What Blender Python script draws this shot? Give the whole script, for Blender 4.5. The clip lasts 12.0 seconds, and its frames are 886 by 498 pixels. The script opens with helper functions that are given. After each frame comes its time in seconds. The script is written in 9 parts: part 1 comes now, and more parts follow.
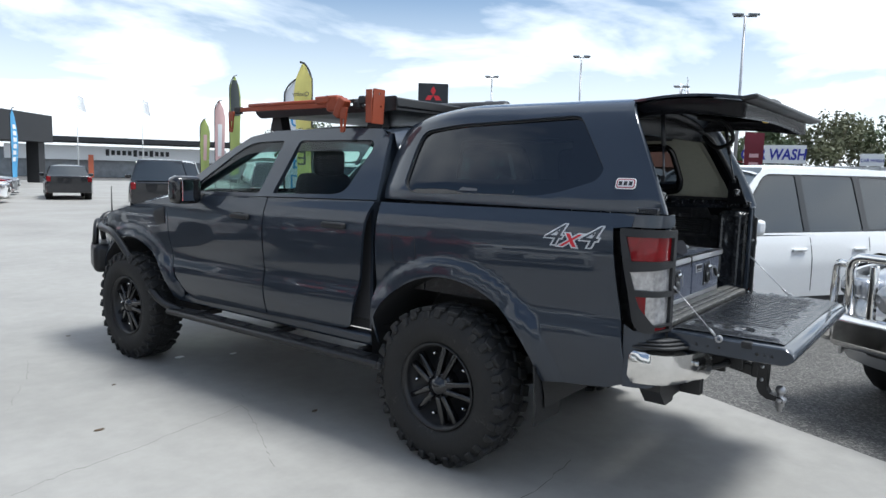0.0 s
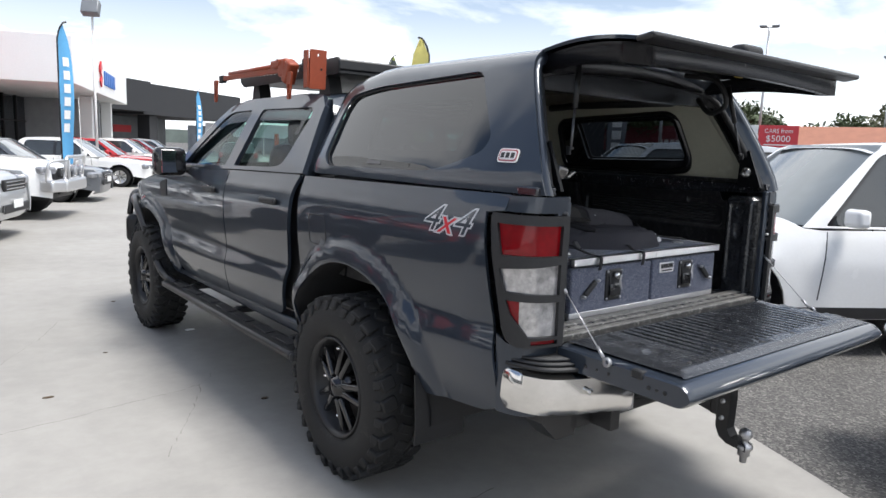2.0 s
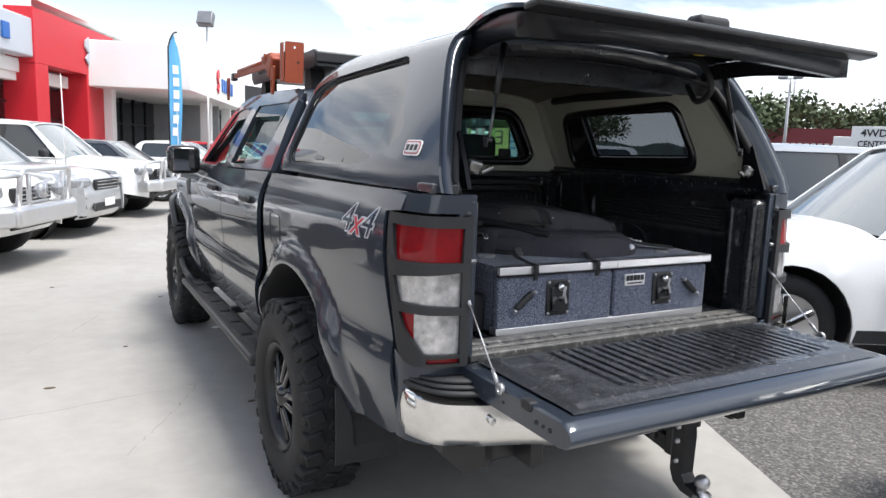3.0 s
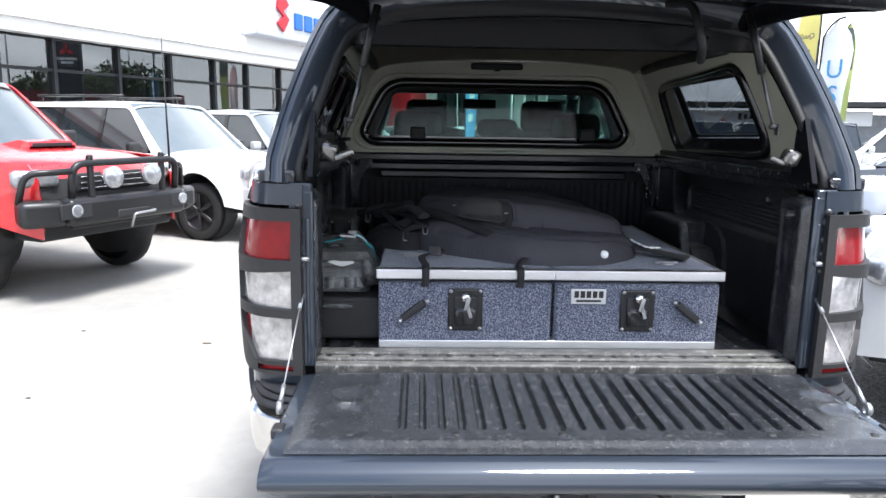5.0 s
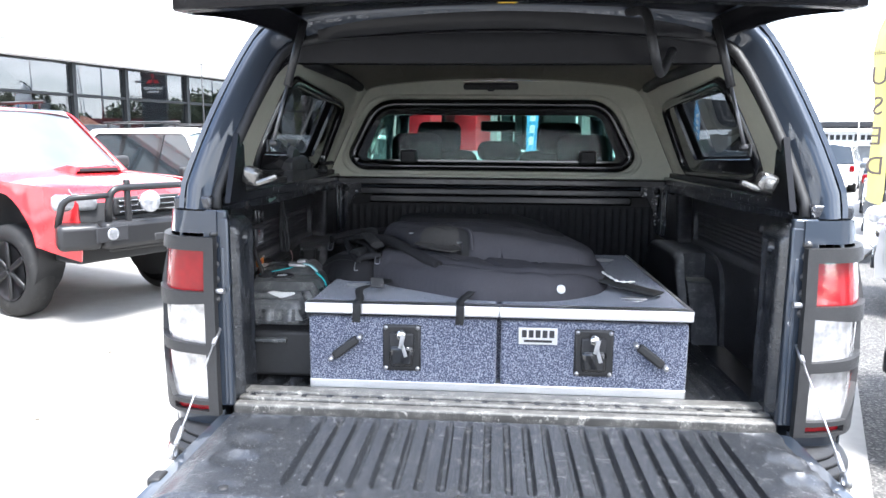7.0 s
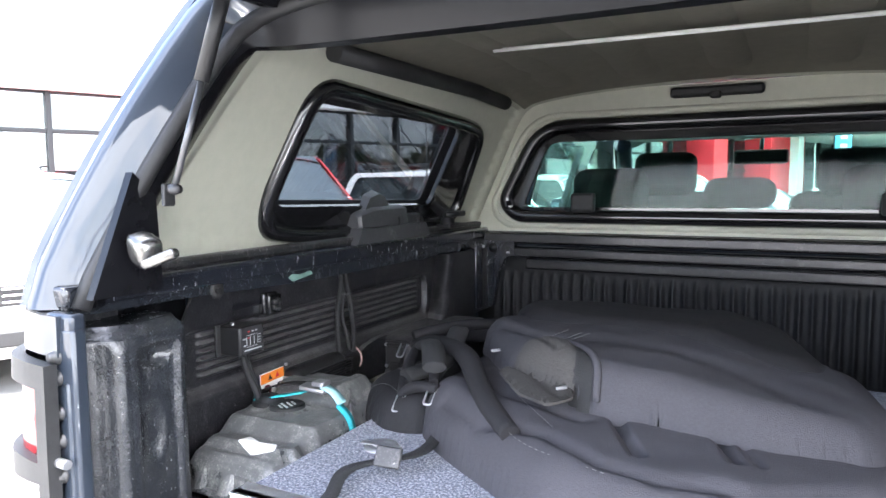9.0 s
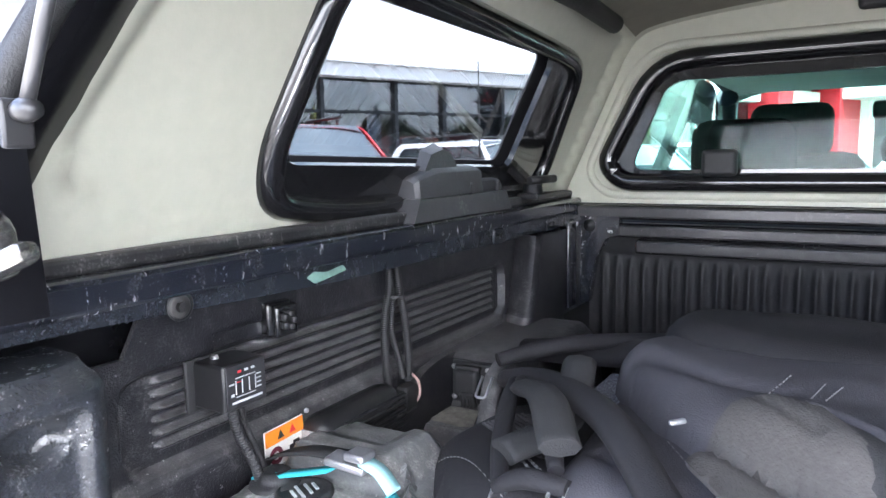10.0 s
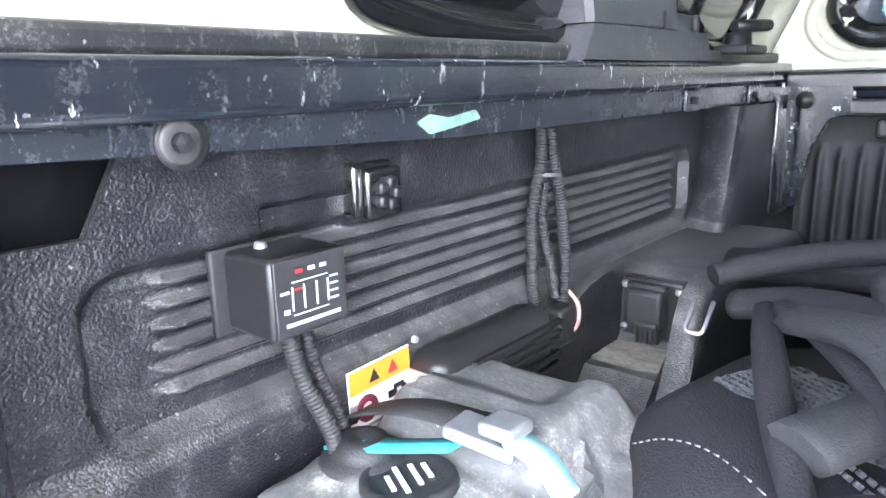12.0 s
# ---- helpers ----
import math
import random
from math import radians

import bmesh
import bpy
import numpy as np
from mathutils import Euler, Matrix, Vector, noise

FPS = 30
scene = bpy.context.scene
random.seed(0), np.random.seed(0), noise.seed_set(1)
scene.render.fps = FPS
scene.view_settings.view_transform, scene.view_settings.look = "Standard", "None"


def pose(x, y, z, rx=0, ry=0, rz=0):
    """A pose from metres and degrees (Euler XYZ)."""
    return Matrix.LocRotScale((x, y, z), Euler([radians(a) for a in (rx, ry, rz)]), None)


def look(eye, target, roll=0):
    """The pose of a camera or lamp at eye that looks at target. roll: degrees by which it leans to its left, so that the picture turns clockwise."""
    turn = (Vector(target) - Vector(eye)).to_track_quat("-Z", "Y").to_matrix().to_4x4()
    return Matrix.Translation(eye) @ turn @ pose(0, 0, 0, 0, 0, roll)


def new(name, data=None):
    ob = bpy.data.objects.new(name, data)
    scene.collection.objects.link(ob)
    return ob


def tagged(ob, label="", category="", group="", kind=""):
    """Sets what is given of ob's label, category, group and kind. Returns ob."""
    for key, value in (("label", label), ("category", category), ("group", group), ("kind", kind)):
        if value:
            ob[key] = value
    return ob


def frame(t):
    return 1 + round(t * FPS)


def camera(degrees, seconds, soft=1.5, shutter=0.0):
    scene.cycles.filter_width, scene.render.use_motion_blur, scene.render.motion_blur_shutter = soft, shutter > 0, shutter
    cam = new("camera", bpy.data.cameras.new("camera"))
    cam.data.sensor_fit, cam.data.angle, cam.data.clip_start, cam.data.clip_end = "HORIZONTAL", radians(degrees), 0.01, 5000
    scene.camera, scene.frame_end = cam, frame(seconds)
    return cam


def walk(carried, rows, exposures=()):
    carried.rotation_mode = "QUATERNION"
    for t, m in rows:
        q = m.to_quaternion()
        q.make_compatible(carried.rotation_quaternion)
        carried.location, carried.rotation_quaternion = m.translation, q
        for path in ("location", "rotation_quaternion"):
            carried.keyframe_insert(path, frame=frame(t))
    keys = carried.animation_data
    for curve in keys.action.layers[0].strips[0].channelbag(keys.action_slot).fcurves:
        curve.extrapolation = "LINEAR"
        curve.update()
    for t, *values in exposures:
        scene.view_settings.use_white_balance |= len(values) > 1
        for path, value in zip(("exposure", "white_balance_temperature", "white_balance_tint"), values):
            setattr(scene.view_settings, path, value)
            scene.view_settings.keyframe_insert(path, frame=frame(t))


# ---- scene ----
import collections

cam = camera(65.1, 12.0)
PATH = [
    (0, (-3.859, -2.154, 1.605), (-2.278, -0.948, 1.383), 1.5),
    (0.5, (-3.623, -2.388, 1.601), (-2.113, -1.097, 1.372), 2.5),
    (1, (-3.317, -2.511, 1.593), (-1.857, -1.167, 1.346), 3.1),
    (1.5, (-2.95, -2.6, 1.599), (-1.559, -1.192, 1.311), 3.2),
    (2, (-2.542, -2.717, 1.595), (-1.312, -1.166, 1.303), 2.0),
    (2.5, (-2.153, -2.801, 1.58), (-1.07, -1.145, 1.285), 2.2),
    (3, (-1.781, -2.888, 1.577), (-0.822, -1.157, 1.286), 2.0),
    (3.5, (-1.383, -2.996, 1.581), (-0.657, -1.152, 1.309), 1.7),
    (3.7, (-1.241, -3.016, 1.595), (-0.605, -1.144, 1.296), 1.6),
    (5.3, (-0.208, -2.915, 1.609), (-0.231, -0.948, 1.248), 0.8),
    (5.5, (-0.141, -2.895, 1.616), (-0.198, -0.926, 1.268), 0.9),
    (6, (-0.077, -2.853, 1.615), (-0.161, -0.881, 1.293), 1.7),
    (6.5, (-0.053, -2.847, 1.61), (-0.143, -0.873, 1.3), 1.6),
    (6.7, (-0.032, -2.838, 1.604), (-0.127, -0.864, 1.296), 1.4),
    (8.3, (0.335, -2.03, 1.608), (-0.376, -0.169, 1.427), -2.2),
    (8.5, (0.323, -1.929, 1.615), (-0.469, -0.101, 1.439), -1.3),
    (9, (0.228, -1.651, 1.609), (-0.684, 0.119, 1.424), -0.4),
    (9.5, (0.082, -1.408, 1.608), (-0.87, 0.339, 1.402), -0.4),
    (10, (-0.1, -1.203, 1.57), (-1.12, 0.498, 1.312), -1.0),
    (10.5, (-0.238, -1.051, 1.495), (-1.386, 0.548, 1.137), -1.3),
    (11, (-0.327, -0.959, 1.466), (-1.54, 0.572, 1.036), -1.0),
    (11.5, (-0.343, -0.934, 1.453), (-1.591, 0.56, 0.994), -1.3),
    (12, (-0.344, -0.934, 1.45), (-1.604, 0.546, 0.98), -1.4),
]
walk(cam, [(t, look(eye, target, roll)) for t, eye, target, roll in PATH],
     exposures=[(0.0, -0.12, 5950, 6), (2.0, 0.05, 6300, 10), (3.5, 0.40, 6350, 10), (5.3, 1.05, 6050, 10), (6.7, 1.72, 6000, 10), (8.3, 2.60, 6200, 10), (9.0, 3.15, 6250, 12), (9.5, 3.50, 6250, 14), (10.0, 3.74, 6120, 14), (10.5, 3.82, 6120, 14), (11.0, 4.18, 6000, 14), (11.5, 4.76, 6080, 14), (12.0, 5.0, 6080, 14)])

# ---- world ----
SUN_EL, SUN_AZ = radians(67), radians(146)
world = bpy.data.worlds.new("sky")
scene.world = world
world.use_nodes = True
wn, wl = world.node_tree.nodes, world.node_tree.links
wn.clear()
sky = wn.new("ShaderNodeTexSky")
sky.sky_type = "NISHITA"
sky.sun_disc = False
sky.sun_elevation, sky.sun_rotation = SUN_EL, SUN_AZ
sky.air_density, sky.dust_density, sky.ozone_density = 1.0, 1.5, 1.0
tc = wn.new("ShaderNodeTexCoord")
sep = wn.new("ShaderNodeSeparateXYZ")
wl.new(tc.outputs["Generated"], sep.inputs[0])
zc = wn.new("ShaderNodeMath"); zc.operation = "MAXIMUM"; zc.inputs[1].default_value = 0.0
wl.new(sep.outputs["Z"], zc.inputs[0])
za = wn.new("ShaderNodeMath"); za.operation = "ADD"; za.inputs[1].default_value = 0.16
wl.new(zc.outputs[0], za.inputs[0])
dv = wn.new("ShaderNodeVectorMath"); dv.operation = "DIVIDE"
cz = wn.new("ShaderNodeCombineXYZ")
for k in range(3):
    wl.new(za.outputs[0], cz.inputs[k])
wl.new(tc.outputs["Generated"], dv.inputs[0])
wl.new(cz.outputs[0], dv.inputs[1])
cn = wn.new("ShaderNodeTexNoise")
cn.inputs["Scale"].default_value, cn.inputs["Detail"].default_value, cn.inputs["Roughness"].default_value = 0.80, 8.0, 0.52
cn.inputs["Distortion"].default_value = 0.4
wl.new(dv.outputs[0], cn.inputs["Vector"])
cr = wn.new("ShaderNodeValToRGB")
cr.color_ramp.elements[0].position, cr.color_ramp.elements[1].position = 0.47, 0.59
cr.color_ramp.elements[0].color, cr.color_ramp.elements[1].color = (0.04, 0.04, 0.04, 1), (1, 1, 1, 1)
wl.new(cn.outputs["Fac"], cr.inputs[0])
hz = wn.new("ShaderNodeMapRange")
hz.inputs["From Min"].default_value, hz.inputs["From Max"].default_value = 0.0, 0.24
hz.inputs["To Min"].default_value, hz.inputs["To Max"].default_value = 0.95, 0.0
wl.new(zc.outputs[0], hz.inputs["Value"])
mxf = wn.new("ShaderNodeMath"); mxf.operation = "MAXIMUM"
wl.new(cr.outputs[0], mxf.inputs[0]); wl.new(hz.outputs[0], mxf.inputs[1])
mixc = wn.new("ShaderNodeMixRGB")
mixc.inputs[2].default_value = (13.0, 13.1, 13.3, 1)
wl.new(mxf.outputs[0], mixc.inputs[0]); hazy = wn.new("ShaderNodeVectorMath"); hazy.operation = "SCALE"
hazy.inputs["Scale"].default_value = 1.35
wl.new(sky.outputs[0], hazy.inputs[0]); wl.new(hazy.outputs[0], mixc.inputs[1])
# bright veil of thin cloud round the sun
dt = wn.new("ShaderNodeVectorMath"); dt.operation = "DOT_PRODUCT"
dt.inputs[1].default_value = (math.sin(SUN_AZ) * math.cos(SUN_EL), math.cos(SUN_AZ) * math.cos(SUN_EL), math.sin(SUN_EL))
nrm = wn.new("ShaderNodeVectorMath"); nrm.operation = "NORMALIZE"
wl.new(tc.outputs["Generated"], nrm.inputs[0]); wl.new(nrm.outputs[0], dt.inputs[0])
ma = wn.new("ShaderNodeMath"); ma.operation = "MAXIMUM"; ma.inputs[1].default_value = 0.0
wl.new(dt.outputs["Value"], ma.inputs[0])
pa = wn.new("ShaderNodeMath"); pa.operation = "POWER"; pa.inputs[1].default_value = 3.5
wl.new(ma.outputs[0], pa.inputs[0])
veil = wn.new("ShaderNodeMixRGB"); veil.blend_type = "ADD"
veil.inputs[2].default_value = (4.0, 4.05, 4.15, 1)
wl.new(pa.outputs[0], veil.inputs[0]); wl.new(mixc.outputs[0], veil.inputs[1])
bg = wn.new("ShaderNodeBackground")
bg.inputs["Strength"].default_value = 0.112
wl.new(veil.outputs[0], bg.inputs["Color"])
wo = wn.new("ShaderNodeOutputWorld")
wl.new(bg.outputs[0], wo.inputs["Surface"])

sun_data = bpy.data.lights.new("sun", "SUN")
sun_data.energy, sun_data.angle, sun_data.color = 4.6, radians(18.0), (1.0, 0.965, 0.91)
sun = new("sun", sun_data)
# light comes from behind the parked pickup and from its right, through thin cloud
sun_dir = Vector((math.sin(SUN_AZ) * math.cos(SUN_EL), math.cos(SUN_AZ) * math.cos(SUN_EL), math.sin(SUN_EL)))
sun.matrix_world = look(sun_dir * 60, (0, 0, 0))

# ---- materials ----
MATS = {}


def ramp(nt, fac, stops):
    r = nt.nodes.new("ShaderNodeValToRGB")
    while len(r.color_ramp.elements) < len(stops):
        r.color_ramp.elements.new(0.5)
    for e, (p, c) in zip(r.color_ramp.elements, stops):
        e.position, e.color = p, (*c, 1)
    nt.links.new(fac, r.inputs[0])
    return r.outputs[0]


def noise_tex(nt, vec, scale, detail=4.0, rough=0.55):
    n = nt.nodes.new("ShaderNodeTexNoise")
    n.inputs["Scale"].default_value, n.inputs["Detail"].default_value, n.inputs["Roughness"].default_value = scale, detail, rough
    if vec is not None:
        nt.links.new(vec, n.inputs["Vector"])
    return n.outputs["Fac"]


def pm(name, color, rough=0.5, metal=0.0, var=0.12, fine=60.0, broad=3.0, bump=0.0, bump_scale=120.0, coat=0.0, rvar=0.08,
       spec=0.5, trans=0.0, emit=None, emit_strength=0.0, speck=None, speck_amount=0.0, rand=0.0, alpha=1.0, ior=1.45, sheen=0.0):
    """A plain surface with grain and broad unevenness; speck: dust or scuffs of another colour."""
    if name in MATS:
        return MATS[name]
    m = bpy.data.materials.new(name)
    m.use_nodes = True
    nt = m.node_tree
    b = nt.nodes["Principled BSDF"]
    co = nt.nodes.new("ShaderNodeTexCoord").outputs["Object"]
    n1, n2 = noise_tex(nt, co, fine, 3), noise_tex(nt, co, broad, 5)
    lo = [c * (1 - var) for c in color]
    hi = [min(1, c * (1 + var)) for c in color]
    mixn = nt.nodes.new("ShaderNodeMix")
    mixn.inputs[0].default_value = 0.55
    nt.links.new(n1, mixn.inputs[2]); nt.links.new(n2, mixn.inputs[3])
    col = ramp(nt, mixn.outputs[0], [(0.3, lo), (0.7, hi)])
    if speck_amount > 0:
        n3, n4 = noise_tex(nt, co, fine * 2.2, 6, 0.7), noise_tex(nt, co, broad * 2.3, 4, 0.6)
        pr = nt.nodes.new("ShaderNodeMath"); pr.operation = "MULTIPLY"
        nt.links.new(n3, pr.inputs[0]); nt.links.new(n4, pr.inputs[1])
        msk = ramp(nt, pr.outputs[0], [(0.36 - 0.12 * speck_amount, (0, 0, 0)), (0.46 - 0.06 * speck_amount, (1, 1, 1))])
        mx = nt.nodes.new("ShaderNodeMixRGB")
        nt.links.new(msk, mx.inputs[0]); nt.links.new(col, mx.inputs[1])
        mx.inputs[2].default_value = (*(speck or (0.3, 0.28, 0.25)), 1)
        col = mx.outputs[0]
    if rand > 0:
        oi = nt.nodes.new("ShaderNodeObjectInfo")
        mr = nt.nodes.new("ShaderNodeMapRange")
        mr.inputs["To Min"].default_value, mr.inputs["To Max"].default_value = 1 - rand, 1 + rand
        nt.links.new(oi.outputs["Random"], mr.inputs["Value"])
        ml = nt.nodes.new("ShaderNodeVectorMath"); ml.operation = "SCALE"
        nt.links.new(col, ml.inputs[0]); nt.links.new(mr.outputs[0], ml.inputs["Scale"])
        col = ml.outputs[0]
    nt.links.new(col, b.inputs["Base Color"])
    rr = nt.nodes.new("ShaderNodeMapRange")
    rr.inputs["To Min"].default_value, rr.inputs["To Max"].default_value = max(0.0, rough - rvar), min(1, rough + rvar)
    nt.links.new(n2, rr.inputs["Value"]); nt.links.new(rr.outputs[0], b.inputs["Roughness"])
    b.inputs["Metallic"].default_value = metal
    b.inputs["Specular IOR Level"].default_value = spec
    b.inputs["Coat Weight"].default_value = coat
    b.inputs["Coat Roughness"].default_value = 0.03
    b.inputs["Transmission Weight"].default_value = trans
    b.inputs["IOR"].default_value = ior
    b.inputs["Alpha"].default_value = alpha
    b.inputs["Sheen Weight"].default_value = sheen
    if emit:
        b.inputs["Emission Color"].default_value = (*emit, 1)
        b.inputs["Emission Strength"].default_value = emit_strength
    if bump > 0:
        bp = nt.nodes.new("ShaderNodeBump")
        bp.inputs["Strength"].default_value, bp.inputs["Distance"].default_value = bump, 0.003
        nt.links.new(noise_tex(nt, co, bump_scale, 4), bp.inputs["Height"])
        nt.links.new(bp.outputs[0], b.inputs["Normal"])
    MATS[name] = m
    return m


def glass_mat(name, tint, rough=0.0, sheen=0.04, steep=5.0):
    """Thin window glass: a mirror-like surface over a tinted see-through sheet."""
    if name in MATS:
        return MATS[name]
    m = bpy.data.materials.new(name)
    m.use_nodes = True
    nt = m.node_tree
    nt.nodes.remove(nt.nodes["Principled BSDF"])
    out = nt.nodes["Material Output"]
    tr, gl, ms = nt.nodes.new("ShaderNodeBsdfTransparent"), nt.nodes.new("ShaderNodeBsdfGlossy"), nt.nodes.new("ShaderNodeMixShader")
    tr.inputs[0].default_value = (*tint, 1)
    gl.inputs["Roughness"].default_value = rough
    fr = nt.nodes.new("ShaderNodeLayerWeight")
    fr.inputs[0].default_value = 0.5
    pw = nt.nodes.new("ShaderNodeMath"); pw.operation = "POWER"
    pw.inputs[1].default_value = steep
    nt.links.new(fr.outputs["Facing"], pw.inputs[0])
    sc = nt.nodes.new("ShaderNodeMath"); sc.operation = "MULTIPLY_ADD"; sc.use_clamp = True
    sc.inputs[1].default_value, sc.inputs[2].default_value = 0.85, sheen
    nt.links.new(pw.outputs[0], sc.inputs[0])
    nt.links.new(sc.outputs[0], ms.inputs[0])
    nt.links.new(tr.outputs[0], ms.inputs[1]); nt.links.new(gl.outputs[0], ms.inputs[2])
    nt.links.new(ms.outputs[0], out.inputs["Surface"])
    MATS[name] = m
    return m


PAINT = pm("dark grey-blue car paint", (0.0260, 0.0335, 0.0465), 0.40, 0.22, 0.10, 900, 2, coat=1.0, rvar=0.04, spec=0.12)
BLACK = pm("black moulded plastic", (0.018, 0.018, 0.019), 0.55, 0, 0.25, 90, 4, bump=0.25, bump_scale=420)
BLACK_SATIN = pm("satin black powder coat", (0.014, 0.014, 0.015), 0.38, 0.0, 0.2, 70, 5, rvar=0.1)
GLOSS_BLACK = pm("gloss black", (0.010, 0.010, 0.011), 0.12, 0.0, 0.15, 60, 4, coat=0.5)
RUBBER = pm("tyre rubber", (0.013, 0.0127, 0.0125), 0.72, 0, 0.3, 40, 4, bump=0.3, bump_scale=200, speck=(0.07, 0.065, 0.06), speck_amount=0.25)
CHROME = pm("polished chrome", (0.72, 0.71, 0.69), 0.12, 1.0, 0.06, 30, 3, rvar=0.05)
ALLOY = pm("brushed aluminium", (0.68, 0.68, 0.69), 0.33, 0.9, 0.08, 200, 6, bump=0.05, bump_scale=600)
STEEL = pm("galvanised steel", (0.42, 0.42, 0.43), 0.42, 0.85, 0.15, 80, 6)


def worn(name, color, rough, dust, amount, grain, depth, metal=0.0, spec=0.55, coat=0.0, scratch=0.0, ledge=0.0):
    """Scuffed black plastic or paint: glossy leather-like grain, dust in patches, paler upward faces, pale scratches.
    """
    m = bpy.data.materials.new(name)
    m.use_nodes = True
    nt = m.node_tree
    b = nt.nodes["Principled BSDF"]
    co = nt.nodes.new("ShaderNodeTexCoord").outputs["Object"]

    def math_(op, x, y):
        n = nt.nodes.new("ShaderNodeMath"); n.operation = op; n.use_clamp = True
        for i, v in enumerate((x, y)):
            if isinstance(v, (int, float)):
                n.inputs[i].default_value = v
            else:
                nt.links.new(v, n.inputs[i])
        return n.outputs[0]
    big, mid_, tiny = noise_tex(nt, co, 4.5, 5, 0.6), noise_tex(nt, co, 32, 6, 0.65), noise_tex(nt, co, 330, 4, 0.7)
    patch = ramp(nt, math_("MULTIPLY", big, mid_), [(0.18, (0, 0, 0)), (0.46, (1, 1, 1))])
    grit = ramp(nt, math_("MULTIPLY", tiny, mid_), [(0.27, (0, 0, 0)), (0.42, (1, 1, 1))])
    fac = math_("MULTIPLY", math_("ADD", math_("MULTIPLY", patch, 0.22), grit), amount)
    flake = ramp(nt, noise_tex(nt, co, 150, 2, 0.5), [(0.715, (0, 0, 0)), (0.735, (1, 1, 1))])
    fac = math_("ADD", fac, math_("MULTIPLY", flake, min(1.0, amount * 2.2)))
    # ledge: faces that point up are mixed towards the dust colour
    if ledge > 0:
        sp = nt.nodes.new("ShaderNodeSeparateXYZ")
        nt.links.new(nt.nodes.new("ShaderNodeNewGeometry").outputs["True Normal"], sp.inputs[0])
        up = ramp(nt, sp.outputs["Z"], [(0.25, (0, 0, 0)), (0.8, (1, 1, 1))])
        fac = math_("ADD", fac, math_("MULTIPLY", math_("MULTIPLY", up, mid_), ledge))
    if scratch > 0:
        mp = nt.nodes.new("ShaderNodeMapping")
        mp.inputs["Scale"].default_value = (40.0, 85.0, 34.0)
        mp.inputs["Rotation"].default_value = (0.35, 0.0, 0.0)
        nt.links.new(co, mp.inputs["Vector"])
        sc = ramp(nt, noise_tex(nt, mp.outputs[0], 1.0, 5, 0.72), [(0.60, (0, 0, 0)), (0.635, (1, 1, 1))])
        fac = math_("ADD", fac, math_("MULTIPLY", math_("MULTIPLY", sc, ramp(nt, big, [(0.35, (0.15, 0.15, 0.15)), (0.55, (1, 1, 1))])), scratch))
    mx = nt.nodes.new("ShaderNodeMixRGB")
    nt.links.new(fac, mx.inputs[0])
    mx.inputs[1].default_value, mx.inputs[2].default_value = (*color, 1), (*dust, 1)
    nt.links.new(mx.outputs[0], b.inputs["Base Color"])
    rr = nt.nodes.new("ShaderNodeMapRange")
    rr.inputs["To Min"].default_value, rr.inputs["To Max"].default_value = rough, min(1.0, rough + 0.35)
    nt.links.new(fac, rr.inputs["Value"]); nt.links.new(rr.outputs[0], b.inputs["Roughness"])
    b.inputs["Metallic"].default_value, b.inputs["Specular IOR Level"].default_value = metal, spec
    b.inputs["Coat Weight"].default_value, b.inputs["Coat Roughness"].default_value = coat, 0.12
    if depth > 0:
        vo = nt.nodes.new("ShaderNodeTexVoronoi")
        vo.feature = "SMOOTH_F1"
        vo.inputs["Scale"].default_value = grain
        nt.links.new(co, vo.inputs["Vector"])
        hsum = nt.nodes.new("ShaderNodeMath"); hsum.operation = "ADD"
        nt.links.new(vo.outputs["Distance"], hsum.inputs[0]); nt.links.new(noise_tex(nt, co, grain * 0.6, 4, 0.6), hsum.inputs[1])
        bp = nt.nodes.new("ShaderNodeBump")
        bp.invert = True
        bp.inputs["Strength"].default_value, bp.inputs["Distance"].default_value = depth, 0.0016
        nt.links.new(hsum.outputs[0], bp.inputs["Height"])
        nt.links.new(bp.outputs[0], b.inputs["Normal"])
    MATS[name] = m
    return m


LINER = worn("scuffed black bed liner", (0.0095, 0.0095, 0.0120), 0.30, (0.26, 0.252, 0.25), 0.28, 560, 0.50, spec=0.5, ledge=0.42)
LINER_RIB = worn("dusty ribbed bed liner", (0.017, 0.019, 0.023), 0.24, (0.26, 0.255, 0.245), 0.11, 420, 0.30, spec=0.8, ledge=0.04)
RAIL = worn("scratched black rail paint", (0.010, 0.012, 0.018), 0.16, (0.42, 0.41, 0.40), 0.10, 300, 0.06, metal=0.1, coat=0.6, scratch=1.0)
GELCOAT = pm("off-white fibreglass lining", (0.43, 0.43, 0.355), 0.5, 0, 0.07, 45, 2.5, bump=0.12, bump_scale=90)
# darker, browner copy of GELCOAT: the ceiling's shade is put into its colour
CEIL_SHADED = pm("dusty beige roof lining, darkened in colour for shade", (0.150, 0.141, 0.113), 0.6, 0, 0.14, 30, 3.5, bump=0.2, bump_scale=60)
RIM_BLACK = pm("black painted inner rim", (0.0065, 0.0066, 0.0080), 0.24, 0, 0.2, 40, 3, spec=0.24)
GLASS_TINT = glass_mat("dark privacy glass", (0.105, 0.118, 0.13), sheen=0.09, steep=3.6)
GLASS_CLEAR = glass_mat("greenish window glass", (0.58, 0.74, 0.70), sheen=0.014)
GLASS_SMOKE = glass_mat("smoked acrylic", (0.34, 0.36, 0.39))
ORANGE = pm("burnt orange powder coat", (0.27, 0.052, 0.020), 0.48, 0.1, 0.14, 60, 6, speck=(0.13, 0.06, 0.04), speck_amount=0.15)
RED_LENS = pm("red lamp lens", (0.19, 0.003, 0.006), 0.12, 0, 0.30, 30, 14, coat=0.25, spec=0.3)
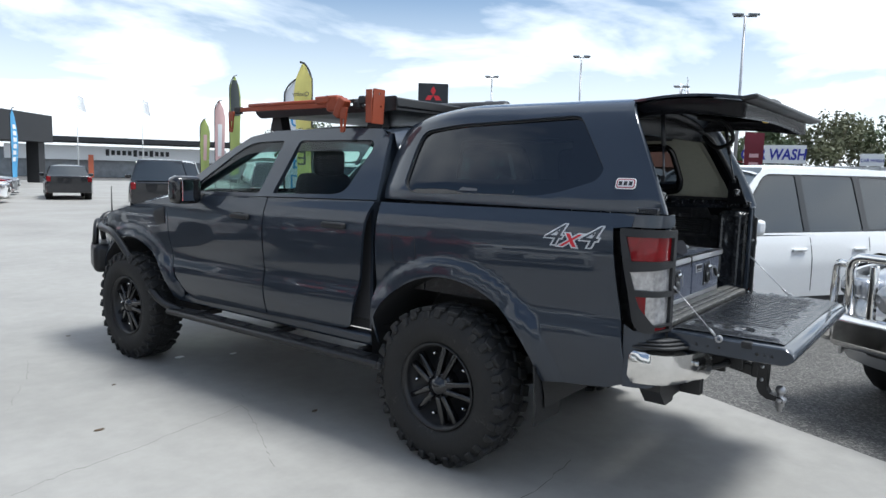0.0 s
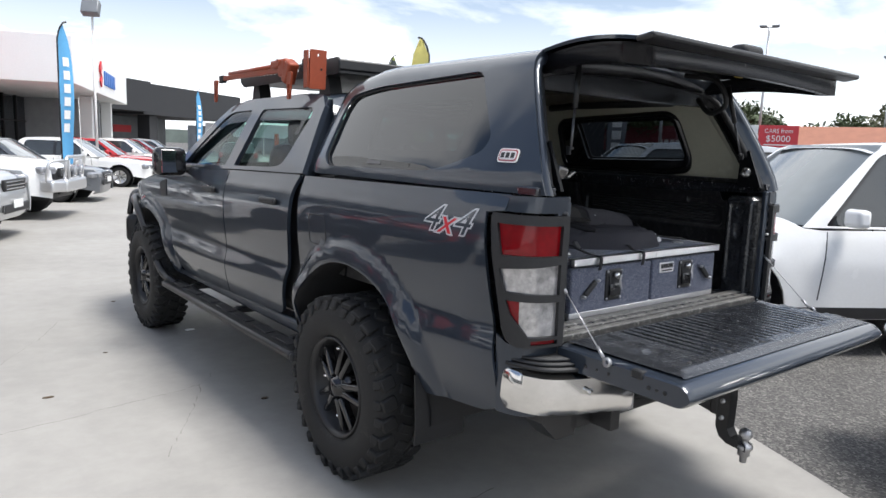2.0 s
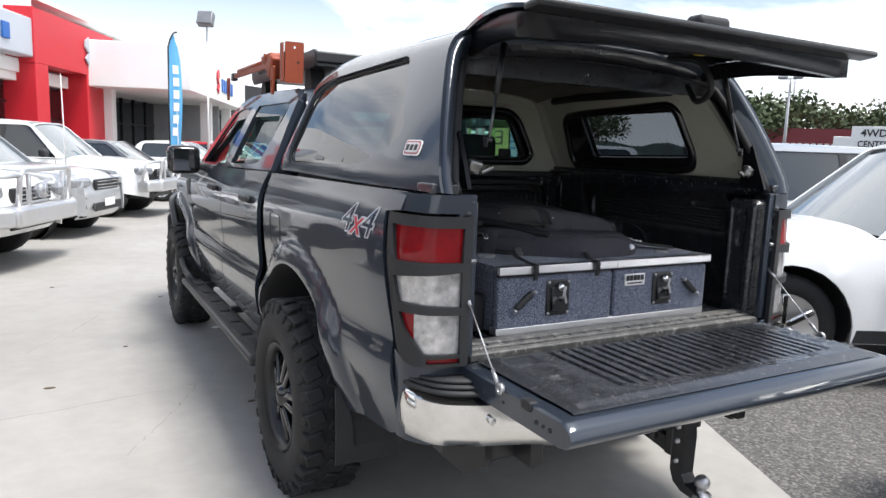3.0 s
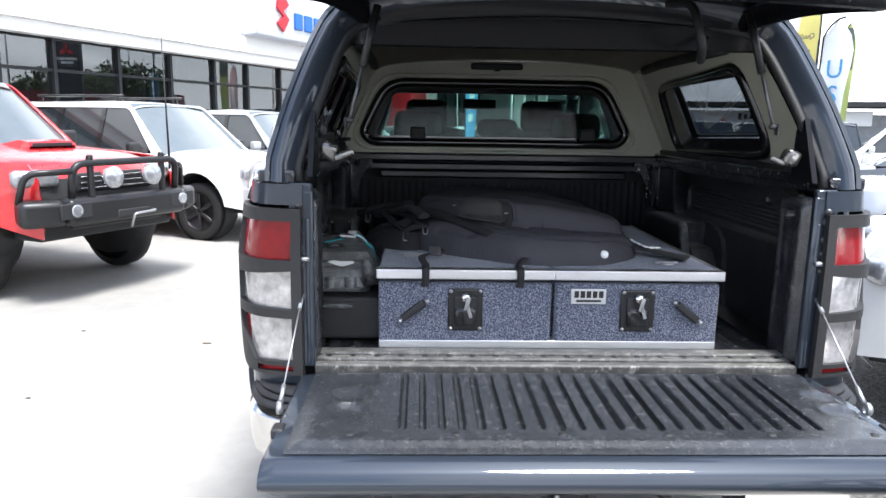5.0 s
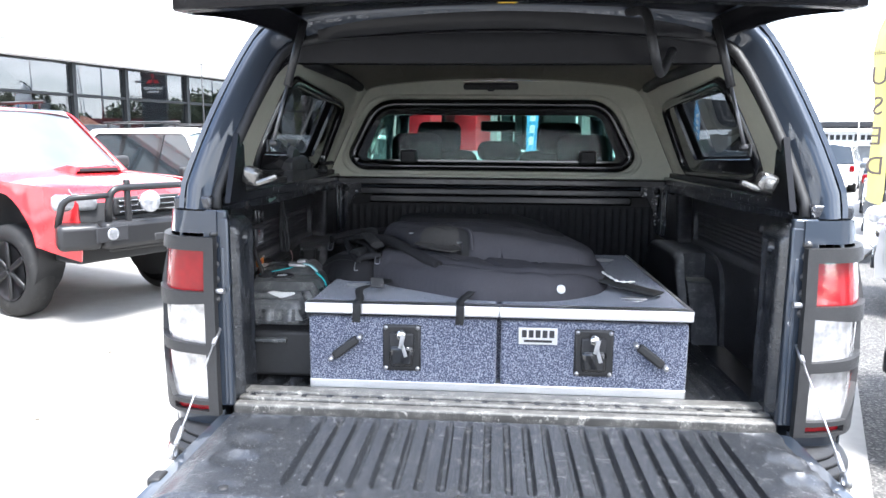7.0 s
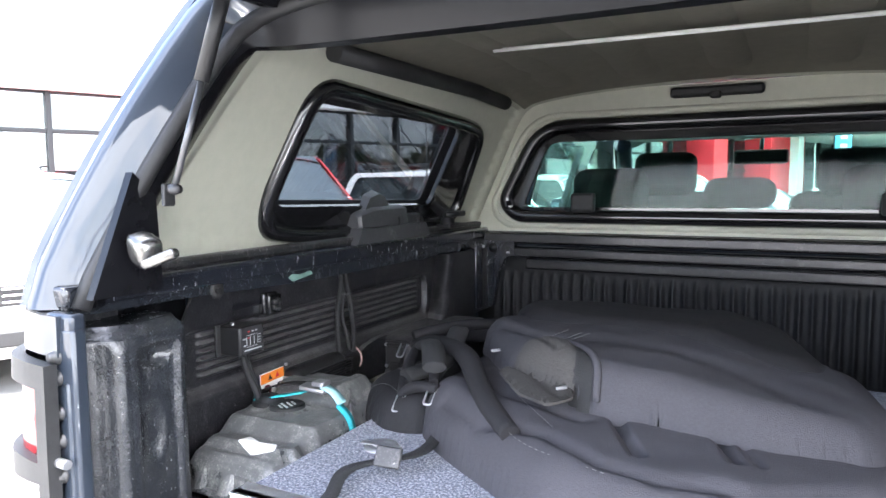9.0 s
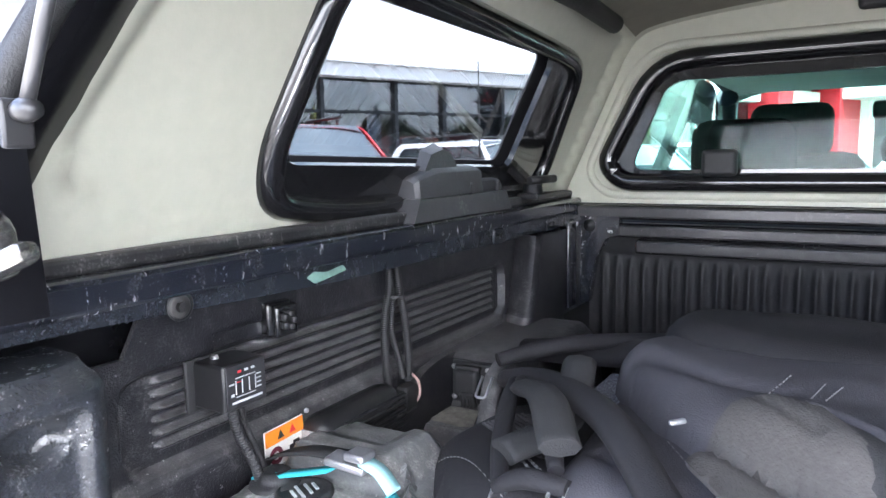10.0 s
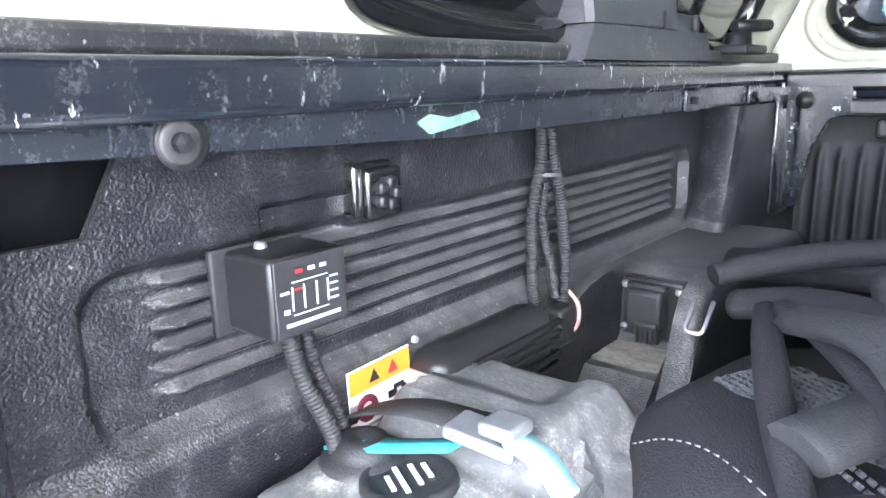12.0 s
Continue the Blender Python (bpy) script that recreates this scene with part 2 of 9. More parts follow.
CLEAR_LENS = pm("clear ribbed lamp lens", (0.42, 0.41, 0.405), 0.14, 0.5, 0.45, 50, 22, coat=0.8, bump=0.16, bump_scale=45)
WHITE_PAINT = pm("white car paint", (0.80, 0.80, 0.79), 0.25, 0, 0.03, 40, 2, coat=0.8)
FABRIC = pm("charcoal seat cover fabric", (0.047, 0.0455, 0.052), 0.78, 0, 0.2, 260, 7, bump=0.45, bump_scale=520, spec=0.25)
FABRIC_BLACK = pm("black seat cover fabric", (0.0165, 0.016, 0.018), 0.78, 0, 0.2, 260, 7, bump=0.45, bump_scale=520, spec=0.25)
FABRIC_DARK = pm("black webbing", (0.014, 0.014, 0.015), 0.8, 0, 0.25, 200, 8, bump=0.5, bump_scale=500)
STITCH = pm("pale stitching thread", (0.13, 0.13, 0.128), 0.8)
WHITE_MATT = pm("white print", (0.78, 0.78, 0.76), 0.5, 0, 0.05, 30, 4)
INK = pm("black print", (0.02, 0.02, 0.022), 0.5, 0, 0.1, 30, 4)
RED_PRINT = pm("red print", (0.55, 0.02, 0.03), 0.45, 0, 0.08, 30, 4)
BLUE_PRINT = pm("blue print", (0.02, 0.12, 0.42), 0.45, 0, 0.08, 30, 4)


def carpet_mat():
    m = bpy.data.materials.new("blue-grey speckled carpet")
    m.use_nodes = True
    nt = m.node_tree
    b = nt.nodes["Principled BSDF"]
    co = nt.nodes.new("ShaderNodeTexCoord").outputs["Object"]
    a = noise_tex(nt, co, 260, 3, 0.62)
    nt.links.new(ramp(nt, a, [(0.38, (0.022, 0.027, 0.050)), (0.50, (0.070, 0.080, 0.125)), (0.61, (0.25, 0.265, 0.31))]), b.inputs["Base Color"])
    b.inputs["Roughness"].default_value = 0.95
    b.inputs["Sheen Weight"].default_value = 0.2
    bp = nt.nodes.new("ShaderNodeBump")
    bp.inputs["Strength"].default_value, bp.inputs["Distance"].default_value = 0.7, 0.003
    nt.links.new(noise_tex(nt, co, 330, 3), bp.inputs["Height"])
    nt.links.new(bp.outputs[0], b.inputs["Normal"])
    return m


CARPET = carpet_mat()

# ---- mesh tools ----
from mathutils import geometry


def part(name, bm, material, parent=None, label=""):
    """Links a bmesh as one mesh object under a thing or a part."""
    me = bpy.data.meshes.new(name)
    bm.normal_update()
    lay = bm.verts.layers.float_vector.get("surface")
    bent = [v[lay].copy() for v in bm.verts] if lay else None
    bm.to_mesh(me)
    bm.free()
    me.materials.append(material)
    if bent:
        # shade sheets by their true surface, so that reflections run clean
        me.attributes.remove(me.attributes["surface"])
        ns = []
        for f in me.polygons:
            for k in f.vertices:
                n = bent[k]
                ns.append(n if n.dot(f.normal) > 0.6 else f.normal.copy())
        me.normals_split_custom_set(ns)
    ob = new(name, me)
    if parent is not None:
        ob.parent = parent
    if label:
        ob["label"] = label
    return ob


def thing(name, label, category, m=None, group="", kind=""):
    ob = new(name)
    ob.empty_display_size = 0.1
    if m is not None:
        ob.matrix_world = m
    return tagged(ob, label, category, group, kind)


def solo(name, bm, material, label, category, m=None, group="", kind=""):
    ob = part(name, bm, material)
    if m is not None:
        ob.matrix_world = m
    return tagged(ob, label, category, group, kind)


def B():
    return bmesh.new()


def smooth_all(bm, angle=35):
    lim = radians(angle)
    for f in bm.faces:
        f.smooth = True
    for e in bm.edges:
        if len(e.link_faces) == 2 and e.calc_face_angle(0) > lim:
            e.smooth = False
    return bm


def box(bm, c, s, bevel=0.0, rot=None, seg=2):
    """A box of size s about c, its edges rounded by bevel."""
    r = bmesh.ops.create_cube(bm, size=1.0)
    vs = r["verts"]
    for v in vs:
        v.co = Vector((v.co.x * s[0], v.co.y * s[1], v.co.z * s[2]))
    if bevel > 0:
        es = list({e for v in vs for e in v.link_edges})
        q = bmesh.ops.bevel(bm, geom=es, offset=bevel, segments=seg, affect="EDGES", profile=0.5)
        vs = list({v for f in q["faces"] for v in f.verts} | {v for v in vs if v.is_valid})
        for f in q["faces"]:
            f.smooth = True
    M = Matrix.Translation(c) @ (rot.to_4x4() if rot is not None else Matrix.Identity(4))
    for v in vs:
        v.co = M @ v.co
    return bm


def tube(bm, pts, r, seg=10, closed=False, caps=True, squash=None):
    """A round bar along pts; r one radius or one for each point."""
    pts = [Vector(p) for p in pts]
    n = len(pts)
    rs = r if isinstance(r, (list, tuple)) else [r] * n
    rings = []
    up = None
    for i, p in enumerate(pts):
        a = pts[(i - 1) % n] if closed or i > 0 else pts[i]
        b = pts[(i + 1) % n] if closed or i < n - 1 else pts[i]
        d = (b - a).normalized()
        if up is None:
            up = Vector((0, 0, 1)) if abs(d.z) < 0.9 else Vector((0, 1, 0))
        s = d.cross(up).normalized()
        up = s.cross(d).normalized()
        ring = []
        for k in range(seg):
            t = 2 * math.pi * k / seg
            q = (math.cos(t) * s * (squash or 1.0) + math.sin(t) * up) * rs[i]
            ring.append(bm.verts.new(p + q))
        rings.append(ring)
    for i in range(n if closed else n - 1):
        A, C = rings[i], rings[(i + 1) % n]
        for k in range(seg):
            f = bm.faces.new((A[k], A[(k + 1) % seg], C[(k + 1) % seg], C[k]))
            f.smooth = True
    if caps and not closed:
        bm.faces.new(rings[0][::-1])
        bm.faces.new(rings[-1])
    return bm


def bend(pts, r, n=5):
    """Rounds the inner corners of an open line of points."""
    pts = [Vector(p) for p in pts]
    out = [pts[0]]
    for a, b, c in zip(pts, pts[1:], pts[2:]):
        u, w = (a - b), (c - b)
        k = min(r, u.length * 0.48, w.length * 0.48)
        p, q = b + u.normalized() * k, b + w.normalized() * k
        for i in range(n + 1):
            t = i / n
            out.append(p * (1 - t) ** 2 + b * 2 * t * (1 - t) + q * t * t)
    out.append(pts[-1])
    return out


def spline(pts, n=6):
    """A smooth line through pts."""
    P = [Vector(p) for p in pts]
    P = [P[0] * 2 - P[1]] + P + [P[-1] * 2 - P[-2]]
    out = []
    for i in range(1, len(P) - 2):
        for k in range(n):
            t = k / n
            out.append(0.5 * (2 * P[i] + (P[i + 1] - P[i - 1]) * t + (2 * P[i - 1] - 5 * P[i] + 4 * P[i + 1] - P[i + 2]) * t * t + (3 * P[i] - P[i - 1] - 3 * P[i + 1] + P[i + 2]) * t ** 3))
    out.append(P[-2])
    return out


def lathe(bm, prof, seg=32, axis="x", at=(0, 0, 0), smooth=True):
    """A turned shape: prof rows (along, radius)."""
    at = Vector(at)
    rings = []
    for h, r in prof:
        ring = []
        for k in range(seg):
            t = 2 * math.pi * k / seg
            c, s = r * math.cos(t), r * math.sin(t)
            v = {"x": (h, c, s), "y": (s, h, c), "z": (c, s, h)}[axis]
            ring.append(bm.verts.new(at + Vector(v)))
        rings.append(ring)
    for A, C in zip(rings, rings[1:]):
        for k in range(seg):
            f = bm.faces.new((A[k], A[(k + 1) % seg], C[(k + 1) % seg], C[k]))
            f.smooth = smooth
    return bm


def rpoly(pts, r, n=5):
    """A closed 2D outline with rounded corners; r one radius or one a corner."""
    out = []
    m = len(pts)
    for i in range(m):
        a, b, c = Vector(pts[i - 1]), Vector(pts[i]), Vector(pts[(i + 1) % m])
        k = r[i] if isinstance(r, (list, tuple)) else r
        if k <= 0:
            out.append(tuple(b)); continue
        u, w = a - b, c - b
        k = min(k, u.length * 0.49, w.length * 0.49)
        p, q = b + u.normalized() * k, b + w.normalized() * k
        for j in range(n + 1):
            t = j / n
            out.append(tuple(p * (1 - t) ** 2 + b * 2 * t * (1 - t) + q * t * t))
    return out


def inside(p, poly):
    x, y = p[0], p[1]
    hit = False
    for i in range(len(poly)):
        (x1, y1), (x2, y2) = poly[i - 1], poly[i]
        if (y1 > y) != (y2 > y) and x < (x2 - x1) * (y - y1) / (y2 - y1) + x1:
            hit = not hit
    return hit


def fine(poly, step):
    out = []
    for i in range(len(poly)):
        a, b = Vector(poly[i]), Vector(poly[(i + 1) % len(poly)])
        n = max(1, int(math.ceil((b - a).length / step)))
        out += [tuple(a.lerp(b, k / n)) for k in range(n)]
    return out


def panel(bm, outline, fn, holes=(), step=0.05, thick=0.004, flip=False):
    """A sheet with the given 2D outline and holes, laid on the surface fn(u, v), with thickness inwards."""
    loops = [fine(outline, step)] + [fine(h, step) for h in holes]
    vs, es = [], []
    for lp in loops:
        k = len(vs)
        vs += [Vector(p) for p in lp]
        es += [(k + i, k + (i + 1) % len(lp)) for i in range(len(lp))]
    cells = collections.defaultdict(list)
    for v in vs:
        cells[(int(v.x // step), int(v.y // step))].append(v)

    def clear(p):
        i, j = int(p[0] // step), int(p[1] // step)
        for a in (-1, 0, 1):
            for b in (-1, 0, 1):
                for v in cells.get((i + a, j + b), ()):
                    if (p[0] - v.x) ** 2 + (p[1] - v.y) ** 2 < (0.45 * step) ** 2:
                        return False
        return True
    us, ws = [p[0] for p in outline], [p[1] for p in outline]
    nu, nw = int((max(us) - min(us)) / step), int((max(ws) - min(ws)) / step)
    for i in range(1, nu + 1):
        for j in range(1, nw + 1):
            p = (min(us) + (i + 0.5 * (j % 2) - 0.25) * step, min(ws) + j * step)
            if inside(p, outline) and not any(inside(p, h) for h in holes):
                if clear(p):
                    vs.append(Vector(p))
    V, _, F, *_ = geometry.delaunay_2d_cdt(vs, es, [], 0, 1e-6)
    front = [fn(v[0], v[1]) for v in V]
    e = 1e-3
    top, low = [], []
    lay = bm.verts.layers.float_vector.get("surface") or bm.verts.layers.float_vector.new("surface")
    sgn = -1 if flip else 1
    for v, p in zip(V, front):
        n = (fn(v[0] + e, v[1]) - fn(v[0] - e, v[1])).cross(fn(v[0], v[1] + e) - fn(v[0], v[1] - e)) * sgn
        n = n.normalized() if n.length > 1e-12 else Vector((0, 0, 1))
        top.append(bm.verts.new(p))
        top[-1][lay] = n
        low.append(bm.verts.new(p - n * thick) if thick else None)
        if thick:
            low[-1][lay] = -n
    edges = {}
    for f in F:
        for k in range(0, 1):
            c = sum((Vector(V[i]) for i in f), Vector((0, 0))) / len(f)
        if not inside(c, outline) or any(inside(c, h) for h in holes):
            continue
        f = list(f)
        a, b, d = (Vector(V[i]) for i in f[:3])
        ccw = (b - a).cross(d - a) > 0
        if ccw == flip:
            f.reverse()
        try:
            g = bm.faces.new([top[i] for i in f])
        except ValueError:
            continue
        g.smooth = True
        if thick:
            bm.faces.new([low[i] for i in reversed(f)]).smooth = True
        for i in range(len(f)):
            k = (f[i], f[(i + 1) % len(f)])
            edges[k] = edges.get(k, 0) + 1
    if thick:
        for (i, j) in edges:
            if (j, i) not in edges:
                try:
                    bm.faces.new((top[j], top[i], low[i], low[j]))
                except ValueError:
                    pass
        bm.edges.ensure_lookup_table()
        for ed in bm.edges:
            if len(ed.link_faces) == 2 and ed.calc_face_angle(0) > 0.9:
                ed.smooth = False
    loose = [v for v in bm.verts if not v.link_faces]
    bmesh.ops.delete(bm, geom=loose, context="VERTS")
    return bm


def prism(bm, outline, fn0, fn1, smooth=False):
    """A solid between two copies of a 2D outline."""
    a = [bm.verts.new(fn0(*p)) for p in outline]
    b = [bm.verts.new(fn1(*p)) for p in outline]
    n = len(a)
    for i in range(n):
        f = bm.faces.new((a[i], a[(i + 1) % n], b[(i + 1) % n], b[i]))
        f.smooth = smooth
    bm.faces.new(a[::-1])
    bm.faces.new(b)
    bmesh.ops.recalc_face_normals(bm, faces=bm.faces[:])
    return bm


def loft(bm, rings, closed=True, caps=True, smooth=True):
    R = [[bm.verts.new(p) for p in ring] for ring in rings]
    for A, C in zip(R, R[1:]):
        n = len(A)
        for k in range(n if closed else n - 1):
            f = bm.faces.new((A[k], A[(k + 1) % n], C[(k + 1) % n], C[k]))
            f.smooth = smooth
    if caps and closed:
        bm.faces.new(R[0][::-1])
        bm.faces.new(R[-1])
    bmesh.ops.recalc_face_normals(bm, faces=bm.faces[:])
    return bm


def words(text, size, depth, material, m, parent=None, name="lettering", align="CENTER", squeeze=1.0, shear=0.0, bold=0.0):
    """Raised lettering in the built-in font, turned into a mesh; lies in its own xy plane."""
    cu = bpy.data.curves.new(name, "FONT")
    cu.body, cu.size, cu.extrude, cu.align_x, cu.align_y, cu.shear, cu.offset = text, size, depth, align, "CENTER", shear, bold
    cu.resolution_u = 3
    tmp = bpy.data.objects.new(name, cu)
    scene.collection.objects.link(tmp)
    me = bpy.data.meshes.new_from_object(tmp.evaluated_get(bpy.context.evaluated_depsgraph_get()))
    bpy.data.objects.remove(tmp)
    bpy.data.curves.remove(cu)
    me.transform(m @ Matrix.Diagonal((squeeze, 1, 1, 1)))
    me.materials.clear()
    me.materials.append(material)
    ob = new(name, me)
    if parent is not None:
        ob.parent = parent
    return ob


def axes(o, x, y):
    """A pose at o with local x and y along the given ways."""
    x = Vector(x).normalized(); z = x.cross(Vector(y)).normalized(); y = z.cross(x)
    m = Matrix((x, y, z)).transposed().to_4x4()
    m.translation = o
    return m


def edge_dist(p, poly):
    best = 9.0
    v = Vector(p)
    for i in range(len(poly)):
        a, b = Vector(poly[i - 1]), Vector(poly[i])
        d = b - a
        t = max(0, min(1, (v - a).dot(d) / max(d.length_squared, 1e-9)))
        best = min(best, (v - a - d * t).length)
    return best

# ---- the pickup: local x to its right from its centre line, y ahead from the rear axle, z up ----
TX, TZ = 0.05, 0.03
truck = thing("pickup_truck", "dark grey-blue lifted dual-cab pickup with canopy, tailgate and rear hatch open", "car", pose(TX, 0, TZ))
AXLE_R, AXLE_F, TYRE_R, HUB_Z = 0.085, 3.33, 0.44, 0.41
ARCH = {AXLE_R: 0.598, AXLE_F: 0.570}

_z = np.linspace(0.3, 1.6, 261)
_w = np.interp(_z, [0.3, 0.5, 0.60, 0.70, 0.76, 0.80, 0.835, 0.87, 0.90, 0.98, 1.08, 1.18, 1.25, 1.31, 1.36, 1.42, 1.6],
               [0.80, 0.858, 0.888, 0.913, 0.921, 0.919, 0.911, 0.903, 0.904, 0.914, 0.924, 0.926, 0.919, 0.903, 0.883, 0.866, 0.80])
for _k in (9, 7):
    _w = np.convolve(np.pad(_w, _k // 2, "edge"), np.ones(_k) / _k, "valid")


def hw(y, z):
    """Half width of the lower body."""
    w = float(np.interp(z - 0.025 + 0.022 * max(-1.0, min(1.6, y)), _z, _w))
    for a, r in ARCH.items():
        # flared lip round the wheel, with a firm edge where it meets the side
        d = math.hypot(y - a, z - HUB_Z) - r
        k = max(0.0, min(1.0, (0.118 - d) / 0.065))
        lift = min(1, max(0, (z - 0.35) / 0.3))
        w += (0.025 * k * k * (3 - 2 * k) + 0.014 * math.exp(-(d / 0.05) ** 2)) * lift
    if y > 3.50:
        w -= 0.22 * ((y - 3.50) / 0.75) ** 2
    if y < -0.72:
        w -= 0.035 * ((-0.72 - y) / 0.33) ** 2
    return w


def side(sx):
    return lambda y, z: Vector((sx * hw(y, z), y, z))


def cab_hw(y, z):
    """Half width of the cab above the window line."""
    t = max(0.0, (z - 1.36) / 0.44)
    w = 0.874 - 0.185 * t - 0.03 * max(0, t - 0.75)
    if y > 2.0:
        w -= 0.04 * (y - 2.0)
    return w


def cab(sx, off=0.0):
    return lambda y, z: Vector((sx * (cab_hw(y, z) + off), y, z))


def arc(cy, cz, r, a0, a1, n=16):
    return [(cy + r * math.cos(radians(a0 + (a1 - a0) * i / n)), cz + r * math.sin(radians(a0 + (a1 - a0) * i / n))) for i in range(n + 1)]


SIDES = ((-1, True), (1, False))

# plan curve round the rear corner: from the side to the tailgate opening
_corner = spline([(0.925, -0.80), (0.912, -0.90), (0.893, -0.97), (0.850, -1.025), (0.79, -1.045), (0.725, -1.052)], 8)
_cl = [0.0]
for a, b in zip(_corner, _corner[1:]):
    _cl.append(_cl[-1] + (b - a).length)


def corner(sx, off=0.0):
    def f(s, z):
        k = s * _cl[-1]
        x = float(np.interp(k, _cl, [p[0] for p in _corner])); y = float(np.interp(k, _cl, [p[1] for p in _corner]))
        taper = -0.03 * max(0, (1.0 - z)) * 2 + (-0.045 * max(0, z - 1.2) / 0.2)
        kx = off * (1 - s); ky = off * s
        return Vector((sx * (x + kx + taper * (1 - s * 0.9)), y - ky, z))
    return f


for sx, fl in SIDES:
    # bed side with wheel arch; the lamp cut at its rear
    o = [(0.615, 0.555), (0.603, 0.555)] + arc(AXLE_R, HUB_Z, ARCH[AXLE_R], 31, 163, 28) + [(-0.50, 0.548), (-0.66, 0.560), (-0.84, 0.580), (-0.915, 0.61), (-0.925, 0.74), (-0.905, 0.90), (-0.885, 1.04), (-0.845, 1.335), (-0.93, 1.345), (-0.935, 1.402), (0.615, 1.385)]
    part("bed_side", panel(B(), o, side(sx), step=0.030, thick=0.012, flip=not fl), PAINT, truck)
    # inner lip of the arch
    bm = B()
    rings = []
    for (y, z) in arc(AXLE_R, HUB_Z, ARCH[AXLE_R] - 0.002, -2, 182, 26):
        w = hw(y, max(z, 0.5))
        yi = AXLE_R + (y - AXLE_R) * 0.985
        rings.append([Vector((sx * (w + 0.006), y, z)), Vector((sx * (w - 0.02), yi, HUB_Z + (z - HUB_Z) * 0.985)), Vector((sx * (w - 0.55), yi, HUB_Z + (z - HUB_Z) * 0.985))])
    loft(bm, rings, closed=False)
    part("arch_lining", bm, BLACK, truck)
    # rear corner above and below the lamp
    part("corner_panel", panel(B(), [(0.0, 1.345), (0.0, 1.402), (1.0, 1.402), (1.0, 1.345)], lambda s, z, c=corner(sx): c(s, z), step=0.045, thick=0.01, flip=fl), PAINT, truck)
    part("corner_panel", panel(B(), [(0.335, 0.605), (0.33, 0.90), (0.45, 0.872), (1.0, 0.87), (1.0, 0.60)], lambda s, z, c=corner(sx, -0.010): c(s, z), step=0.045, thick=0.01, flip=fl), PAINT, truck)
    # doors
    o = rpoly([(0.70, 1.30), (0.745, 0.90), (0.84, 0.60), (1.640, 0.575), (1.640, 1.365), (0.655, 1.385)], [0.05, 0.2, 0.06, 0.02, 0, 0.02])
    part("rear_door", panel(B(), o, side(sx), step=0.030, thick=0.02, flip=not fl), PAINT, truck)
    o = rpoly([(1.652, 0.575), (2.55, 0.56), (2.72, 0.72), (2.785, 1.0), (2.80, 1.325), (2.60, 1.345), (1.652, 1.365)], [0.02, 0.1, 0.1, 0.1, 0.05, 0.1, 0])
    part("front_door", panel(B(), o, side(sx), step=0.030, thick=0.02, flip=not fl), PAINT, truck)
    # front wing
    o = [(2.81, 1.02), (2.74, 0.72), (2.64, 0.60), (2.68, 0.52)] + arc(AXLE_F, HUB_Z, ARCH[AXLE_F], 165, 12, 26) + [(3.98, 0.60), (4.05, 0.90), (3.98, 1.08), (3.70, 1.16), (3.3, 1.24), (2.86, 1.32), (2.812, 1.325)]
    part("front_wing", panel(B(), o, side(sx), step=0.030, thick=0.012, flip=not fl), PAINT, truck)
    bm = B()
    rings = []
    for (y, z) in arc(AXLE_F, HUB_Z, ARCH[AXLE_F] - 0.002, -2, 182, 26):
        w = hw(y, max(z, 0.5))
        rings.append([Vector((sx * (w + 0.006), y, z)), Vector((sx * (w - 0.02), AXLE_F + (y - AXLE_F) * 0.985, HUB_Z + (z - HUB_Z) * 0.985)), Vector((sx * (w - 0.55), AXLE_F + (y - AXLE_F) * 0.985, HUB_Z + (z - HUB_Z) * 0.985))])
    loft(bm, rings, closed=False)
    part("arch_lining", bm, BLACK, truck)
    # door frames with the window openings, pillars and roof rail
    o = [(0.655, 1.386), (1.646, 1.366), (2.80, 1.327), (2.62, 1.46), (2.30, 1.65), (2.05, 1.775), (1.80, 1.815), (1.2, 1.825), (0.78, 1.815), (0.70, 1.75)]
    fw = rpoly([(1.745, 1.385), (2.60, 1.365), (2.49, 1.45), (2.10, 1.69), (1.97, 1.735), (1.655, 1.745)], [0.03, 0.03, 0.05, 0.12, 0.1, 0.03])
    rw = rpoly([(0.93, 1.43), (1.02, 1.405), (1.605, 1.388), (1.50, 1.745), (0.83, 1.745), (0.80, 1.70)], [0.06, 0.05, 0.02, 0.03, 0.05, 0.04])
    part("cab_side_frame", panel(B(), o, cab(sx), [fw, rw], step=0.06, thick=0.03, flip=not fl), PAINT, truck)
    for w, nm in ((fw, "front_side_window"), (rw, "rear_side_window")):
        g = part(nm, panel(B(), w, cab(sx, -0.008), step=0.08, thick=0, flip=not fl), GLASS_CLEAR, truck)
    bp = [(1.60, 1.39), (1.745, 1.385), (1.660, 1.745), (1.50, 1.745)]
    part("pillar_cover", panel(B(), bp, cab(sx, 0.003), step=0.08, thick=0.004, flip=not fl), BLACK_SATIN, truck)
    # weather shields over the side windows
    ws = rpoly([(1.675, 1.685), (2.03, 1.665), (2.52, 1.425), (2.56, 1.44), (2.10, 1.715), (1.97, 1.768), (1.66, 1.775)], [0.02, 0.1, 0.02, 0.02, 0.12, 0.1, 0.01])
    part("weather_shield", panel(B(), ws, cab(sx, 0.022), step=0.06, thick=0.003, flip=not fl), GLASS_SMOKE, truck)
    ws = rpoly([(0.90, 1.60), (0.935, 1.60), (0.90, 1.685), (1.50, 1.685), (1.49, 1.775), (0.82, 1.775)], [0.01, 0.01, 0.05, 0.01, 0.01, 0.06])
    part("weather_shield", panel(B(), ws, cab(sx, 0.022), step=0.06, thick=0.003, flip=not fl), GLASS_SMOKE, truck)
